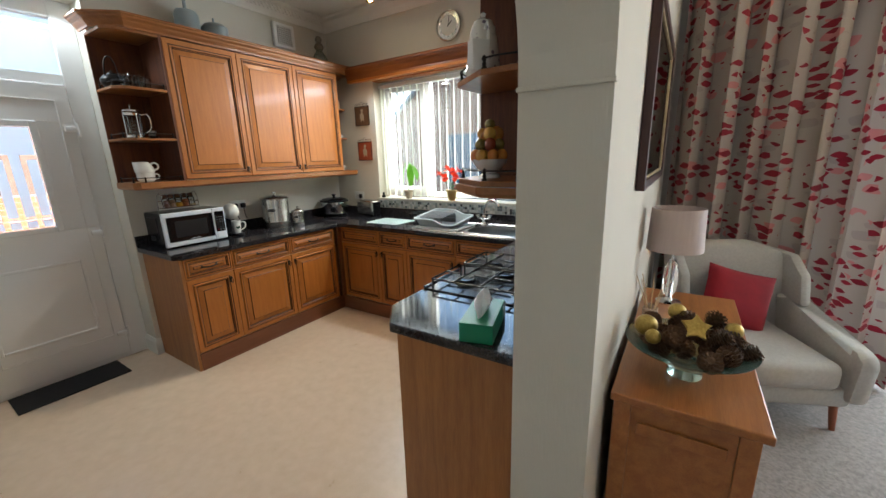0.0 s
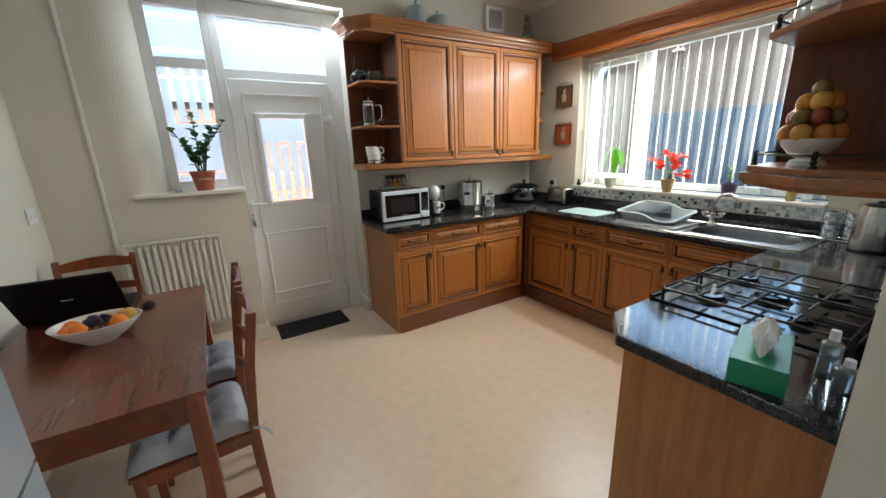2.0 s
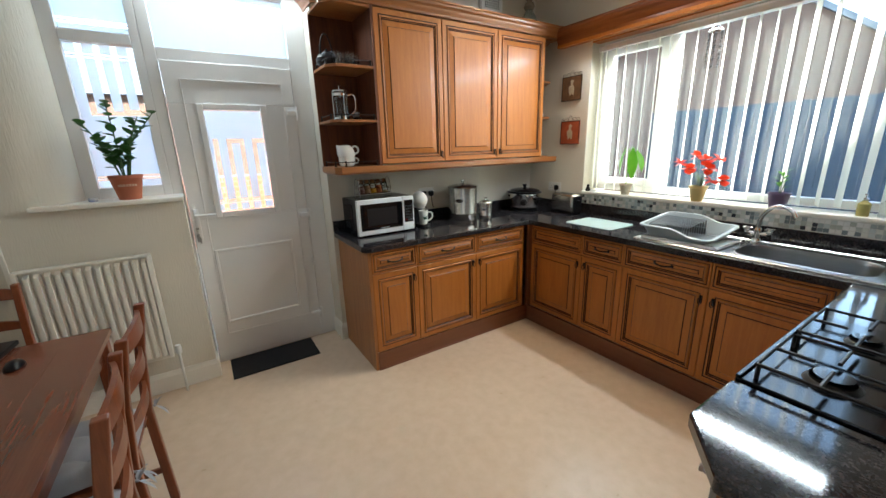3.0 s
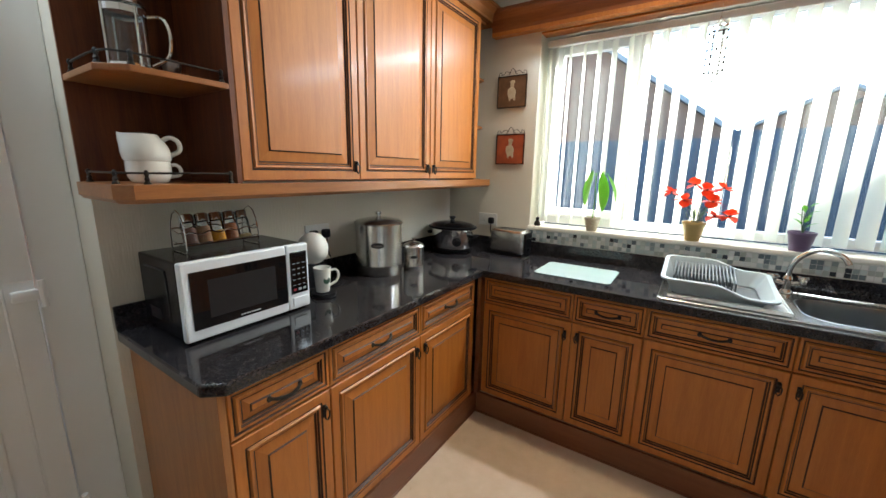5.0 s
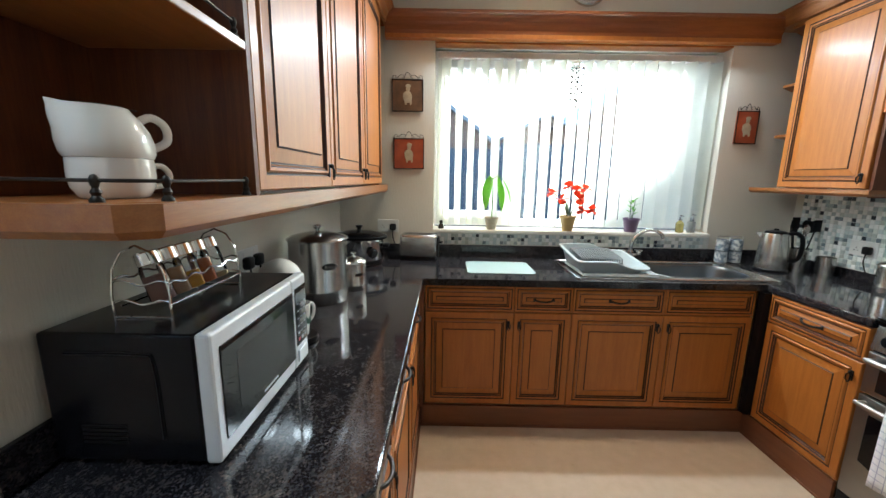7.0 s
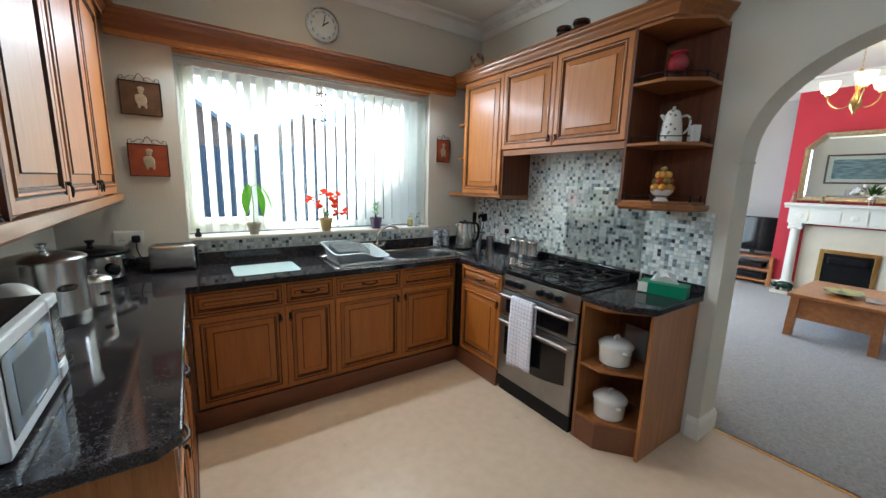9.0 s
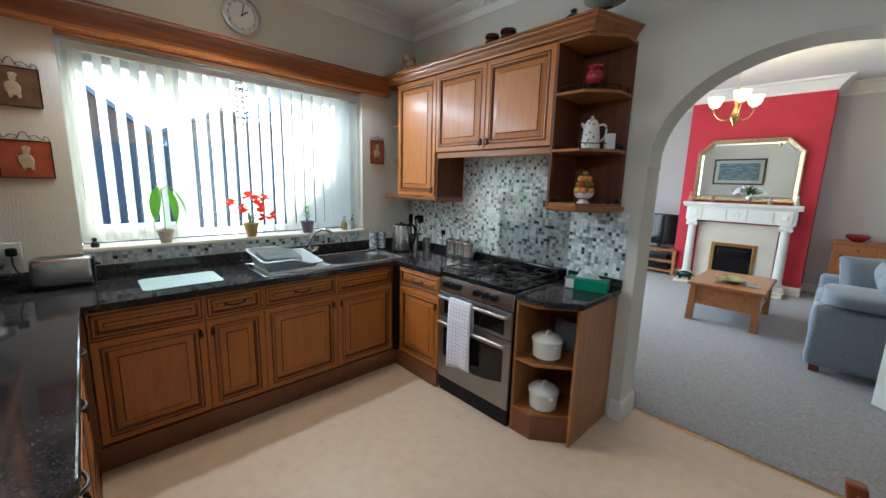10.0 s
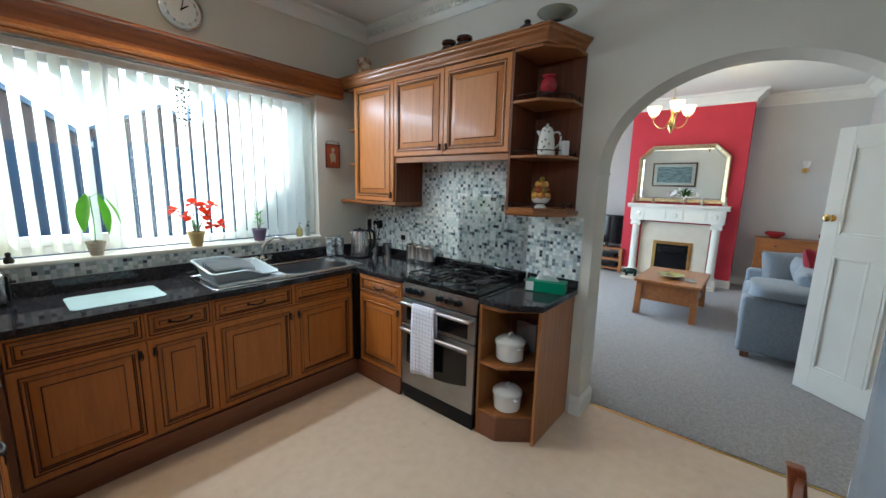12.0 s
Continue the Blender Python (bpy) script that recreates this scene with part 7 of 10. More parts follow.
def small_cup(loc, m, r=0.030, h=0.048, label="small glass coffee cup on the top shelf", group="coffee cups"):
    u = thing("cup", loc, label, "cup", group)
    b = B()
    lathe(b, [(0, 0), (r * 0.7, 0), (r * 0.8, 0.004), (r, h * 0.6), (r, h), (r * 0.93, h), (r * 0.9, h * 0.6), (r * 0.6, 0.006), (0, 0.006)], (0, 0, 0), 20)
    part("bowl", b, m, u, smooth=True)
    b = B()
    tube(b, [(r * 0.9, 0, h * 0.85), (r * 1.6, 0, h * 0.8), (r * 1.6, 0, h * 0.4), (r * 0.9, 0, h * 0.3)], 0.003, 6)
    part("cup_handle", b, m, u, smooth=True)


small_cup((0.20, -1.89, S2 + 0.0005), M["black"], 0.028, 0.020, "black saucer stack beside the cafetiere", "")
small_cup((0.19, -1.895, S2 + 0.022), M["steel_dark"], 0.026, 0.035, "dark metal espresso cup on a black saucer", "")
for x, y in ((0.22, -2.005), (0.17, -1.945), (0.24, -1.925), (0.18, -1.875)):
    small_cup((x, y, S3 + 0.0005), M["glass"], 0.036, 0.085, "small clear glass coffee cup on the top shelf")


def black_kettle():
    u = thing("stovetop_kettle", (0.145, -2.045, S3 + 0.0005), "small black iron kettle with a hoop handle", "kettle", rz=-60)
    u.scale = (1.25, 1.25, 1.35)
    b = B()
    lathe(b, [(0, 0), (0.036, 0), (0.056, 0.022), (0.056, 0.040), (0.036, 0.062), (0.020, 0.066), (0, 0.066)], (0, 0, 0), 28)
    tube(b, [(-0.048, 0, 0.036), (-0.068, 0, 0.046), (-0.082, 0, 0.070)], 0.009, 8, taper=0.6)
    part("body", b, M["iron"], u, smooth=True)
    b = B()
    tube(b, [(0.044 * math.cos(math.pi * i / 10), 0, 0.055 + 0.095 * math.sin(math.pi * i / 10)) for i in range(11)], 0.0035, 6)
    part("hoop_handle", b, M["iron"], u, smooth=True)
    b = B()
    lathe(b, [(0.022, 0.066), (0.018, 0.072), (0.004, 0.075), (0.007, 0.084), (0, 0.086)], (0, 0, 0), 18)
    part("lid", b, M["iron"], u, smooth=True)


black_kettle()
# narrow corner shelves
for (x, y), items in (((0.17, -0.07), ((S1, "cream"), (1.746, "white"), (2.046, "picture"))), ((2.96, -0.085), ((S1, "jar"), (1.746, "pot"), (2.046, "figure")))):
    for z, k in items:
        b = B()
        zz = z + 0.0005
        if k == "cream":
            small_cup((x, y, zz), M["white"], 0.036, 0.060, "white china cup on the corner shelf", "")
            b.free()
            continue
        if k == "white":
            lathe(b, [(0, 0), (0.022, 0), (0.038, 0.020), (0.036, 0.036), (0.016, 0.046), (0.006, 0.052), (0, 0.056)], (0, 0, 0), 20)
            lb, mm = "small white lidded pot on the corner shelf", M["white"]
        elif k == "picture":
            box(b, -0.004, -0.036, 0, 0.004, 0.036, 0.105, 0.002)
            lb, mm = "small cream upright picture card on the corner shelf", mat("card_cream", (0.55, 0.45, 0.32), 0.7, color2=(0.40, 0.25, 0.15), scale=25)
        elif k == "jar":
            lathe(b, [(0, 0), (0.026, 0), (0.026, 0.075), (0.014, 0.085), (0.014, 0.105), (0, 0.106)], (0, 0, 0), 20)
            lb, mm = "white ceramic bottle on the corner shelf", M["white"]
        elif k == "pot":
            lathe(b, [(0, 0), (0.026, 0), (0.028, 0.05), (0.020, 0.060), (0, 0.062)], (0, 0, 0), 20)
            lb, mm = "small white storage pot on the corner shelf", M["white"]
        else:
            lathe(b, [(0, 0), (0.030, 0), (0.026, 0.03), (0.012, 0.07), (0.018, 0.085), (0.014, 0.10), (0.022, 0.115), (0.010, 0.15), (0, 0.155)], (0, 0, 0), 20)
            lb, mm = "pastel green ceramic vase on the corner shelf", mat("vase_pastel", (0.36, 0.50, 0.42), 0.2, color2=(0.62, 0.40, 0.36), scale=25, contrast=2)
        solid("shelf_ornament", b, mm, lb, "ornament", loc=(x, y, zz), smooth=True)

# ---- on top of the wall cabinets ----
TZ = UT + 0.0785


def lathed(name, loc, prof, m, label, cat, seg=28, sq=1.0):
    b = B()
    lathe(b, prof, (0, 0, 0), seg, squash=sq)
    return solid(name, b, m, label, cat, loc=loc, smooth=True)


lathed("lidded_jar", (0.150, -1.50, TZ), [(0, 0), (0.080, 0), (0.084, 0.01), (0.084, 0.16), (0.070, 0.185), (0.020, 0.20), (0.012, 0.205), (0.012, 0.275), (0.006, 0.285), (0, 0.286)], M["grey_glaze"], "pale grey-green lidded jar with a tall knob on the cabinet", "jar")
lathed("lidded_dish", (0.155, -1.30, TZ), [(0, 0), (0.10, 0), (0.115, 0.03), (0.115, 0.11), (0.09, 0.135), (0.02, 0.15), (0.008, 0.155), (0.010, 0.185), (0, 0.188)], M["grey_glaze"], "pale grey-green lidded dish on the wall cabinet", "dish", sq=0.8)


def demijohn():
    u = thing("glass_flask", (0.17, -0.25, TZ), "squat glass flask topped by a small figure ornament", "ornament")
    b = B()
    lathe(b, [(0, 0), (0.085, 0), (0.098, 0.01), (0.100, 0.03), (0.060, 0.105), (0.030, 0.150), (0.028, 0.160), (0, 0.160)], (0, 0, 0), 32)
    part("flask", b, mat("glass_greenish", (0.62, 0.70, 0.62), 0.08, trans=0.75, scale=4), u, smooth=True)
    b = B()
    lathe(b, [(0, 0.1605), (0.036, 0.1605), (0.048, 0.185), (0.036, 0.215), (0.020, 0.225), (0.030, 0.240), (0.034, 0.262), (0.022, 0.285), (0, 0.292)], (0, 0, 0), 20)
    part("figure_top", b, mat("figure_stone", (0.30, 0.26, 0.20), 0.7, color2=(0.18, 0.15, 0.11), scale=30), u, smooth=True)


demijohn()


def air_vent():
    u = thing("wall_vent", (0, -0.55, 2.710), "cream louvred wall vent above the cabinets", "vent")
    b = B()
    box(b, 0.001, -0.115, -0.110, 0.040, 0.115, 0.110, 0.008)
    part("housing", b, M["upvc"], u)
    b = B()
    box(b, 0.0395, -0.080, -0.080, 0.042, 0.080, 0.080)
    part("grille_back", b, M["black"], u)
    for k in range(9):
        b = B()
        z = -0.072 + k * 0.018
        box(b, 0.042, -0.080, z - 0.003, 0.047, 0.080, z + 0.003)
        part("vent_slat", b, M["upvc"], u)
    for k in range(8):
        b = B()
        y = -0.070 + k * 0.020
        box(b, 0.0425, y - 0.002, -0.080, 0.0485, y + 0.002, 0.080)
        part("vent_bar", b, M["upvc"], u)


air_vent()
lathed("biscuit_jar", (2.93, -0.20, TZ), [(0, 0), (0.062, 0), (0.066, 0.01), (0.066, 0.145), (0.060, 0.155), (0.064, 0.165), (0.055, 0.185), (0.012, 0.192), (0.012, 0.206), (0, 0.210)], mat("jar_cream_print", (0.58, 0.48, 0.34), 0.4, color2=(0.20, 0.09, 0.05), scale=18, contrast=2), "cream printed storage jar on the cabinet", "jar")
for y, r in ((-1.185, 0.056), (-1.325, 0.060)):
    lathed("brown_pot", (2.905, y, TZ), [(0, 0), (r * 0.8, 0), (r, 0.03), (r * 0.95, 0.065), (r * 0.75, 0.085), (r * 0.95, 0.098), (r * 0.9, 0.115), (r * 0.4, 0.12), (0, 0.12)], M["brown_glaze"], "glossy dark brown stoneware pot on the cabinet", "pot")["group"] = "brown stoneware pots"


def kitchen_scales():
    u = thing("kitchen_scales", (2.93, -1.885, TZ), "old black iron kitchen scales with a shallow pan", "kitchen scales", rz=90)
    u.scale = (0.95, 1.0, 0.9)
    b = B()
    box(b, -0.15, -0.035, 0.0, 0.15, 0.035, 0.030, 0.008)
    prism(b, [(-0.03, 0.03), (0.03, 0.03), (0.012, 0.09), (-0.012, 0.09)], -0.02, 0.02, 0.004, axis="y")
    tube(b, [(-0.14, 0, 0.075), (0, 0, 0.092), (0.14, 0, 0.075)], 0.008, 8)
    part("base", b, M["iron"], u)
    b = B()
    lathe(b, [(0, 0.090), (0.06, 0.095), (0.115, 0.125), (0.120, 0.128), (0.112, 0.128), (0.06, 0.101), (0, 0.097)], (-0.10, 0, 0), 32)
    part("pan", b, mat("enamel_pan", (0.45, 0.45, 0.36), 0.25, color2=(0.34, 0.34, 0.26), scale=8), u, smooth=True)
    b = B()
    lathe(b, [(0, 0.0305), (0.046, 0.0305), (0.048, 0.085), (0.030, 0.100), (0.016, 0.110), (0.022, 0.124), (0.018, 0.132), (0, 0.134)], (0.100, 0, 0), 8)
    part("weight", b, M["iron"], u, smooth=True)


kitchen_scales()


# ---- ceiling spotlights ----
def spotlights():
    u = thing("ceiling_spotlights", (1.30, -0.42, CEIL), "brass bar of three small lit halogen spotlights", "ceiling light", rz=15)
    b = B()
    lathe(b, [(0, 0), (0.05, 0), (0.045, -0.02), (0, -0.025)], (0, 0, 0), 20)
    tube(b, [(0, 0, -0.02), (0, 0, -0.10)], 0.006, 8)
    tube(b, [(-0.24, 0, -0.10), (0.24, 0, -0.10)], 0.007, 8)
    part("bar", b, M["brass"], u, smooth=True)
    glow = mat("halogen_glow", (1.0, 0.78, 0.45), 0.4, scale=3, emit=8.0)
    for x in (-0.20, 0.0, 0.20):
        b = B()
        lathe(b, [(0.012, 0.0), (0.020, -0.015), (0.032, -0.060), (0.034, -0.062), (0.028, -0.050), (0, -0.04)], (x, 0, -0.115), 18)
        tube(b, [(x, 0, -0.10), (x, 0, -0.118)], 0.005, 6)
        s = part("spot_shade", b, M["brass"], u, smooth=True)
        b = B()
        ball(b, (x, 0, -0.160), 0.018, 10)
        part("bulb", b, glow, s, smooth=True)
    for x in (-0.20, 0.0, 0.20):
        d = bpy.data.lights.new("halogen", "SPOT")
        d.energy, d.spot_size, d.spot_blend, d.color, d.shadow_soft_size = 3.5, radians(140), 0.9, (1.0, 0.80, 0.56), 0.03
        ob = new("halogen_lamp", d)
        c, s_ = math.cos(radians(15)), math.sin(radians(15))
        ob.matrix_world = look((1.30 + x * c, -0.42 + x * s_, CEIL - 0.19), (1.35 + x * 2.5, -1.4, 0))


spotlights()


# ---- dining corner ----
bm = B()
box(bm, -0.17, -2.905, 0.001, 0.125, -2.315, 0.010, 0.003)
solid("door_mat", bm, M["mat_fibre"], "black ribbed fibre mat lying inside the back door", "door mat")


def radiator():
    u = thing("radiator", (0, -3.485, 0.26), "white ribbed panel radiator below the side window", "radiator")
    w, h = 0.285, 0.68
    b = B()
    n = 13
    pts = []
    for i in range(n):
        y = -w + 0.02 + (2 * w - 0.04) * i / n
        s = (2 * w - 0.04) / n
        pts += [(0.072, y), (0.072, y + s * 0.28), (0.098, y + s * 0.42), (0.098, y + s * 0.86)]
    pts.append((0.072, w - 0.02))
    vs = [(b.verts.new((x, y, 0.035)), b.verts.new((x, y, h - 0.035)), b.verts.new((0.074, y, 0.018)), b.verts.new((0.074, y, h - 0.018))) for x, y in pts]
    for a, c in zip(vs, vs[1:]):
        b.faces.new((a[0], c[0], c[1], a[1]))
        b.faces.new((a[0], c[0], c[2], a[2]))
        b.faces.new((a[1], c[1], c[3], a[3]))
    part("panel_front", b, M["gloss_white"], u)
    b = B()
    box(b, 0.055, -w, 0.0, 0.074, w, h, 0.004)
    part("panel_back", b, M["gloss_white"], u)
    b = B()
    box(b, 0.045, -w - 0.004, 0.01, 0.100, -w + 0.018, h, 0.003)
    box(b, 0.045, w - 0.018, 0.01, 0.100, w + 0.004, h, 0.003)
    box(b, 0.045, -w, h - 0.006, 0.100, w, h + 0.006, 0.003)
    part("casing", b, M["gloss_white"], u)
    b = B()
    box(b, 0.0, -0.2, 0.1, 0.055, -0.18, 0.5)
    box(b, 0.0, 0.18, 0.1, 0.055, 0.20, 0.5)
    part("bracket", b, M["gloss_white"], u)
    for s in (-1, 1):
        b = B()
        y = s * (w + 0.03)
        tube(b, [(0.075, s * w, 0.035), (0.075, y, 0.035), (0.075, y, -0.259)], 0.0075, 8)
        lathe(b, [(0, 0), (0.016, 0), (0.018, 0.02), (0.016, 0.055), (0, 0.06)], (0.075, y, 0.02), 14)
        part("valve", b, M["white_plastic"] if s > 0 else M["chrome"], u, smooth=True)


radiator()
bm = B()
box(bm, 0.0, -3.815, 1.0, 0.012, -3.797, CEIL - 0.13, 0.003)
box(bm, 0.0, -3.815, 0.14, 0.012, -3.797, 1.0)
solid("cable_trunking", bm, M["gloss_white"], "thin white upright trunking on the plain wall", "trunking")


def side_plant():
    def shoots(u, h):
        rnd = random.Random(21)
        stems = []
        for k in range(7):
            a = k * 0.9
            x, y = 0.05 * math.cos(a), 0.05 * math.sin(a)
            hh = [0.30, 0.24, 0.27, 0.19, 0.12, 0.22, 0.15][k]
            tip = (x * 1.7 * (0.6 + rnd.random()), y * 2.2 * (0.6 + rnd.random()) , h + hh)
            mid = (x * 0.8, y * 0.9, h + hh * 0.5)
            b = B()
            tube(b, [(x * 0.25, y * 0.25, h * 0.8), mid, tip], 0.0042, 6, taper=0.5)
            part("stem", b, M["leaf"], u, smooth=True)
            stems.append((Vector((x * 0.25, y * 0.25, h)), Vector(mid), Vector(tip)))
        for s0, s1, s2 in stems:
            for i in range(15):
                t_ = 0.22 + 0.053 * i
                p = s0.lerp(s1, min(1, t_ * 2)) if t_ < 0.5 else s1.lerp(s2, (t_ - 0.5) * 2)
                a = rnd.uniform(0, 6.28)
                d = Vector((math.cos(a), math.sin(a), rnd.uniform(0.1, 0.9))).normalized() * rnd.uniform(0.034, 0.052)
                b = B()
                leaf(b, p, p + d, rnd.uniform(0.034, 0.046), 0.004, n=4)
                part("leaf", b, M["leaf_mid"], u, smooth=True)
    u = pot((-0.045, -3.235, SILLZ + 0.022), 0.040, 0.058, 0.105, M["terracotta"], "bushy jade plant in a terracotta pot on the side sill", shoots)
    u.scale = (1.32, 1.32, 1.32)
    for k in range(7):
        a = radians(-28 + k * 11)
        b = B()
        box(b, 0.0505, -0.0035, 0.058, 0.0535, 0.0035, 0.069)
        for v in b.verts:
            v.co = Matrix.Rotation(a, 4, "Z") @ v.co
        part("pot_mark", b, mat("pot_mark_pale", (0.55, 0.38, 0.28), 0.8), u)


M["leaf_mid"] = thin_leaf_mat("leaf_mid_green", (0.050, 0.13, 0.022), (0.025, 0.070, 0.012))
side_plant()
bm = B()
box(bm, -0.02, -0.018, 0, 0.02, 0.018, 0.022, 0.003)
solid("key_fob", bm, mat("fob_blue", (0.08, 0.14, 0.30), 0.4, color2=(0.5, 0.5, 0.5), scale=60), "small blue and silver trinket on the side sill", "trinket", loc=(-0.03, -3.40, SILLZ + 0.0225), rz=20)

TX0, TX1, TY0, TY1, TH = 0.66, 1.90, -4.06, -3.335, 0.75


def table():
    u = thing("dining_table", ((TX0 + TX1) / 2, (TY0 + TY1) / 2, 0), "reddish-brown stained pine dining table against the wall", "table")
    w, d = (TX1 - TX0) / 2, (TY1 - TY0) / 2
    n = 5
    for i in range(n):
        b = B()
        y0 = -d + 2 * d * i / n
        box(b, -w, y0, TH - 0.024, w, y0 + 2 * d / n - 0.0002, TH, 0.0007)
        part("plank", b, M["table_wood"], u)
    for s in (-1, 1):
        b = B()
        box(b, -w + 0.06, s * (d - 0.045) - 0.010, TH - 0.125, w - 0.06, s * (d - 0.045) + 0.010, TH - 0.0245)
        part("apron", b, M["table_wood"], u)
        b = B()
        box(b, s * (w - 0.045) - 0.010, -d + 0.06, TH - 0.125, s * (w - 0.045) + 0.010, d - 0.06, TH - 0.0245)
        part("apron", b, M["table_wood"], u)
    for sx in (-1, 1):
        for sy in (-1, 1):
            b = B()
            box(b, sx * (w - 0.04) - 0.027, sy * (d - 0.04) - 0.027, 0, sx * (w - 0.04) + 0.027, sy * (d - 0.04) + 0.027, TH - 0.0245, 0.003)
            part("leg", b, M["chair_wood"], u)


table()


def chair(loc, rz, label, ties=True):
    """A ladder-back chair; it faces -y before its turn."""
    u = thing("dining_chair", loc, label, "chair", "chairs round the dining table", rz)
    u.scale = (1, 1, 1.05)
    w = 0.175
    for s in (-1, 1):
        b = B()
        t = bmesh.new()
        prof = [(0.02, 0.0), (0.005, 0.45), (0.03, 0.70), (0.065, 0.90)]
        rows = []
        for y, z in prof:
            rows.append([t.verts.new((s * w + dx, y + dy, z)) for dx, dy in ((-0.014, -0.017), (0.014, -0.017), (0.014, 0.017), (-0.014, 0.017))])
        for a, c in zip(rows, rows[1:]):
            for k in range(4):
                t.faces.new((a[k], a[(k + 1) % 4], c[(k + 1) % 4], c[k]))
        t.faces.new(rows[0])
        t.faces.new(rows[-1])
        bmesh.ops.bevel(t, geom=[e for e in t.edges], offset=0.004, segments=2, profile=0.5, affect="EDGES")
        merge(b, t)
        # the splayed rear leg foot
        part("back_post", b, M["chair_wood"], u)
        b = B()
        box(b, s * w - 0.015, -0.375, 0, s * w + 0.015, -0.342, 0.425, 0.004)
        part("leg", b, M["chair_wood"], u)
        b = B()
        box(b, s * w - 0.010, -0.342, 0.385, s * w + 0.010, -0.012, 0.425, 0.002)
        part("side_rail", b, M["chair_wood"], u)
        b = B()
        box(b, s * w - 0.008, -0.342, 0.150, s * w + 0.008, -0.000, 0.175, 0.003)
        part("side_rail", b, M["chair_wood"], u)
    b = B()
    box(b, -w + 0.014, -0.368, 0.385, w - 0.014, -0.350, 0.425, 0.002)
    part("front_rail", b, M["chair_wood"], u)
    b = B()
    box(b, -w + 0.009, -0.20, 0.152, w - 0.009, -0.182, 0.172, 0.003)
    part("stretcher", b, M["chair_wood"], u)
    b = B()
    box(b, -w - 0.018, -0.385, 0.4255, w + 0.018, 0.0, 0.438, 0.003)
    part("seat", b, M["chair_wood"], u)
    for z, yy, hh in ((0.56, 0.018, 0.045), (0.70, 0.034, 0.050), (0.835, 0.054, 0.065)):
        b = B()
        n = 12
        for i in range(n):
            u0, u1 = i / n, (i + 1) / n
            def P(q):
                x = (q * 2 - 1) * (w - 0.013)
                return x, yy + 0.022 * (1 - (2 * q - 1) ** 2), z + hh * (0.72 + 0.28 * math.sin(math.pi * q))
            x0, y0, t0 = P(u0)
            x1, y1, t1 = P(u1)
            v = [b.verts.new(c) for c in ((x0, y0 - 0.007, z), (x1, y1 - 0.007, z), (x1, y1 - 0.007, t1), (x0, y0 - 0.007, t0), (x0, y0 + 0.007, z), (x1, y1 + 0.007, z), (x1, y1 + 0.007, t1), (x0, y0 + 0.007, t0))]
            for f in ((0, 1, 2, 3), (4, 5, 6, 7), (3, 2, 6, 7), (0, 1, 5, 4)):
                b.faces.new([v[k] for k in f])
        bmesh.ops.remove_doubles(b, verts=list(b.verts), dist=0.0002)
        part("back_slat", b, M["chair_wood"], u, smooth=True)
    if not ties:
        return u
    # the tufted seat pad is a thing of its own
    c = thing("seat_cushion", (0, 0, 0), "puffy grey tufted seat pad tied to the chair", "cushion", "seat pads")
    c.matrix_world = Matrix.Translation(loc) @ Matrix.Rotation(radians(rz), 4, "Z") @ Matrix.Translation((0, 0, 0.439 * 1.05 + 0.0005))
    n = 28
    b = B()
    top, bot = [], []
    for j in range(n + 1):
        rt, rb = [], []
        for i in range(n + 1):
            a, q = i / n * 2 - 1, j / n * 2 - 1
            edge = min(1, (1 - abs(a)) * 5) ** 0.5 * min(1, (1 - abs(q)) * 5) ** 0.5
            tuft = 0
            for tx in (-0.36, 0.36):
                for ty in (-0.36, 0.36):
                    tuft += math.exp(-((a - tx) ** 2 + (q - ty) ** 2) / 0.020)
            crease = 0.20 * (math.exp(-((abs(a) - 0.36) ** 2) / 0.006) + math.exp(-((abs(q) - 0.36) ** 2) / 0.006))
            wob = noise.noise(Vector((a * 3 + loc[0] * 7, q * 3, 1))) * 0.006
            z = 0.010 + 0.052 * edge * (1 - 0.62 * min(1, tuft)) * (1 - crease) + wob * edge
            pinch = 1 - 0.04 * math.sin(math.pi * abs(q)) * abs(a)
            x, y = a * 0.190 * pinch, -0.195 + q * 0.195
            rt.append(b.verts.new((x, y, z)))
            rb.append(b.verts.new((x, y, 0.001 + (0.009 if edge < 0.01 else 0.0))))
        top.append(rt)
        bot.append(rb)
    for j in range(n):
        for i in range(n):
            b.faces.new((top[j][i], top[j][i + 1], top[j + 1][i + 1], top[j + 1][i]))
            b.faces.new((bot[j][i], bot[j][i + 1], bot[j + 1][i + 1], bot[j + 1][i]))
    bmesh.ops.remove_doubles(b, verts=list(b.verts), dist=0.0015)
    part("pad", b, M["cushion"], c, smooth=True)
    for tx in (-0.36, 0.36):
        for ty in (-0.36, 0.36):
            b = B()
            ball(b, (tx * 0.19, -0.195 + ty * 0.195, 0.030), 0.007, 8, (1, 1, 0.6))
            part("button", b, M["cushion"], c, smooth=True)
    for s in (-1, 1):
        b = B()
        x0, y0 = s * 0.180, 0.008
        tube(b, [(x0 - s * 0.01, -0.01, 0.015), (x0 + s * 0.022, 0.010, 0.02), (x0 + s * 0.018, 0.030, 0.012)], 0.005, 6)
        for e in ((0.035, 0.045, 0.040), (0.045, 0.020, 0.030), (0.040, 0.055, -0.040), (0.012, 0.060, -0.045)):
            leaf(b, (x0 + s * 0.018, 0.030, 0.012), (x0 + s * e[0], e[1] + 0.01, e[2]), 0.016, 0.006, n=4)
        part("tie", b, M["cushion"], c, smooth=True)
    return u


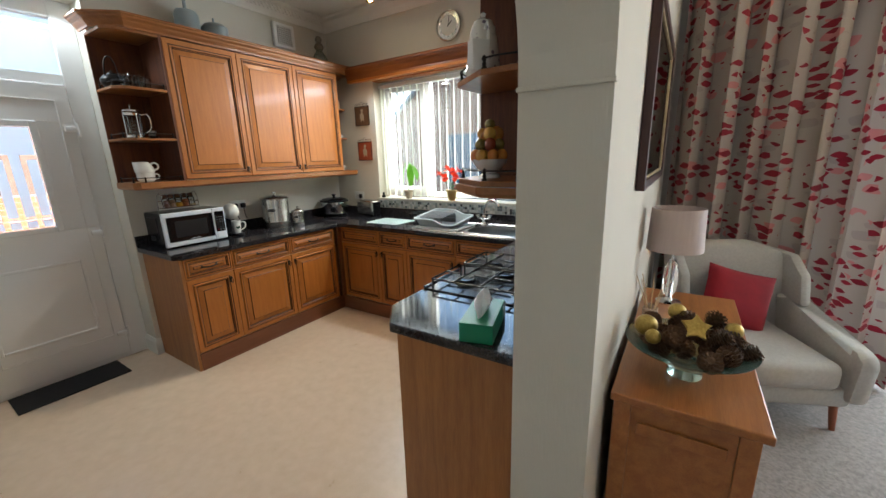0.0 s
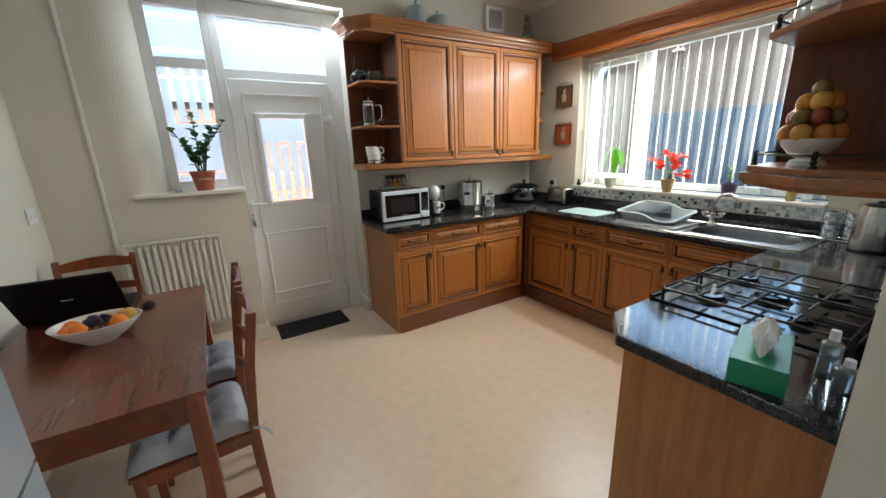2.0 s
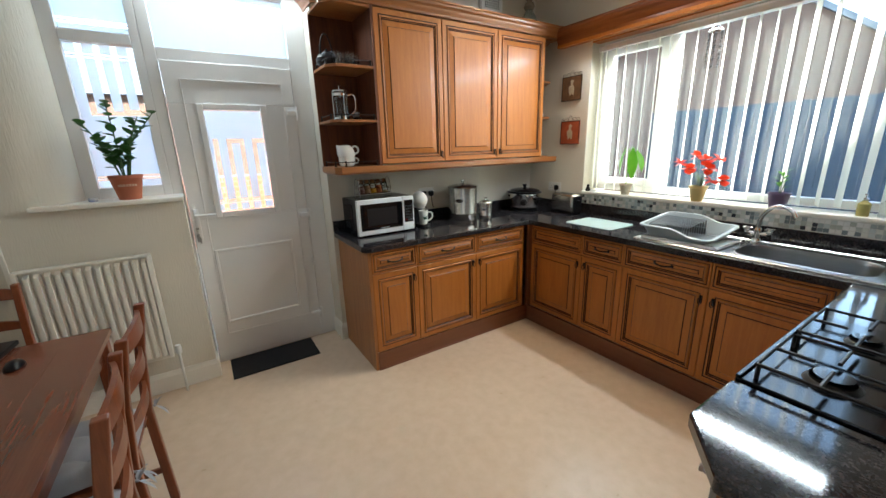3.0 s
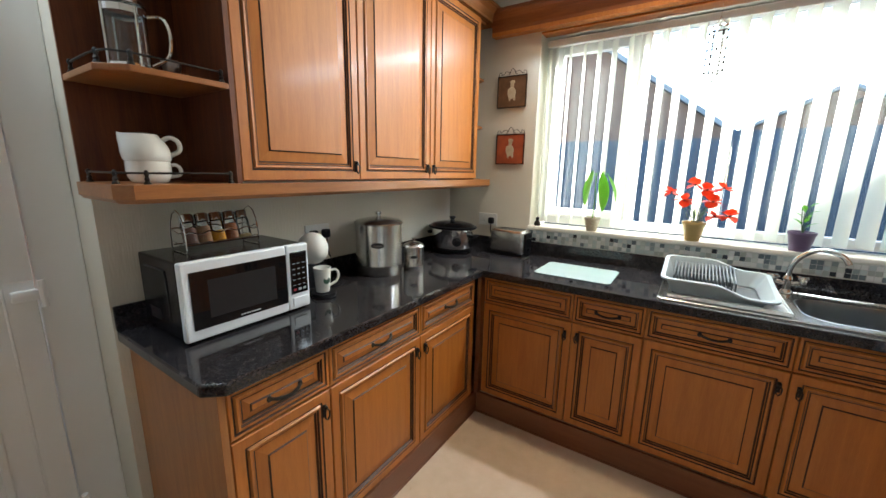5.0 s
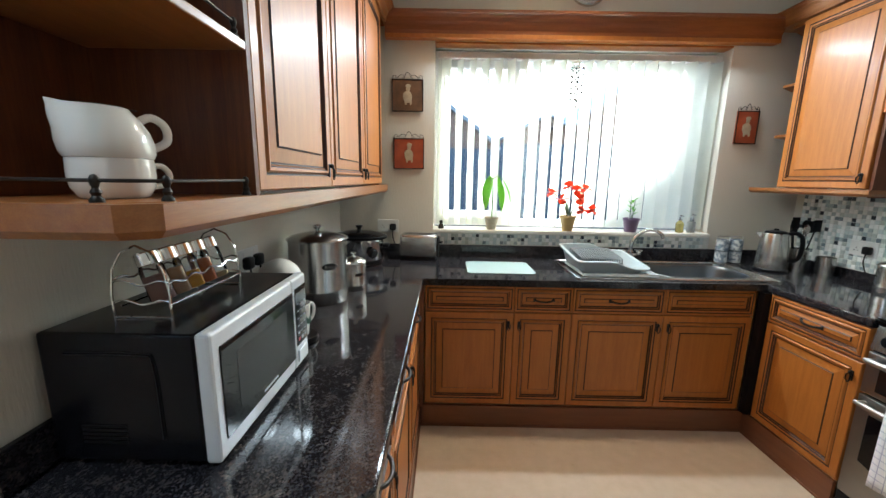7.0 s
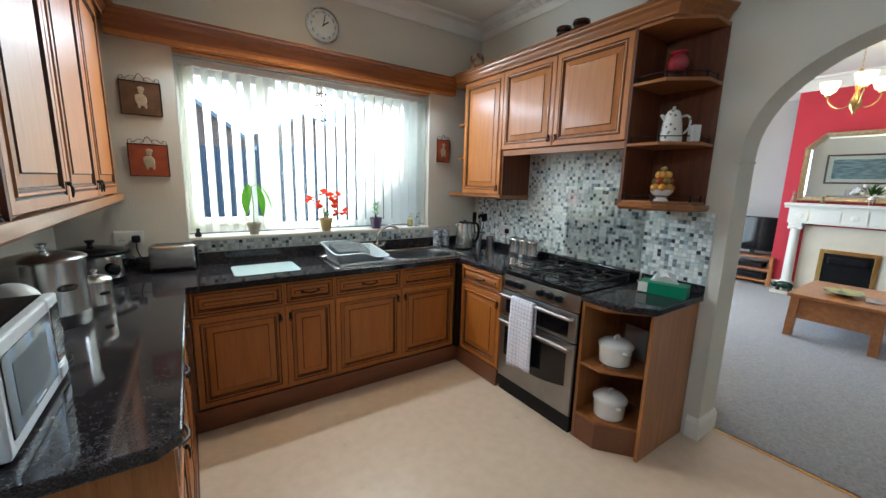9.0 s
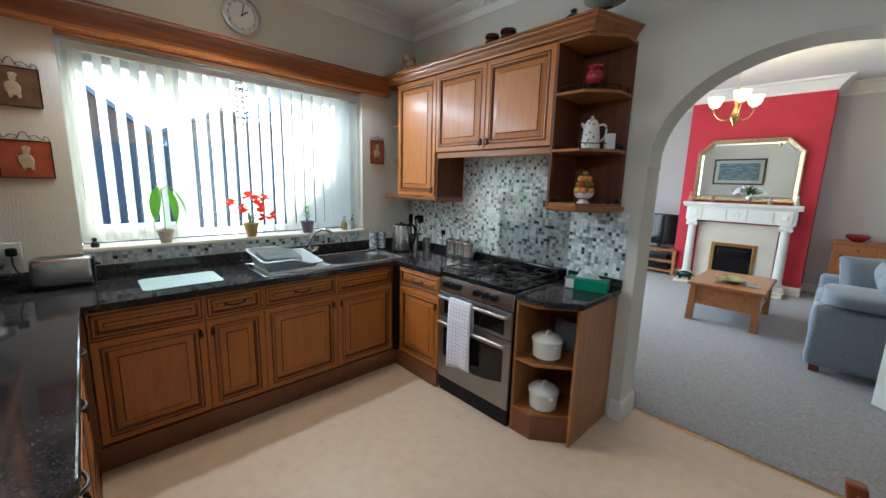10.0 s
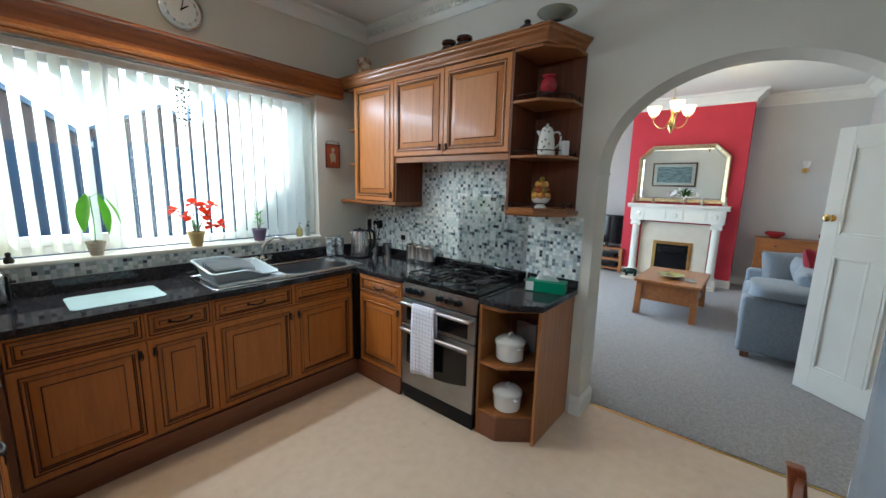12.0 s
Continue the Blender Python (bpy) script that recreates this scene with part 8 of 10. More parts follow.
chair((1.62, -3.235, 0), 3, "stained pine ladder-back chair with grey pad, tucked under the table end")
chair((1.175, -3.235, 0), -2, "stained pine ladder-back chair with grey pad, tucked in beside another")
chair((0.40, -3.86, 0), 90, "stained pine ladder-back chair standing at the far end of the table")


def laptop():
    u = thing("laptop", (0.865, -3.855, TH + 0.0005), "open black laptop seen from behind its lid", "laptop", rz=-4)
    u.scale = (1.08, 1.08, 1.12)
    b = B()
    box(b, -0.24, -0.185, 0, 0.0, 0.185, 0.018, 0.004)
    part("base", b, M["black"], u)
    b = B()
    t = bmesh.new()
    box(t, -0.006, -0.185, 0.0, 0.006, 0.185, 0.245, 0.003)
    rot = Matrix.Translation((0.004, 0, 0.014)) @ Matrix.Rotation(radians(32), 4, "Y")
    merge(b, t, rot)
    part("lid", b, M["black"], u)
    for k in range(4):
        b = B()
        t = bmesh.new()
        box(t, 0.0061, -0.022 + k * 0.011, 0.118, 0.0068, -0.014 + k * 0.011, 0.126)
        merge(b, t, rot)
        part("maker_mark", b, M["silver"], u)
    v = solid("mouse", B(), M["black"], "small black computer mouse beside the laptop", "mouse", loc=(0.875, -3.585, TH + 0.0005))
    b = bmesh.new()
    ball(b, (0, 0, 0.0), 0.03, 14, (1.6, 1.0, 0.9))
    for q in b.verts:
        q.co.z = max(q.co.z, 0.0)
    b.to_mesh(v.data)
    b.free()
    v.data.shade_smooth()


laptop()


def fruit_bowl():
    u = thing("fruit_bowl", (1.225, -3.715, TH + 0.0005), "oval white bowl filled with oranges, apples and dark grapes", "bowl", rz=90)
    b = B()
    lathe(b, [(0, 0), (0.055, 0), (0.060, 0.006), (0.110, 0.040), (0.150, 0.082), (0.156, 0.094), (0.150, 0.094), (0.105, 0.048), (0.050, 0.012), (0, 0.010)], (0, 0, 0), 40, squash=0.76)
    part("bowl", b, M["white"], u, smooth=True)
    rnd = random.Random(6)
    for x, y, z, k in ((-0.085, 0.02, 0.075, "o"), (-0.055, -0.045, 0.075, "o"), (0.075, -0.025, 0.078, "o"), (-0.09, -0.03, 0.07, "o"), (0.10, 0.018, 0.088, "a"), (-0.02, 0.05, 0.070, "a"), (0.03, 0.05, 0.070, "o")):
        f = thing("orange" if k == "o" else "apple", (0, 0, 0), "ripe orange in the white bowl" if k == "o" else "yellow-red apple in the white bowl", "fruit")
        f.matrix_world = u.matrix_world @ Matrix.Translation((x, y * 0.8, z - 0.033))
        b = B()
        if k == "o":
            ball(b, (0, 0, 0.033), 0.033, 18, (1, 1, 0.95))
        else:
            lathe(b, [(0, 0.004), (0.014, 0.0), (0.028, 0.015), (0.034, 0.038), (0.026, 0.058), (0.010, 0.062), (0, 0.054)], (0, 0, 0), 18)
        part("skin", b, M["orange"] if k == "o" else M["apple"], f, smooth=True)
        b = B()
        tube(b, [(0, 0, 0.054 if k != "o" else 0.063), (0.001, 0, 0.072 if k != "o" else 0.066)], 0.0015, 5)
        part("stalk", b, M["soil"], f)
    g = thing("grapes", (0, 0, 0), "heap of dark grapes in the white bowl", "fruit")
    g.matrix_world = u.matrix_world @ Matrix.Translation((0.0, 0.0, 0.055))
    for k in range(60):
        a, r = rnd.uniform(0, 6.28), rnd.uniform(0, 1) ** 0.6
        b = B()
        ball(b, (0.075 * r * math.cos(a), 0.045 * r * math.sin(a), 0.045 * (1 - r * r) + rnd.uniform(0, 0.012)), 0.0115, 8)
        part("grape", b, M["grape"], g, smooth=True)


fruit_bowl()


def fridge():
    x0, x1, y0, y1, H, split = 2.510, 3.105, -4.10, -3.503, 1.96, 1.06
    u = thing("fridge_freezer", ((x0 + x1) / 2, (y0 + y1) / 2, 0), "tall silver fridge freezer standing beside the arch", "fridge freezer")
    cx, cy = (x0 + x1) / 2, (y0 + y1) / 2
    hx, hy = (x1 - x0) / 2, (y1 - y0) / 2
    b = B()
    box(b, -hx, -hy, 0.02, hx, hy - 0.055, H, 0.006)
    part("body", b, mat("fridge_side_grey", (0.30, 0.32, 0.34), 0.35, scale=4), u)
    for z0, z1, hz0, hz1 in ((0.06, split - 0.004, 0.58, 0.96), (split + 0.004, H, 1.12, 1.50)):
        b = B()
        pts = [(-hx, hy - 0.052)] + [(-hx + 2 * hx * i / 16, hy - 0.012 + 0.012 * math.sin(math.pi * i / 16)) for i in range(17)] + [(hx, hy - 0.052)]
        prism(b, pts, z0, z1)
        d = part("door", b, M["fridge"], u)
        if z1 < 1.2:
            b = B()
            xh = -hx + 0.03
            tube(b, [(xh, hy - 0.01, hz0), (xh, hy + 0.018, hz0 + 0.02), (xh, hy + 0.024, (hz0 + hz1) / 2), (xh, hy + 0.018, hz1 - 0.02), (xh, hy - 0.01, hz1)], 0.0065, 10)
            part("door_handle", b, M["silver"], d, "curved silver bar handle", smooth=True)
    rnd = random.Random(9)
    for k in range(7):
        b = B()
        box(b, -0.005, -0.002, -0.008, 0.005, 0.002, 0.008, 0.001)
        bmesh.ops.transform(b, matrix=Matrix.Rotation(rnd.uniform(-0.3, 0.3), 4, "Y"), verts=b.verts)
        solid("fridge_magnet", b, M["chrome"], "small silver letter magnet on the fridge door", "magnet", "letter magnets", loc=(2.802 - 0.0118 * k, y1 + 0.0015, 1.667 - 0.002 * k))
    b = B()
    lathe(b, [(0, 0), (0.011, 0.002), (0.013, 0.014), (0.007, 0.028), (0.010, 0.040), (0, 0.050)], (0, 0, -0.025), 14, squash=0.45)
    solid("fridge_magnet", b, mat("magnet_wood", (0.09, 0.045, 0.022), 0.6, scale=30), "dark brown novelty magnet on the fridge door", "magnet", loc=(2.632, y1 + 0.004, 1.676), smooth=True)


fridge()


# ---- living room things ----
def sideboard(loc, w, d, h, rz, label, doors=2):
    """w along x, its front at -y."""
    u = thing("sideboard", loc, label, "sideboard", rz=rz)
    b = B()
    box(b, -w / 2, -d, h - 0.028, w / 2, 0, h, 0.005)
    part("top", b, M["oak_x"], u)
    b = B()
    box(b, -w / 2 + 0.025, -d + 0.03, 0.10, w / 2 - 0.025, -0.008, h - 0.0285)
    part("carcass", b, M["oak_x"], u)
    for sx in (-1, 1):
        for y in (-d + 0.045, -0.035):
            b = B()
            x = sx * (w / 2 - 0.042)
            box(b, x - 0.025, y - 0.025, 0, x + 0.025, y + 0.025, h - 0.0285, 0.003)
            part("leg", b, M["oak_x"], u)
        b = B()
        x = sx * (w / 2 - 0.022)
        box(b, min(x, x + sx * 0.008), -d + 0.09, 0.16, max(x, x + sx * 0.008), -0.08, 0.21, 0.002)
        part("side_rail", b, M["oak_x"], u)
        b = B()
        box(b, min(x, x + sx * 0.008), -d + 0.09, h - 0.13, max(x, x + sx * 0.008), -0.08, h - 0.09, 0.002)
        part("side_rail", b, M["oak_x"], u)
    n = doors
    for k in range(n):
        x0 = -w / 2 + 0.07 + (w - 0.14) * k / n
        x1 = x0 + (w - 0.14) / n
        b = B()
        box(b, x0 + 0.003, -d + 0.012, h - 0.19, x1 - 0.003, -d + 0.03, h - 0.045, 0.003)
        dr = part("drawer_front", b, M["oak_x"], u)
        b = B()
        lathe(b, [(0, 0), (0.010, 0), (0.014, 0.012), (0.010, 0.022), (0, 0.024)], ((x0 + x1) / 2, -d + 0.012, h - 0.117), 12, m=Matrix.Rotation(math.pi / 2, 4, "X"))
        part("knob", b, M["iron"], dr, smooth=True)
        b = B()
        box(b, x0 + 0.003, -d + 0.012, 0.12, x1 - 0.003, -d + 0.03, h - 0.20, 0.003)
        do = part("door", b, M["oak_x"], u)
        b = B()
        lathe(b, [(0, 0), (0.010, 0), (0.014, 0.012), (0.010, 0.022), (0, 0.024)], (x1 - 0.04 if k % 2 == 0 else x0 + 0.04, -d + 0.012, h * 0.5), 12, m=Matrix.Rotation(math.pi / 2, 4, "X"))
        part("knob", b, M["iron"], do, smooth=True)
    return u


SBH = 0.78
sideboard((LW + 0.022, -1.465, 0.006), 1.11, 0.40, SBH - 0.006, 90, "honey oak sideboard against the textured wall", 2)


def table_lamp():
    u = thing("table_lamp", (3.50, -1.10, SBH + 0.0005), "glass-based table lamp with a mushroom drum shade", "lamp")
    b = B()
    lathe(b, [(0, 0), (0.055, 0), (0.055, 0.008), (0.020, 0.014), (0.014, 0.03), (0, 0.03)], (0, 0, 0), 28)
    tube(b, [(0, 0, 0.02), (0, 0, 0.30)], 0.006, 10)
    part("base", b, M["chrome"], u, smooth=True)
    b = B()
    lathe(b, [(0.012, 0.03), (0.028, 0.06), (0.034, 0.12), (0.028, 0.18), (0.012, 0.22), (0.010, 0.22), (0.010, 0.03)], (0, 0, 0), 24)
    part("glass_body", b, M["glass"], u, smooth=True)
    b = B()
    lathe(b, [(0.120, 0.27), (0.112, 0.47), (0.109, 0.47), (0.117, 0.27)], (0, 0, 0), 40)
    part("shade", b, M["shade"], u, smooth=True)


table_lamp()


def reed_diffuser():
    u = thing("reed_diffuser", (3.44, -1.38, SBH + 0.0005), "square glass reed diffuser on the sideboard", "diffuser")
    b = B()
    box(b, -0.03, -0.03, 0, 0.03, 0.03, 0.06, 0.006)
    lathe(b, [(0.014, 0.06), (0.014, 0.078), (0.011, 0.078), (0.011, 0.06)], (0, 0, 0), 16)
    part("jar", b, mat("diffuser_glass", (0.75, 0.60, 0.45), 0.1, trans=0.6, scale=4), u)
    rnd = random.Random(12)
    for k in range(8):
        b = B()
        a = k * 0.8
        tube(b, [(0, 0, 0.01), (0.065 * math.cos(a), 0.065 * math.sin(a), 0.20)], 0.002, 5)
        part("reed", b, mat("reed_pale", (0.55, 0.42, 0.26), 0.8, scale=20), u)


reed_diffuser()


def pinecone_bowl():
    u = thing("glass_bowl", (3.575, -1.79, SBH + 0.0005), "wide green-tinged glass bowl heaped with pine cones", "bowl")
    b = B()
    lathe(b, [(0, 0), (0.050, 0), (0.052, 0.004), (0.050, 0.040), (0.040, 0.046), (0.10, 0.075), (0.185, 0.112), (0.188, 0.117), (0.180, 0.117), (0.095, 0.083), (0.03, 0.055), (0, 0.052)], (0, 0, 0), 44)
    part("dish", b, mat("glass_sea_green", (0.62, 0.86, 0.78), 0.05, trans=0.9, scale=3), u, smooth=True)
    rnd = random.Random(31)
    cone_m = mat("pine_cone", (0.13, 0.062, 0.026), 0.7, color2=(0.05, 0.022, 0.010), scale=60)
    gold_m = mat("gold_glitter", (0.50, 0.36, 0.10), 0.35, 0.7, color2=(0.30, 0.20, 0.05), scale=120)

    def cone_mesh():
        b = B()
        ball(b, (0, 0, 0.032), 0.020, 10, (1, 1, 1.5))
        for lv in range(9):
            z = 0.004 + lv * 0.0066
            r = 0.030 * math.sin(math.pi * (lv + 1.3) / 11) ** 0.7
            for k in range(9):
                a = 2 * math.pi * (k + 0.5 * (lv % 2)) / 9
                c, s = math.cos(a), math.sin(a)
                p0 = Vector((c * r * 0.45, s * r * 0.45, z))
                p1 = Vector((c * r * 1.12, s * r * 1.12, z + 0.006))
                sd = Vector((-s, c, 0)) * r * 0.30
                v = [b.verts.new(q) for q in (p0 - sd * 0.6, p0 + sd * 0.6, p1 + sd, p1 - sd, p1 + Vector((0, 0, 0.003)))]
                for f in ((0, 1, 2, 3), (3, 2, 4), (0, 3, 4), (1, 2, 4)):
                    b.faces.new([v[i] for i in f])
        me = bpy.data.meshes.new("cone")
        b.to_mesh(me)
        b.free()
        me.materials.append(cone_m)
        return me
    cm = cone_mesh()
    spots = [(0.0, 0.0, 0.125), (0.07, 0.0, 0.115), (-0.07, 0.02, 0.112), (0.02, 0.075, 0.112), (-0.02, -0.075, 0.112), (0.105, 0.055, 0.118), (-0.11, -0.05, 0.112), (0.09, -0.07, 0.115),
             (-0.06, 0.09, 0.112), (0.04, 0.02, 0.150), (-0.03, 0.03, 0.148), (0.0, -0.05, 0.148), (0.13, -0.01, 0.122), (-0.13, 0.03, 0.120), (0.03, 0.125, 0.122), (0.05, -0.125, 0.122), (0.07, 0.06, 0.152), (-0.075, -0.02, 0.150), (0.085, -0.02, 0.155), (-0.02, 0.085, 0.152), (0.00, 0.01, 0.182), (0.05, -0.055, 0.178),
             (-0.05, -0.055, 0.172), (0.045, 0.045, 0.185), (0.12, -0.08, 0.135), (-0.10, 0.075, 0.140), (0.115, 0.085, 0.138)]
    for x, y, z in spots:
        o = new("pine_cone", cm)
        tagged(o, "open brown pine cone in the glass bowl", "pine cone", "pine cones")
        o.matrix_world = pose(3.575 + x, -1.79 + y, SBH + z - 0.025, rnd.uniform(-70, 70), rnd.uniform(-70, 70), rnd.uniform(0, 360))
    for x, y, z, r in ((-0.125, -0.03, 0.162, 0.036), (-0.04, 0.12, 0.172, 0.030), (-0.10, -0.09, 0.152, 0.024), (0.115, 0.02, 0.175, 0.026)):
        b = B()
        ball(b, (0, 0, 0), r, 18)
        solid("gold_bauble", b, gold_m, "textured gold bauble among the pine cones", "ornament", "gold baubles", loc=(3.575 + x, -1.79 + y, SBH + z), smooth=True)
    b = B()
    pts = [((0.045 if k % 2 == 0 else 0.020) * math.cos(k * math.pi / 5), (0.045 if k % 2 == 0 else 0.020) * math.sin(k * math.pi / 5)) for k in range(10)]
    prism(b, pts, 0, 0.012, 0.004)
    st = solid("gold_star", b, gold_m, "small gold star ornament on the pine cones", "ornament")
    st.matrix_world = pose(3.585, -1.875, SBH + 0.205, 48, -10, 20)


pinecone_bowl()


def framed_picture():
    u = thing("framed_picture", (LW + 0.002, -1.12, 1.375), "large framed harbour print in a dark and gilt frame", "picture")
    hw, h = 0.54, 0.66
    def rectp(name, x0, x1, i0, i1, m, lab=""):
        b = B()
        for q in ((-hw + i0, i0, -hw + i1, h - i0), (hw - i1, i0, hw - i0, h - i0), (-hw + i1, i0, hw - i1, i1), (-hw + i1, h - i1, hw - i1, h - i0)):
            box(b, x0, q[0], q[1], x1, q[2], q[3], 0.002)
        part(name, b, m, u, lab)
    rectp("frame", 0, 0.030, 0.0, 0.035, mat("frame_dark_red", (0.045, 0.014, 0.012), 0.35, scale=8), "dark mahogany frame")
    rectp("gilt_slip", 0, 0.022, 0.035, 0.045, M["gold"], "gilt slip")
    rectp("mount", 0, 0.012, 0.045, 0.115, M["plaster"], "cream mount")
    b = B()
    box(b, 0.0, -hw + 0.115, 0.115, 0.010, hw - 0.115, h - 0.115)
    part("print", b, mat("print_harbour", (0.42, 0.50, 0.50), 0.6, color2=(0.10, 0.17, 0.20), scale=9, detail=9, contrast=1.4, stretch=(1, 0.6, 2.5)), u)
    b = B()
    box(b, 0.014, -hw + 0.046, 0.046, 0.016, hw - 0.046, h - 0.046)
    part("glazing", b, M["pane"], u)


framed_picture()


def curtain_cloth():
    """Pale cloth printed with red, coral and taupe leaves."""
    m, nt, p = nodes_of("curtain_leaf_print")
    N, L = nt.nodes, nt.links
    p.inputs["Roughness"].default_value = 0.85
    uv = N.new("ShaderNodeUVMap")
    base = N.new("ShaderNodeRGB")
    base.outputs[0].default_value = (0.40, 0.345, 0.30, 1)
    last = base.outputs[0]
    for k, (ang, scale, sx, sy, thr, col, off) in enumerate((
            (28, 7.5, 0.55, 1.5, 0.42, (0.34, 0.29, 0.26), 3.1), (-30, 7.0, 0.6, 1.5, 0.38, (0.50, 0.20, 0.19), 7.7), (8, 9.0, 0.62, 1.9, 0.42, (0.22, 0.010, 0.024), 1.3), (-12, 9.0, 0.62, 1.9, 0.40, (0.26, 0.012, 0.028), 5.2))):
        mp = N.new("ShaderNodeMapping")
        mp.inputs["Rotation"].default_value[2] = radians(ang)
        mp.inputs["Location"].default_value = (off, off * 0.7, 0)
        mp.inputs["Scale"].default_value = (scale * sx, scale * sy, 1)
        L.new(uv.outputs[0], mp.inputs[0])
        v = N.new("ShaderNodeTexVoronoi")
        v.inputs["Scale"].default_value = 1.0
        v.inputs["Randomness"].default_value = 0.55
        v.distance = "MINKOWSKI"
        v.inputs["Exponent"].default_value = 1.35
        L.new(mp.outputs[0], v.inputs["Vector"])
        lt = N.new("ShaderNodeMath")
        lt.operation = "LESS_THAN"
        lt.inputs[1].default_value = thr
        L.new(v.outputs["Distance"], lt.inputs[0])
        # leaves come in bands up the cloth
        nz = N.new("ShaderNodeTexNoise")
        nz.inputs["Scale"].default_value, nz.inputs["Detail"].default_value = 2.6, 1.0
        mp2 = N.new("ShaderNodeMapping")
        mp2.inputs["Location"].default_value = (off * 3, off, 0)
        mp2.inputs["Scale"].default_value = (1.3, 0.9, 1)
        L.new(uv.outputs[0], mp2.inputs[0])
        L.new(mp2.outputs[0], nz.inputs["Vector"])
        gt = N.new("ShaderNodeMath")
        gt.operation = "GREATER_THAN"
        gt.inputs[1].default_value = 0.48
        L.new(nz.outputs["Fac"], gt.inputs[0])
        mu = N.new("ShaderNodeMath")
        mu.operation = "MULTIPLY"
        L.new(lt.outputs[0], mu.inputs[0])
        L.new(gt.outputs[0], mu.inputs[1])
        mix = N.new("ShaderNodeMix")
        mix.data_type = "RGBA"
        mix.inputs["B"].default_value = (*col, 1)
        L.new(mu.outputs[0], mix.inputs["Factor"])
        L.new(last, mix.inputs["A"])
        last = mix.outputs["Result"]
    L.new(last, p.inputs["Base Color"])
    t, mx = N.new("ShaderNodeBsdfTranslucent"), N.new("ShaderNodeMixShader")
    L.new(last, t.inputs[0])
    mx.inputs[0].default_value = 0.08
    L.new(p.outputs[0], mx.inputs[1])
    L.new(t.outputs[0], mx.inputs[2])
    L.new(mx.outputs[0], N["Material Output"].inputs[0])
    return m


def curtain():
    u = thing("curtain", (3.40, 0.10, 0.03), "long heavy curtain printed with red, coral and taupe leaves", "curtain")
    b = B()
    uvl = b.loops.layers.uv.new("UVMap")
    width, H, folds = 1.28, 2.72, 8
    n, rows = folds * 14, 10
    g = []
    for j in range(rows + 1):
        z = H * j / rows
        row, s = [], 0.0
        prev = None
        for i in range(n + 1):
            q = i / n
            amp = 0.115 * (1.0 - 0.25 * j / rows) * (0.8 + 0.2 * math.sin(i * 0.09))
            ph = 2 * math.pi * folds * q
            x = width * q + 0.012 * math.sin(ph * 2 + j * 0.1) + 0.05 * (1 - j / rows) * q
            y = amp * math.sin(ph + 0.5 * math.sin(3.1 * q * 6)) + 0.012 * math.sin(ph * 0.37 + j * 0.25)
            co = Vector((x, y, z))
            if prev is not None:
                s += (Vector((x, y)) - prev).length
            prev = Vector((x, y))
            row.append((b.verts.new(co), s, z))
        g.append(row)
    for j in range(rows):
        for i in range(n):
            q = (g[j][i], g[j][i + 1], g[j + 1][i + 1], g[j + 1][i])
            f = b.faces.new([v[0] for v in q])
            for lp, v in zip(f.loops, q):
                lp[uvl].uv = (v[1], v[2])
    part("cloth", b, curtain_cloth(), u, smooth=True)
    b = B()
    tube(b, [(-0.02, 0, 2.74), (4.2, 0, 2.74)], 0.014, 10)
    ball(b, (-0.0, 0, 2.74), 0.03, 12)
    part("pole", b, M["brass"], u, smooth=True)


curtain()
bm = B()
for q in ((LWX0, LWZ0, LWX0 + 0.06, LWZ1), (LWX1 - 0.06, LWZ0, LWX1, LWZ1), (LWX0 + 0.06, LWZ1 - 0.06, LWX1 - 0.06, LWZ1), (LWX0 + 0.06, LWZ0, LWX1 - 0.06, LWZ0 + 0.06), (5.8, LWZ0 + 0.06, 5.86, LWZ1 - 0.06)):
    box(bm, q[0], LN + 0.10, q[1], q[2], LN + 0.16, q[3], 0.003)
wl = solid("window_living", bm, M["upvc"], "white framed patio window behind the curtain", "window", kind="structure")
bm = B()
box(bm, LWX0 + 0.06, LN + 0.128, LWZ0 + 0.06, LWX1 - 0.06, LN + 0.132, LWZ1 - 0.06)
part("pane", bm, M["pane"], wl).visible_shadow = False


def cushion(loc, size, rot, m, label, name="cushion"):
    u = thing(name, loc, label, "cushion")
    u.matrix_world = pose(*loc, *rot)
    b = B()
    n = 16
    w, h, t = size
    for s in (-1, 1):
        g = []
        for j in range(n + 1):
            row = []
            for i in range(n + 1):
                a, q = i / n * 2 - 1, j / n * 2 - 1
                e = max(0, (1 - a ** 4)) ** 0.5 * max(0, (1 - q ** 4)) ** 0.5
                pin = 1 - 0.07 * (1 - abs(a) ** 2) * abs(q) ** 3
                pin2 = 1 - 0.07 * (1 - abs(q) ** 2) * abs(a) ** 3
                row.append(b.verts.new((a * w / 2 * pin2, s * t / 2 * e, q * h / 2 * pin + h / 2)))
            g.append(row)
        for j in range(n):
            for i in range(n):
                b.faces.new((g[j][i], g[j][i + 1], g[j + 1][i + 1], g[j + 1][i]))
    bmesh.ops.remove_doubles(b, verts=list(b.verts), dist=0.001)
    part("cover", b, m, u, smooth=True)
    return u


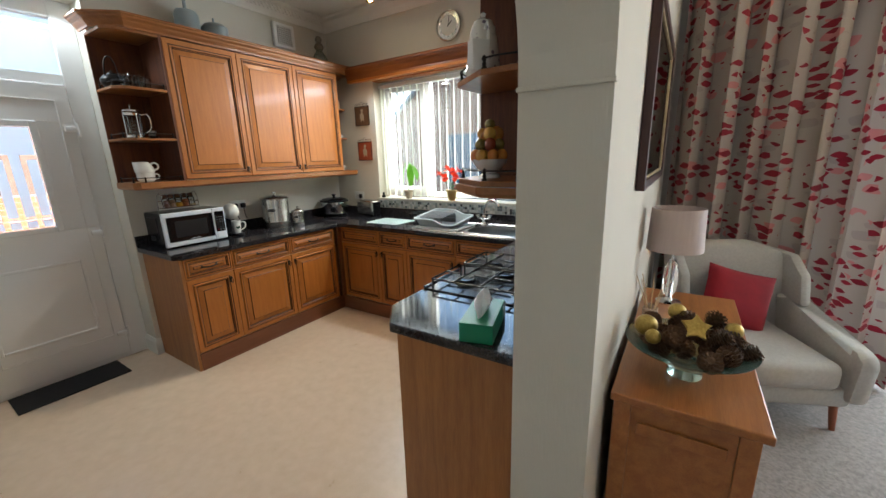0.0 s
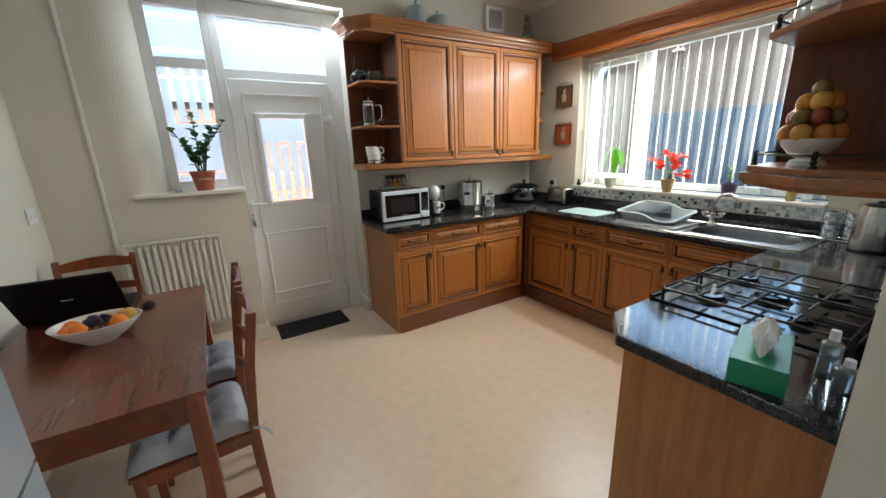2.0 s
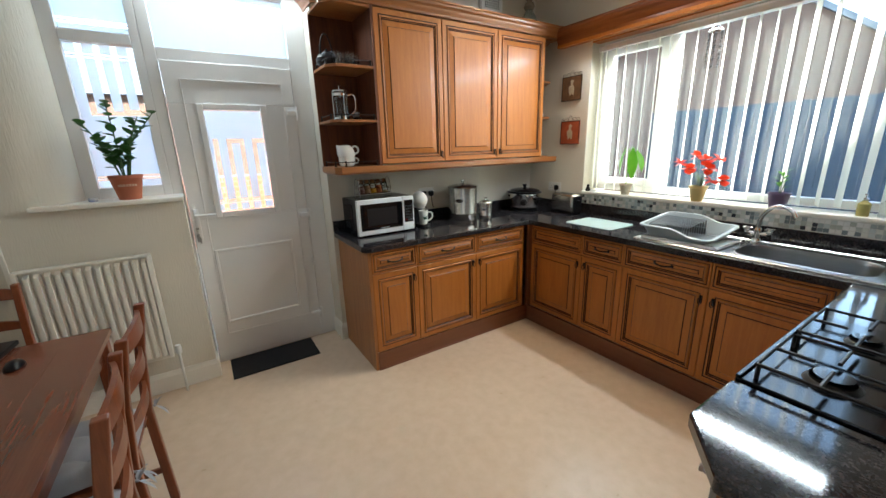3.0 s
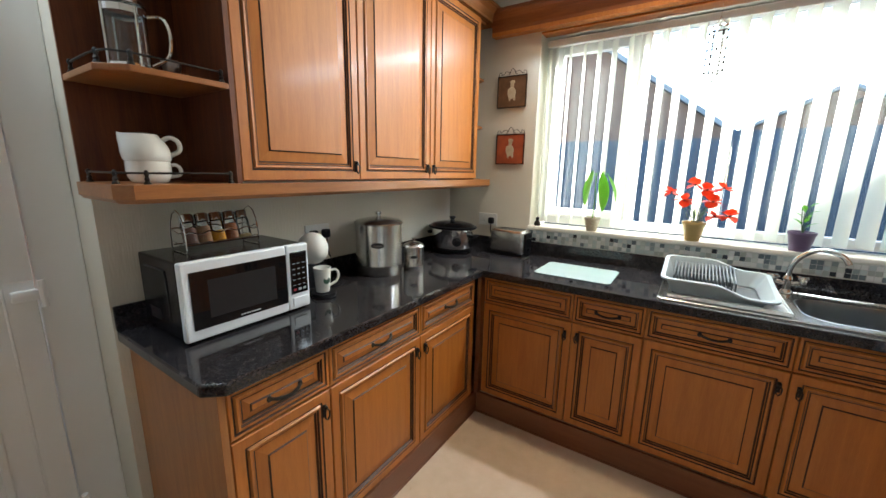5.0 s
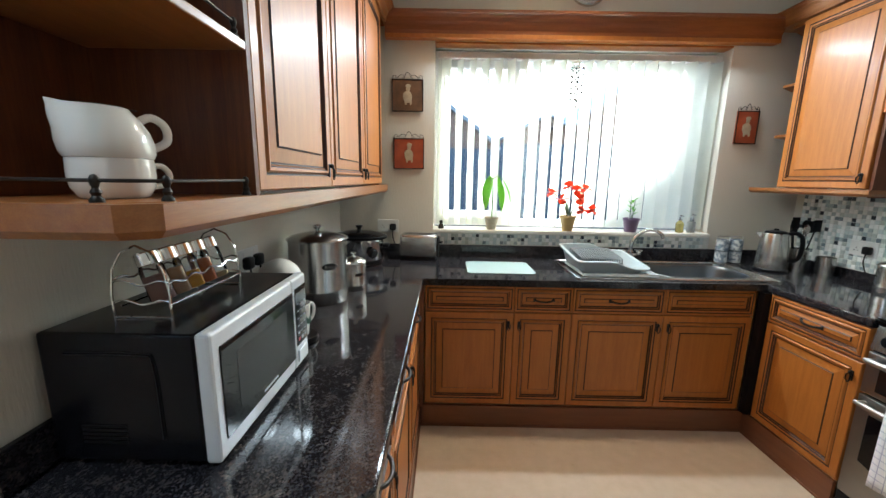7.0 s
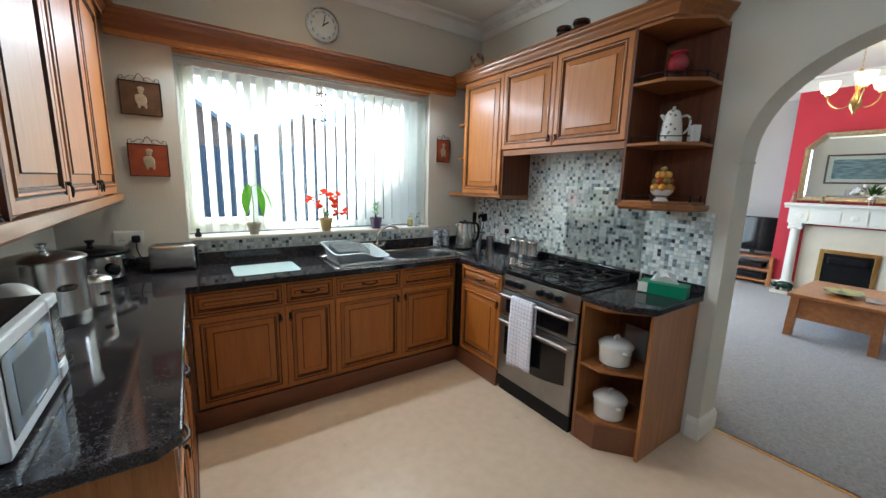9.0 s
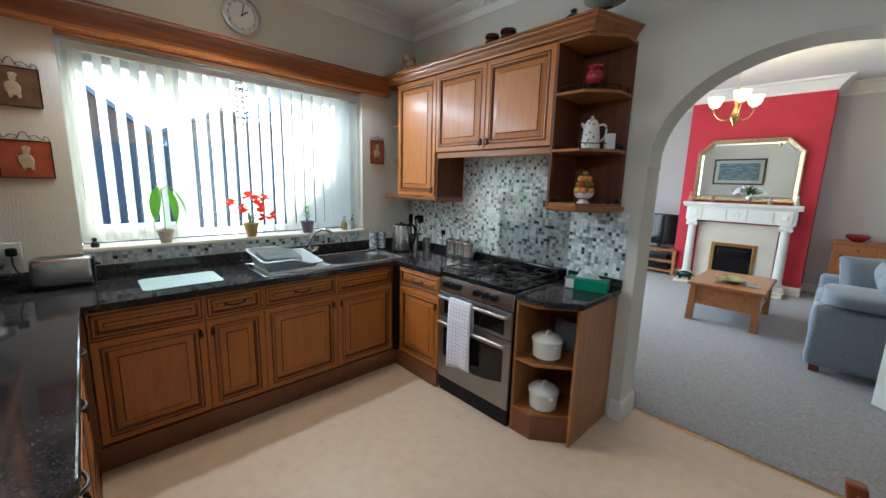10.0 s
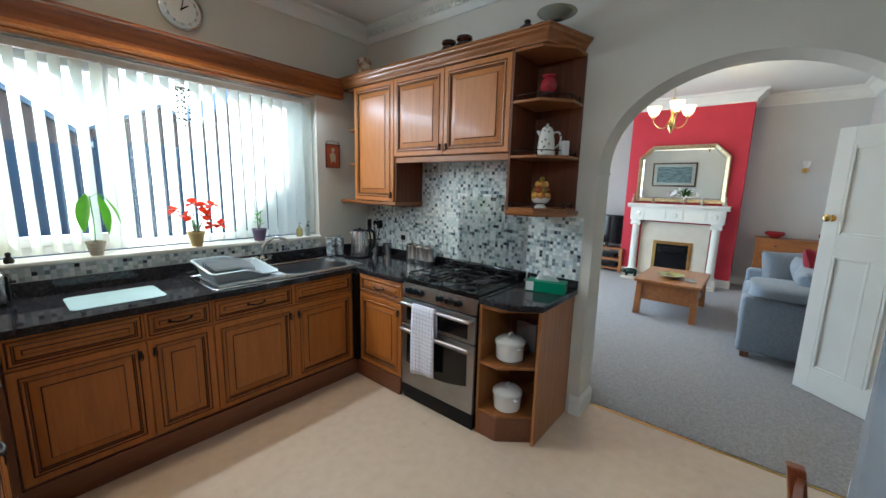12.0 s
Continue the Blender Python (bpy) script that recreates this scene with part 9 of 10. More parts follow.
def armchair():
    u = thing("armchair", (3.95, -0.42, 0.006), "pale grey linen wing armchair by the curtain", "armchair", rz=24)
    u.scale = (0.92, 0.92, 0.92)
    m = M["armchair"]
    b = B()
    box(b, -0.28, -0.36, 0.27, 0.28, 0.30, 0.44, 0.05, 4)
    part("seat_cushion", b, m, u, smooth=True)
    b = B()
    box(b, -0.36, -0.34, 0.16, 0.36, 0.34, 0.285, 0.03, 3)
    part("seat_frame", b, m, u, smooth=True)
    b = B()
    pts = [(-0.36, 0.28), (0.36, 0.28), (0.39, 0.80), (0.34, 0.93), (0.15, 0.99), (-0.15, 0.99), (-0.34, 0.93), (-0.39, 0.80)]
    t = bmesh.new()
    prism(t, pts, 0.24, 0.38, 0.045, axis="y")
    sh = Matrix.Shear("XZ", 4, (0, 0)) if False else Matrix.Identity(4)
    for v in t.verts:
        v.co.y += (v.co.z - 0.3) * 0.18
    merge(b, t, sh)
    part("backrest", b, m, u, smooth=True)
    for s in (-1, 1):
        b = B()
        t = bmesh.new()
        prism(t, [(-0.38, 0.20), (0.34, 0.20), (0.36, 0.66), (0.20, 0.60), (-0.34, 0.53), (-0.40, 0.48)], s * 0.36 - 0.055, s * 0.36 + 0.055, 0.04, axis="x")
        merge(b, t)
        part("arm", b, m, u, smooth=True)
        b = B()
        t = bmesh.new()
        prism(t, [(0.12, 0.60), (0.40, 0.62), (0.50, 0.92), (0.30, 0.92), (0.16, 0.80)], s * 0.37 - 0.035, s * 0.37 + 0.035, 0.025, axis="x")
        merge(b, t)
        part("wing", b, m, u, smooth=True)
        for y in (-0.30, 0.28):
            b = B()
            tube(b, [(s * 0.30, y, 0.17), (s * 0.31, y * 1.05, 0.0)], 0.022, 10, taper=0.7)
            part("leg", b, M["chair_wood"], u, smooth=True)


armchair()
cushion((3.84, -0.36, 0.41), (0.40, 0.38, 0.13), (-18, 14, 20), M["red_cloth"], "plump crimson scatter cushion on the armchair")


def hall_door():
    hx, hy = 4.26, -4.02
    u = thing("door_hall", (hx, hy, 0.012), "cream painted panelled door standing open", "door", rz=47)
    W, H, t = 0.78, 2.04, 0.036
    m = M["gloss_white"]
    b = B()
    for q in ((0, 0, 0.105, H), (W - 0.105, 0, W, H), (0.105, 0, W - 0.105, 0.20), (0.105, H - 0.13, W - 0.105, H), (0.105, 1.10, W - 0.105, 1.26), (W / 2 - 0.05, 0.20, W / 2 + 0.05, 1.10)):
        box(b, q[0], 0, q[1], q[2], t, q[3], 0.002)
    part("frame", b, m, u)
    for x0, x1, z0, z1 in ((0.105, W / 2 - 0.05, 0.20, 1.10), (W / 2 + 0.05, W - 0.105, 0.20, 1.10), (0.105, W - 0.105, 1.26, H - 0.13)):
        b = B()
        box(b, x0, 0.013, z0, x1, t - 0.013, z1)
        p = part("panel", b, m, u)
        for s, y0, y1 in ((1, t - 0.013, t - 0.001), (-1, 0.001, 0.013)):
            bb = B()
            for q in ((x0, z0, x0 + 0.022, z1), (x1 - 0.022, z0, x1, z1), (x0 + 0.022, z0, x1 - 0.022, z0 + 0.022), (x0 + 0.022, z1 - 0.022, x1 - 0.022, z1)):
                box(bb, q[0], y0, q[1], q[2], y1, q[3], 0.004)
            part("panel_moulding", bb, m, p)
    for s in (1, -1):
        b = B()
        R = Matrix.Rotation(-s * math.pi / 2, 4, "X")
        lathe(b, [(0, 0), (0.026, 0), (0.026, 0.004), (0.010, 0.008), (0.010, 0.030), (0.026, 0.040), (0.028, 0.052), (0.018, 0.062), (0, 0.064)], (W - 0.06, t if s > 0 else 0, 1.38), 22, m=R)
        part("door_knob", b, M["brass"], u, "polished brass knob", smooth=True)


hall_door()
bm = B()
for q in ((HD0 - 0.07, 0, HD0, 2.11), (HD1, 0, HD1 + 0.07, 2.11), (HD0, 2.04, HD1, 2.11)):
    box(bm, q[0], LS, q[1], q[2], LS + 0.018, q[3], 0.003)
solid("door_architrave", bm, M["gloss_white"], kind="structure")


def sofa():
    x0, x1, y0, y1 = 5.12, 7.05, -3.98, -3.02
    u = thing("sofa", ((x0 + x1) / 2, (y0 + y1) / 2, 0.006), "blue-grey fabric three-seat sofa", "sofa")
    hx, hy = (x1 - x0) / 2, (y1 - y0) / 2
    m = M["sofa"]
    b = B()
    box(b, -hx + 0.02, -hy + 0.02, 0.07, hx - 0.02, hy - 0.03, 0.30, 0.02, 3)
    part("seat_frame", b, m, u, smooth=True)
    for s in (-1, 1):
        b = B()
        box(b, s * (hx - 0.09) - 0.09, -hy, 0.06, s * (hx - 0.09) + 0.09, hy, 0.60, 0.045, 4)
        part("arm", b, m, u, smooth=True)
        for y in (-hy + 0.08, hy - 0.08):
            b = B()
            box(b, s * (hx - 0.08) - 0.035, y - 0.035, 0, s * (hx - 0.08) + 0.035, y + 0.035, 0.065, 0.005)
            part("leg", b, M["chair_wood"], u)
    b = B()
    box(b, -hx + 0.03, -hy, 0.10, hx - 0.03, -hy + 0.22, 0.82, 0.06, 4)
    part("backrest", b, m, u, smooth=True)
    w = (2 * hx - 0.38) / 2
    for k in range(2):
        b = B()
        a = -hx + 0.19 + w * k
        box(b, a + 0.004, -hy + 0.20, 0.305, a + w - 0.004, hy + 0.01, 0.46, 0.045, 4)
        part("seat_cushion", b, m, u, smooth=True)
    c = Vector(((x0 + x1) / 2, (y0 + y1) / 2, 0))
    cushion((5.50, -3.60, 0.47), (0.58, 0.44, 0.20), (-22, 0, 0), m, "soft blue-grey back cushion on the sofa")
    cushion((6.12, -3.60, 0.47), (0.58, 0.44, 0.20), (-20, 0, 4), m, "soft blue-grey back cushion on the sofa")
    cushion((6.72, -3.42, 0.47), (0.56, 0.42, 0.18), (-14, 0, -60), m, "blue-grey cushion leaning on the sofa arm")
    cushion((5.74, -3.66, 0.60), (0.46, 0.46, 0.16), (-22, 8, -30), M["red_cloth"], "crimson scatter cushion on the sofa")
    cushion((5.32, -3.30, 0.60), (0.50, 0.16, 0.60), (0, 0, 90), m, "flat blue-grey cushion lying over the sofa arm")


sofa()


def coffee_table():
    x0, x1, y0, y1, h = 5.86, 6.86, -2.62, -1.96, 0.46
    u = thing("coffee_table", ((x0 + x1) / 2, (y0 + y1) / 2, 0.006), "chunky oak coffee table with a deep apron", "coffee table")
    w, d = (x1 - x0) / 2, (y1 - y0) / 2
    b = B()
    box(b, -w - 0.03, -d - 0.03, h - 0.035, w + 0.03, d + 0.03, h, 0.006)
    part("tabletop", b, M["oak_x"], u)
    for sx in (-1, 1):
        for sy in (-1, 1):
            b = B()
            x, y = sx * (w - 0.035), sy * (d - 0.035)
            t = bmesh.new()
            box(t, x - 0.035, y - 0.035, 0, x + 0.035, y + 0.035, h - 0.0355, 0.003)
            for v in t.verts:
                if v.co.z < 0.1:
                    v.co.x += sx * 0.012
                    v.co.y += sy * 0.012
            merge(b, t)
            part("leg", b, M["oak_x"], u)
    b = B()
    box(b, -w + 0.02, -d + 0.02, 0.20, w - 0.02, d - 0.02, h - 0.036)
    part("apron", b, M["oak_x"], u)
    for s in (-1, 1):
        b = B()
        box(b, -w + 0.08, s * (d - 0.02) - 0.006, 0.225, w - 0.08, s * (d - 0.02) + 0.006, h - 0.06, 0.003)
        dr = part("drawer_front", b, M["oak_x"], u)
        b = B()
        lathe(b, [(0, 0), (0.012, 0), (0.016, 0.014), (0, 0.022)], (0, s * (d - 0.012), 0.30), 12, m=Matrix.Rotation(-s * math.pi / 2, 4, "X"))
        part("knob", b, M["brass"], dr, smooth=True)
    b = B()
    lathe(b, [(0, 0), (0.06, 0), (0.11, 0.016), (0.19, 0.040), (0.192, 0.044), (0.11, 0.022), (0, 0.010)], (0, 0, 0), 32, squash=0.8)
    dsh = solid("glass_dish", b, mat("dish_olive", (0.30, 0.28, 0.08), 0.15, color2=(0.08, 0.07, 0.03), scale=9, contrast=2), "shallow olive glass dish on the coffee table", "dish", loc=(6.22, -2.28, h + 0.0065), smooth=True)
    b = B()
    box(b, -0.10, -0.06, 0, 0.10, 0.06, 0.012, 0.002)
    solid("magazine", b, mat("paper_dark", (0.10, 0.10, 0.12), 0.4, color2=(0.4, 0.4, 0.4), scale=12), "folded magazine on the coffee table", "magazine", loc=(6.15, -2.50, h + 0.0065), rz=12)


coffee_table()


def fireplace():
    yc = -1.966
    u = thing("fireplace", (CBX, yc, 0.006), "cream fireplace surround with round columns and marble slip", "fireplace")
    W = 0.715
    b = B()
    box(b, -0.42, -W + 0.02, 0.0, 0.0, W - 0.02, 0.045, 0.004)
    part("hearth", b, M["stone"], u, "cream marble hearth")
    b = B()
    for q in ((-W + 0.20, 0.045, -0.30, 1.02), (0.30, 0.045, W - 0.20, 1.02), (-0.30, 0.70, 0.30, 1.02)):
        box(b, -0.05, q[0], q[1], 0.0, q[2], q[3])
    part("back_panel", b, M["stone"], u, "cream marble back panel")
    for s in (-1, 1):
        b = B()
        c = (-0.115, s * (W - 0.12), 0)
        box(b, c[0] - 0.085, c[1] - 0.085, 0.045, c[0] + 0.115, c[1] + 0.085, 0.13, 0.006)
        lathe(b, [(0.075, 0.13), (0.080, 0.15), (0.062, 0.18), (0.062, 0.20), (0.056, 0.95), (0.058, 0.97), (0.075, 0.99), (0.070, 1.01), (0, 1.01)], c, 28)
        box(b, c[0] - 0.075, c[1] - 0.075, 1.010, c[0] + 0.115, c[1] + 0.075, 1.05, 0.004)
        for k in (-1, 1):
            lathe(b, [(0, 0), (0.026, 0), (0.026, 0.03), (0, 0.03)], (c[0] - 0.07, c[1] + k * 0.058, 0.985), 14, m=Matrix.Rotation(math.pi / 2, 4, "Y"))
        part("column", b, M["gloss_white"], u, smooth=True)
    b = B()
    box(b, -0.17, -W + 0.02, 1.05, 0.0, W - 0.02, 1.27, 0.006)
    for q in ((-W + 0.06, 1.08, -W + 0.24, 1.24), (W - 0.24, 1.08, W - 0.06, 1.24), (-W + 0.28, 1.085, -0.14, 1.235), (0.14, 1.085, W - 0.28, 1.235), (-0.12, 1.07, 0.12, 1.25)):
        box(b, -0.182, q[0], q[1], -0.169, q[2], q[3], 0.004)
    for y in (-W + 0.15, 0.0, W - 0.15):
        lathe(b, [(0, 0), (0.045, 0), (0.035, 0.01), (0, 0.014)], (-0.181, y, 1.16), 20, m=Matrix.Rotation(-math.pi / 2, 4, "Y"))
    part("frieze", b, M["gloss_white"], u)
    b = B()
    prism(b, [(0.0, 1.27), (-0.19, 1.27), (-0.20, 1.295), (-0.235, 1.31), (-0.24, 1.345), (0, 1.345)], -W - 0.03, W + 0.03, 0.003, axis="y")
    part("mantel_shelf", b, M["gloss_white"], u)
    b = B()
    for q in ((-0.30, 0.045, -0.245, 0.70), (0.245, 0.045, 0.30, 0.70), (-0.245, 0.645, 0.245, 0.70)):
        box(b, -0.065, q[0], q[1], 0.0, q[2], q[3], 0.003)
    part("fire_trim", b, M["brass"], u, "brass fire trim")
    b = B()
    box(b, -0.045, -0.245, 0.045, -0.035, 0.245, 0.645)
    box(b, -0.12, -0.20, 0.045, -0.05, 0.20, 0.13, 0.01)
    box(b, -0.10, -0.20, 0.50, -0.045, 0.20, 0.60, 0.02)
    part("fire_box", b, M["black"], u, "black fire insert")
    rnd = random.Random(14)
    for k in range(26):
        b = B()
        ball(b, (-0.09 + rnd.uniform(-0.03, 0.03), rnd.uniform(-0.17, 0.17), 0.16 + rnd.uniform(0, 0.05)), 0.024, 7, (1, 1.2, 0.8))
        part("coal", b, M["coal"], u)
    # what stands on and by it
    for y, h, m_, lb in ((0.68, 0.17, mat("figurine_cream", (0.48, 0.36, 0.26), 0.5, color2=(0.30, 0.10, 0.08), scale=25), "small painted figurine on the mantel shelf"),
                         (0.36, 0.11, mat("figurine_brown", (0.30, 0.20, 0.12), 0.5, scale=25), "small brown figurine on the mantel shelf"),
                         (-0.36, 0.12, mat("figurine_grey", (0.40, 0.36, 0.30), 0.5, scale=25), "small grey figurine on the mantel shelf"),
                         (-0.66, 0.15, mat("figurine_pale", (0.60, 0.54, 0.46), 0.5, scale=25), "pale dog-like figurine on the mantel shelf")):
        b = B()
        lathe(b, [(0, 0), (0.036, 0), (0.040, h * 0.15), (0.026, h * 0.5), (0.016, h * 0.62), (0.026, h * 0.78), (0.018, h * 0.95), (0, h)], (0, 0, 0), 16, squash=0.8)
        solid("figurine", b, m_, lb, "figurine", loc=(CBX - 0.12, yc + y, 1.3515), smooth=True)
    v = thing("flower_vase", (CBX - 0.10, yc - 0.10, 1.3515), "small vase of white flowers and green leaves", "vase of flowers")
    b = B()
    lathe(b, [(0, 0), (0.030, 0), (0.022, 0.02), (0.040, 0.07), (0.030, 0.10), (0.034, 0.11)], (0, 0, 0), 18)
    part("vase", b, M["glass"], v, smooth=True)
    for k in range(34):
        a, e = rnd.uniform(0, 6.28), rnd.uniform(0.1, 1.2)
        tip = Vector((0.07 * math.cos(a) * math.cos(e), 0.20 * math.sin(a) * math.cos(e), 0.12 + 0.16 * math.sin(e)))
        b = B()
        if k % 2:
            ball(b, tuple(tip), 0.022, 8, (1, 1, 0.8))
            part("flower", b, M["tissue"], v, smooth=True)
        else:
            leaf(b, tip * 0.4 + Vector((0, 0, 0.06)), tip * 1.12, 0.035, 0.01, n=4)
            part("leaf", b, M["leaf_mid"], v, smooth=True)
    b = B()
    ball(b, (0, 0, 0.085), 0.07, 14, (0.8, 1.5, 0.8))
    ball(b, (0, 0.11, 0.075), 0.045, 12, (0.8, 1.1, 0.9))
    for sx in (-1, 1):
        for y in (-0.07, 0.07):
            tube(b, [(sx * 0.03, y, 0.07), (sx * 0.032, y, 0.0)], 0.018, 8)
    solid("ornament_bear", b, mat("green_black_glaze", (0.010, 0.030, 0.020), 0.25, scale=8), "dark green animal ornament on the hearth", "ornament", loc=(CBX - 0.34, yc + 0.55, 0.0515), smooth=True)
    f = thing("flower_bunch", (CBX - 0.26, yc - 0.40, 0.0515), "bunch of red and white artificial flowers on the hearth", "flowers")
    for k in range(16):
        b = B()
        ball(b, (rnd.uniform(-0.06, 0.06), rnd.uniform(-0.14, 0.14), 0.04 + rnd.uniform(0, 0.12)), 0.036, 8, (1, 1, 0.7))
        part("flower", b, M["red_cloth"] if k % 3 else M["tissue"], f, smooth=True)


fireplace()


def overmantel_mirror():
    yc, z0, z1 = -1.962, 1.385, 2.345
    u = thing("wall_mirror", (CBX - 0.012, yc, z0), "gilt-framed wall mirror with cut top corners on the chimney breast", "mirror")
    W, H, c = 0.66, z1 - z0, 0.20

    def outline(i):
        k = i * 0.42
        return [(-W + i, i), (W - i, i), (W - i, H - c - k), (W - c - k, H - i), (-W + c + k, H - i), (-W + i, H - c - k)]
    b = B()
    rings = [(0.0, 0.0), (0.0, -0.030), (0.015, -0.042), (0.045, -0.030), (0.060, -0.020), (0.060, 0.0)]
    loops = [[b.verts.new((x, y, z)) for y, z in outline(i)] for i, x in rings]
    for l0, l1 in zip(loops, loops[1:]):
        for k in range(6):
            b.faces.new((l0[k], l0[(k + 1) % 6], l1[(k + 1) % 6], l1[k]))
    part("frame", b, M["gold"], u, "moulded gilt frame")
    b = B()
    rings = [(0.058, -0.010), (0.085, -0.014)]
    loops = [[b.verts.new((x, y, z)) for y, z in outline(i)] for i, x in rings]
    for k in range(6):
        b.faces.new((loops[0][k], loops[0][(k + 1) % 6], loops[1][(k + 1) % 6], loops[1][k]))
    b.faces.new(loops[1])
    g = part("mirror_glass", b, M["mirror"], u)
    u.rotation_mode = "XYZ"
    u.rotation_euler = (0, radians(-2.0), 0)


overmantel_mirror()


def chandelier():
    x, y = 6.0, -2.115
    u = thing("chandelier", (x, y, LCEIL), "brass three-arm chandelier with lit frosted glass shades", "ceiling light")
    b = B()
    lathe(b, [(0, 0), (0.06, 0), (0.05, -0.03), (0.01, -0.045), (0, -0.045)], (0, 0, 0), 20)
    for k in range(15):
        z = -0.05 - k * 0.028
        t = [(0.008 * math.cos(a * math.pi / 4) * (1 if k % 2 else 0.2), 0.008 * math.cos(a * math.pi / 4) * (0.2 if k % 2 else 1), z + 0.017 * math.sin(a * math.pi / 4)) for a in range(9)]
        tube(b, t, 0.0022, 5)
    part("chain", b, M["brass"], u, smooth=True)
    b = B()
    lathe(b, [(0, -0.30), (0.012, -0.30), (0.016, -0.34), (0.010, -0.40), (0.024, -0.44), (0.012, -0.50), (0.030, -0.56), (0.046, -0.60), (0.036, -0.65), (0.014, -0.68), (0.012, -0.70), (0, -0.715)], (0, 0, -0.16), 22)
    part("stem", b, M["brass"], u, smooth=True)
    glow = mat("frosted_glow", (0.90, 0.60, 0.30), 0.5, scale=5, emit=0.45)
    for k in range(3):
        a = radians(80 + 120 * k)
        c, s = math.cos(a), math.sin(a)
        b = B()
        pts = [(0.02, -0.60), (0.08, -0.64), (0.15, -0.62), (0.20, -0.56), (0.21, -0.50)]
        tube(b, [(r * c, r * s, z - 0.16) for r, z in pts], 0.006, 8)
        lathe(b, [(0, 0), (0.020, 0.0), (0.028, 0.012), (0.012, 0.02), (0, 0.02)], (0.21 * c, 0.21 * s, -0.67), 16)
        part("arm", b, M["brass"], u, smooth=True)
        b = B()
        lathe(b, [(0.024, 0.0), (0.050, 0.018), (0.066, 0.055), (0.072, 0.095), (0.080, 0.110), (0.076, 0.110), (0.062, 0.055), (0.046, 0.022), (0.022, 0.006)], (0.21 * c, 0.21 * s, -0.65), 24)
        part("glass_shade", b, glow, u, "frosted glass tulip shade", smooth=True)
        d = bpy.data.lights.new("bulb", "POINT")
        d.energy, d.color, d.shadow_soft_size = 2.5, (1.0, 0.78, 0.50), 0.03
        ob = new("chandelier_bulb", d)
        ob.location = (x + 0.21 * c, y + 0.21 * s, LCEIL - 0.52)


chandelier()
sideboard((LE - 0.004, -3.52, 0.006), 0.92, 0.38, 0.87, -90, "plain oak sideboard in the alcove", 2)
for y, r, h in ((-3.30, 0.13, 0.10), (-3.86, 0.07, 0.11)):
    b = B()
    lathe(b, [(0, 0), (r * 0.4, 0), (r * 0.9, h * 0.5), (r, h * 0.8), (r * 0.85, h), (r * 0.7, h * 0.9), (0, h * 0.3)], (0, 0, 0), 24)
    solid("glazed_bowl", b, M["red_glaze"], "glossy dark red bowl on the oak sideboard", "bowl", loc=(LE - 0.22, y, 0.8765), smooth=True)


def wall_light():
    u = thing("wall_light", (LE - 0.002, -3.53, 1.94), "brass wall light with a white glass shade", "wall light")
    b = B()
    lathe(b, [(0, 0), (0.045, 0), (0.040, 0.015), (0, 0.022)], (0, 0, 0), 20, m=Matrix.Rotation(-math.pi / 2, 4, "Y"))
    tube(b, [(-0.02, 0, 0), (-0.08, 0, -0.03), (-0.12, 0, 0.0), (-0.12, 0, 0.03)], 0.007, 8)
    part("bracket", b, M["brass"], u, smooth=True)
    b = B()
    lathe(b, [(0.015, 0), (0.035, 0.02), (0.045, 0.10), (0.042, 0.10), (0.030, 0.02)], (-0.12, 0, 0.03), 20)
    part("glass_shade", b, M["white"], u, smooth=True)


wall_light()


def tv_corner():
    u = thing("tv_stand", (8.42, -0.82, 0.006), "open oak television stand in the alcove", "tv stand")
    for z in (0.06, 0.24, 0.44):
        b = B()
        box(b, -0.20, -0.36, z, 0.20, 0.36, z + 0.03, 0.003)
        part("shelf", b, M["oak"], u)
    for sx in (-1, 1):
        for y in (-0.33, 0.33):
            b = B()
            box(b, sx * 0.17 - 0.025, y - 0.025, 0, sx * 0.17 + 0.025, y + 0.025, 0.4395, 0.003)
            part("leg", b, M["oak"], u)
    for z, w in ((0.0905, 0.22), (0.2705, 0.18)):
        b = B()
        box(b, -0.14, -w, 0, 0.14, w, 0.07, 0.006)
        solid("media_box", b, M["black"], "flat black media box on the stand shelf", "media player", loc=(8.42, -0.84, 0.006 + z))
    t = thing("television", (8.42, -0.80, 0.4765), "flat black television, switched off", "television")
    b = B()
    box(b, -0.02, -0.42, 0.06, 0.02, 0.30, 0.62, 0.006)
    part("panel", b, M["black"], t)
    b = B()
    box(b, -0.022, -0.40, 0.08, -0.0205, 0.28, 0.60)
    part("screen", b, M["black_glass"], t)
    b = B()
    box(b, -0.10, -0.18, 0.0, 0.10, 0.10, 0.012, 0.004)
    box(b, -0.015, -0.06, 0.012, 0.015, 0.0, 0.06)
    part("stand", b, M["black"], t)


tv_corner()

# ---- outside ----
bm = B()
box(bm, -120, -120, -0.62, 120, 120, -0.42)
solid("ground", bm, mat("paving_grey", (0.20, 0.19, 0.17), 0.9, color2=(0.13, 0.125, 0.11), scale=1.5), kind="structure")
BR = mat("brick_brown", (0.19, 0.105, 0.075), 0.9, color2=(0.12, 0.07, 0.05), scale=8, bump=0.5, bscale=20)
BRO = mat("brick_orange", (0.42, 0.13, 0.055), 0.9, color2=(0.30, 0.09, 0.04), scale=8, bump=0.5, bscale=20)
SL = mat("roof_slate", (0.20, 0.21, 0.23), 0.7, color2=(0.14, 0.15, 0.165), scale=3, stretch=(1, 6, 1))
FE = mat("fence_blue_stain", (0.034, 0.055, 0.085), 0.7, color2=(0.020, 0.035, 0.055), scale=5, stretch=(6, 6, 1))


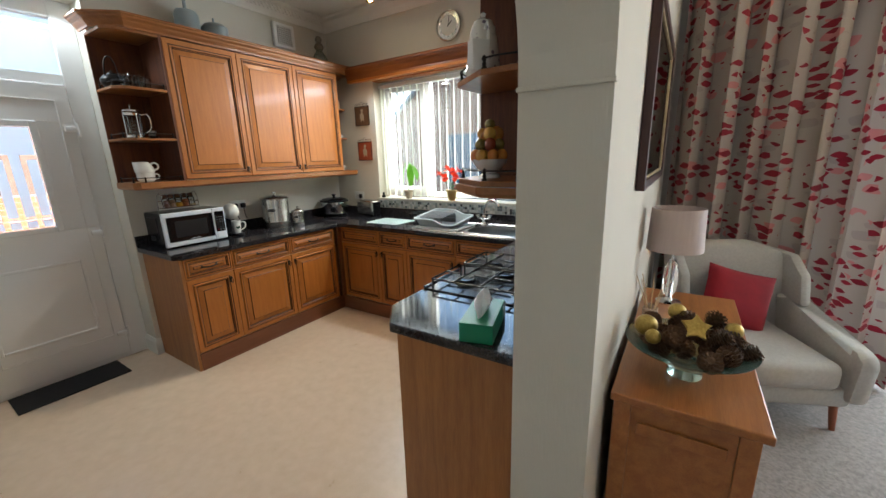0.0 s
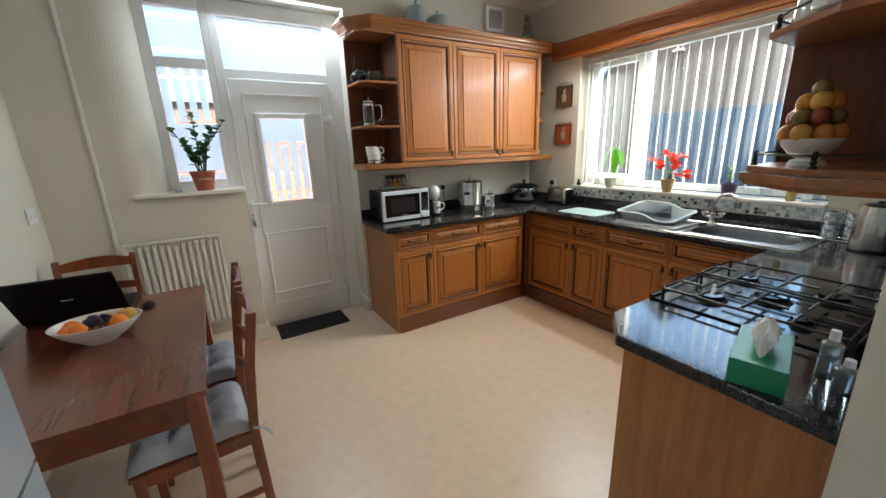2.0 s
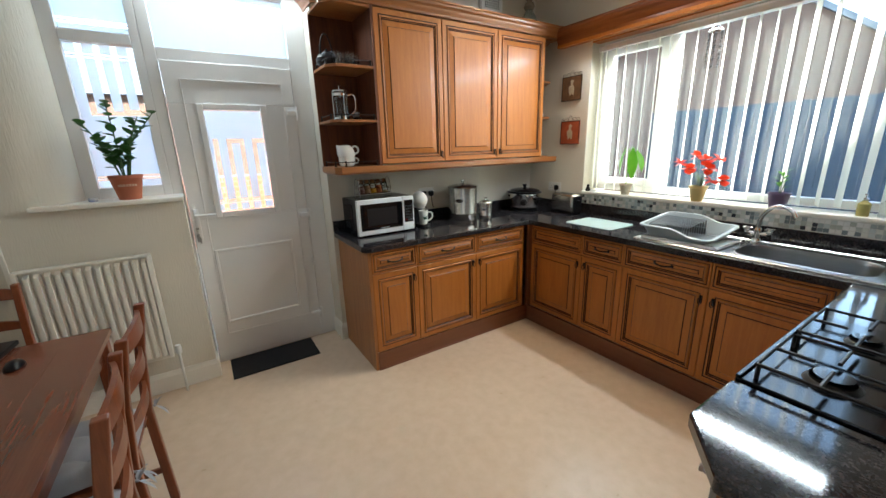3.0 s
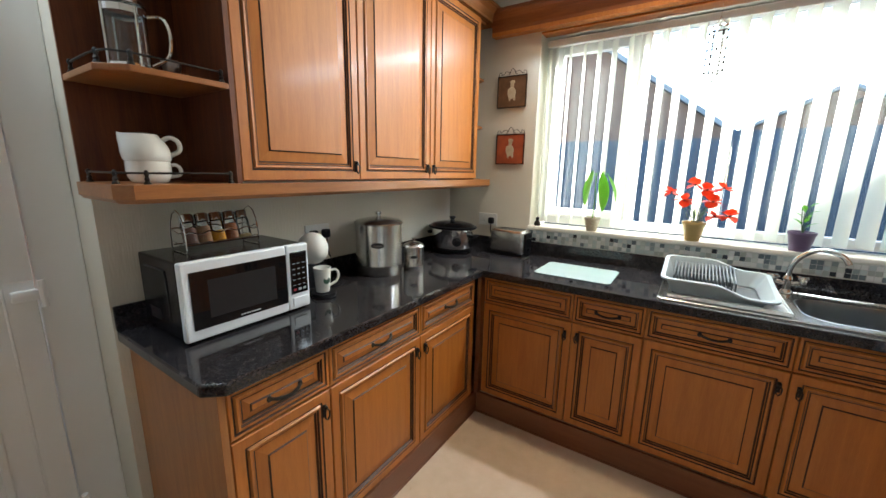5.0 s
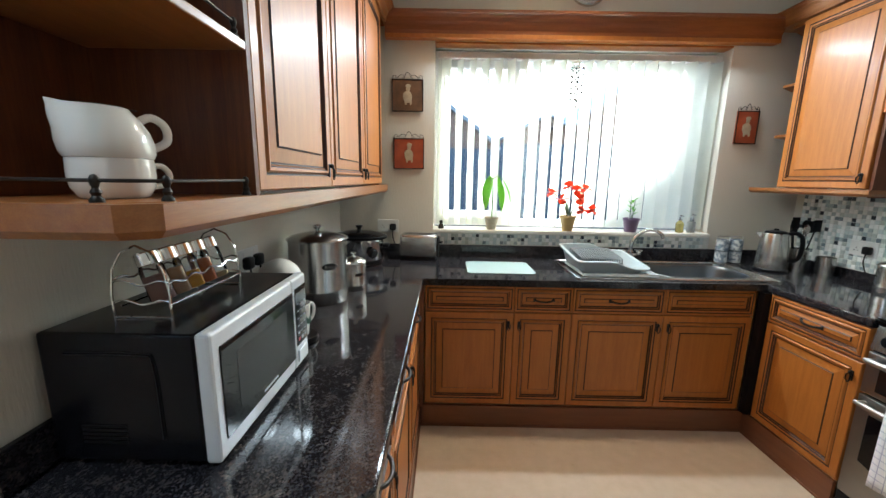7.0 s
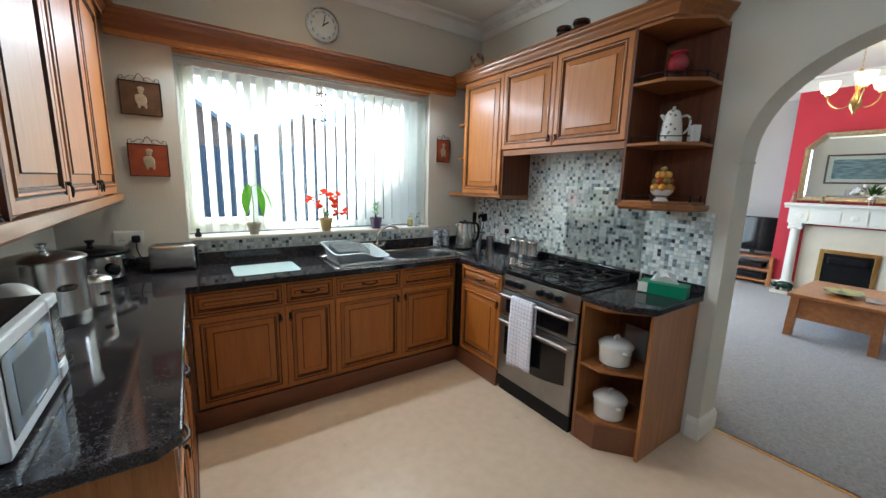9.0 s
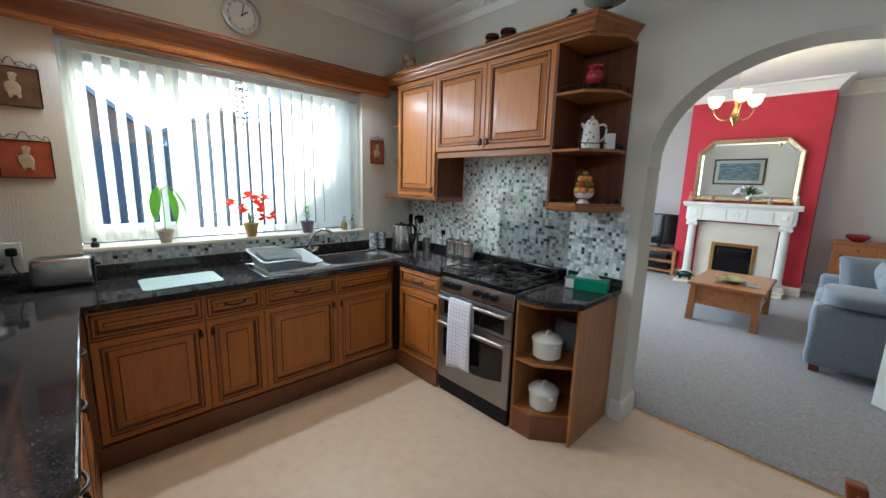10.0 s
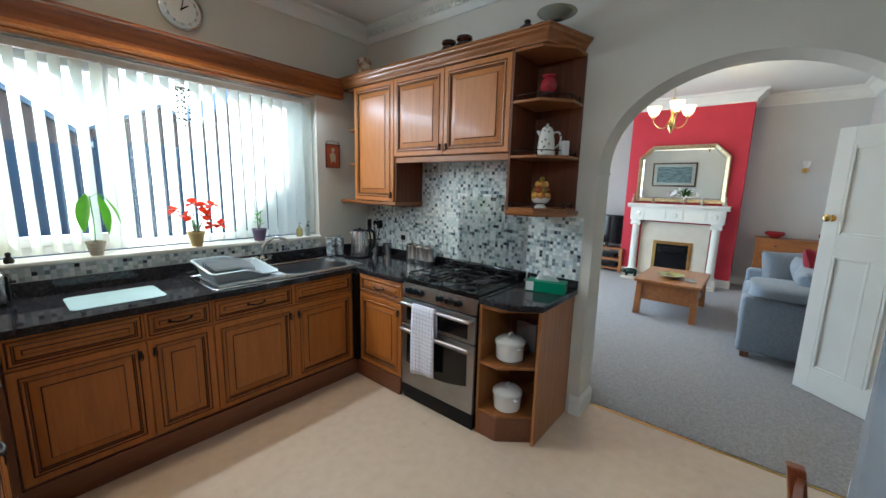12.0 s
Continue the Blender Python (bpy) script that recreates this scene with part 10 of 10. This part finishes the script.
def house(x0, x1, y, d, eave, ridge, wallm, label, hip=0.0, wins=()):
    u = thing("neighbour_house", ((x0 + x1) / 2, y + d / 2, -0.42), label, "house")
    hw, hd = (x1 - x0) / 2, d / 2
    b = B()
    box(b, -hw, -hd, 0, hw, hd, eave)
    part("wall", b, wallm, u)
    b = B()
    v = [b.verts.new(p) for p in ((-hw - 0.2, -hd - 0.25, eave - 0.05), (hw + 0.2, -hd - 0.25, eave - 0.05), (hw + 0.2, hd + 0.25, eave - 0.05), (-hw - 0.2, hd + 0.25, eave - 0.05), (-hw + hip, 0, ridge), (hw - hip, 0, ridge))]
    for f in ((0, 1, 5, 4), (2, 3, 4, 5), (1, 2, 5), (3, 0, 4), (0, 3, 2, 1)):
        b.faces.new([v[k] for k in f])
    part("roof", b, SL, u)
    for wx, wz, ww, wh in wins:
        b = B()
        box(b, wx - ww / 2, -hd - 0.03, wz, wx + ww / 2, -hd + 0.02, wz + wh, 0.01)
        w = part("window", b, M["upvc"], u)
        b = B()
        box(b, wx - ww / 2 + 0.06, -hd - 0.036, wz + 0.06, wx + ww / 2 - 0.06, -hd - 0.031, wz + wh - 0.06)
        part("pane", b, M["black_glass"], w)


def gable_house(x0, x1, y, d, eave, ridge, wallm, label, wins=(), apex=None):
    """A house whose gable end faces the kitchen window; its ridge runs along y."""
    u = thing("neighbour_house", ((x0 + x1) / 2, y + d / 2, -0.42), label, "house")
    hw, hd = (x1 - x0) / 2, d / 2
    ax = 0.0 if apex is None else apex - (x0 + x1) / 2
    b = B()
    prism(b, [(-hw, 0), (hw, 0), (hw, eave), (ax, ridge), (-hw, eave)], -hd, hd, axis="y")
    part("wall", b, wallm, u)
    for s_ in (-1, 1):
        b = B()
        px = s_ * hw
        k = (ridge - eave) / abs(px - ax)
        ex, ez = px + s_ * 0.22, eave - 0.22 * k
        prism(b, [(ax, ridge + 0.02), (ex, ez + 0.02), (ex, ez + 0.14), (ax, ridge + 0.14)], -hd - 0.15, hd + 0.15, axis="y")
        part("roof", b, SL, u)
        b = B()
        box(b, min(ex, ex + s_ * 0.11), -hd - 0.15, ez - 0.05, max(ex, ex + s_ * 0.11), hd + 0.15, ez + 0.05, 0.01)
        part("gutter", b, M["upvc"], u)
    for wy, wz, ww, wh in wins:
        b = B()
        box(b, hw - 0.02, wy - ww / 2, wz, hw + 0.03, wy + ww / 2, wz + wh, 0.01)
        w = part("window", b, M["upvc"], u)
        b = B()
        box(b, hw + 0.031, wy - ww / 2 + 0.06, wz + 0.06, hw + 0.036, wy + ww / 2 - 0.06, wz + wh - 0.06)
        part("pane", b, M["black_glass"], w)


gable_house(-6.2, 1.95, 8.0, 11.0, 2.85, 5.95, BR, "brown brick neighbouring house with a steep slate roof and white gutter", [(-3.6, 1.0, 1.4, 1.1), (-0.4, 1.0, 1.1, 1.1), (2.6, 0.2, 0.9, 2.0)], -2.2)
gable_house(2.8, 7.2, 14.0, 6.0, 3.4, 4.55, BR, "low brown brick gabled outbuilding behind the fence")
house(5.2, 6.7, 12.6, 1.3, 4.05, 4.20, BR, "flat-topped brick lean-to beside the gabled outbuilding", 0.3)
gable_house(6.75, 14.0, 14.5, 8.0, 4.6, 7.4, BR, "taller brown brick house behind the outbuildings")
# added out of view, tall enough to block low sun from the living room
house(12.4, 22.5, 7.0, 7.0, 8.2, 10.6, BR, "unseen tall brick house added to keep sun off the living room", 2.6, [(-1.0, 1.4, 1.2, 1.1), (1.8, 1.4, 1.2, 1.1)])


def fence():
    u = thing("garden_fence", (1.5, 5.6, -0.42), "tall dark blue-stained board fence", "fence")
    rnd = random.Random(17)
    x = -3.4
    while x < 3.9:
        h = 2.50 if x < 0.3 else 2.62
        b = B()
        box(b, x, -0.012, 0, x + 0.115, 0.012, h + rnd.uniform(-0.01, 0.01))
        part("board", b, FE, u)
        x += 0.122
    for z in (0.5, 2.0):
        b = B()
        box(b, -3.4, 0.013, z, 3.9, 0.055, z + 0.07)
        part("rail", b, FE, u)


fence()


def yard_wall():
    """The low brick wall and buildings across the side passage."""
    u = thing("yard_wall", (-3.6, -1.2, -0.42), "low orange brick yard wall with recessed joints", "brick wall")
    b = B()
    box(b, -0.10, -4.0, 0, 0.095, 4.0, 1.60)
    part("core", b, mat("mortar", (0.42, 0.40, 0.36), 0.9, scale=30), u)
    me = None
    rnd = random.Random(3)
    made = 0
    for r in range(8, 21):
        for k in range(12):
            if me is None:
                b = B()
                box(b, -0.005, -0.1055, 0, 0.006, 0.1055, 0.065, 0.002)
                me = bpy.data.meshes.new("brick")
                b.to_mesh(me)
                b.free()
                me.materials.append(BRO)
            o = new("brick", me)
            o.parent = u
            o.location = (0.10, -2.4 + k * 0.225 + (0.11 if r % 2 else 0), 0.01 + r * 0.076)
            made += 1


yard_wall()
house(-12.5, -6.6, -7.5, 10.0, 3.05, 4.35, BR, "brown brick outbuilding across the side passage", 1.0, [])
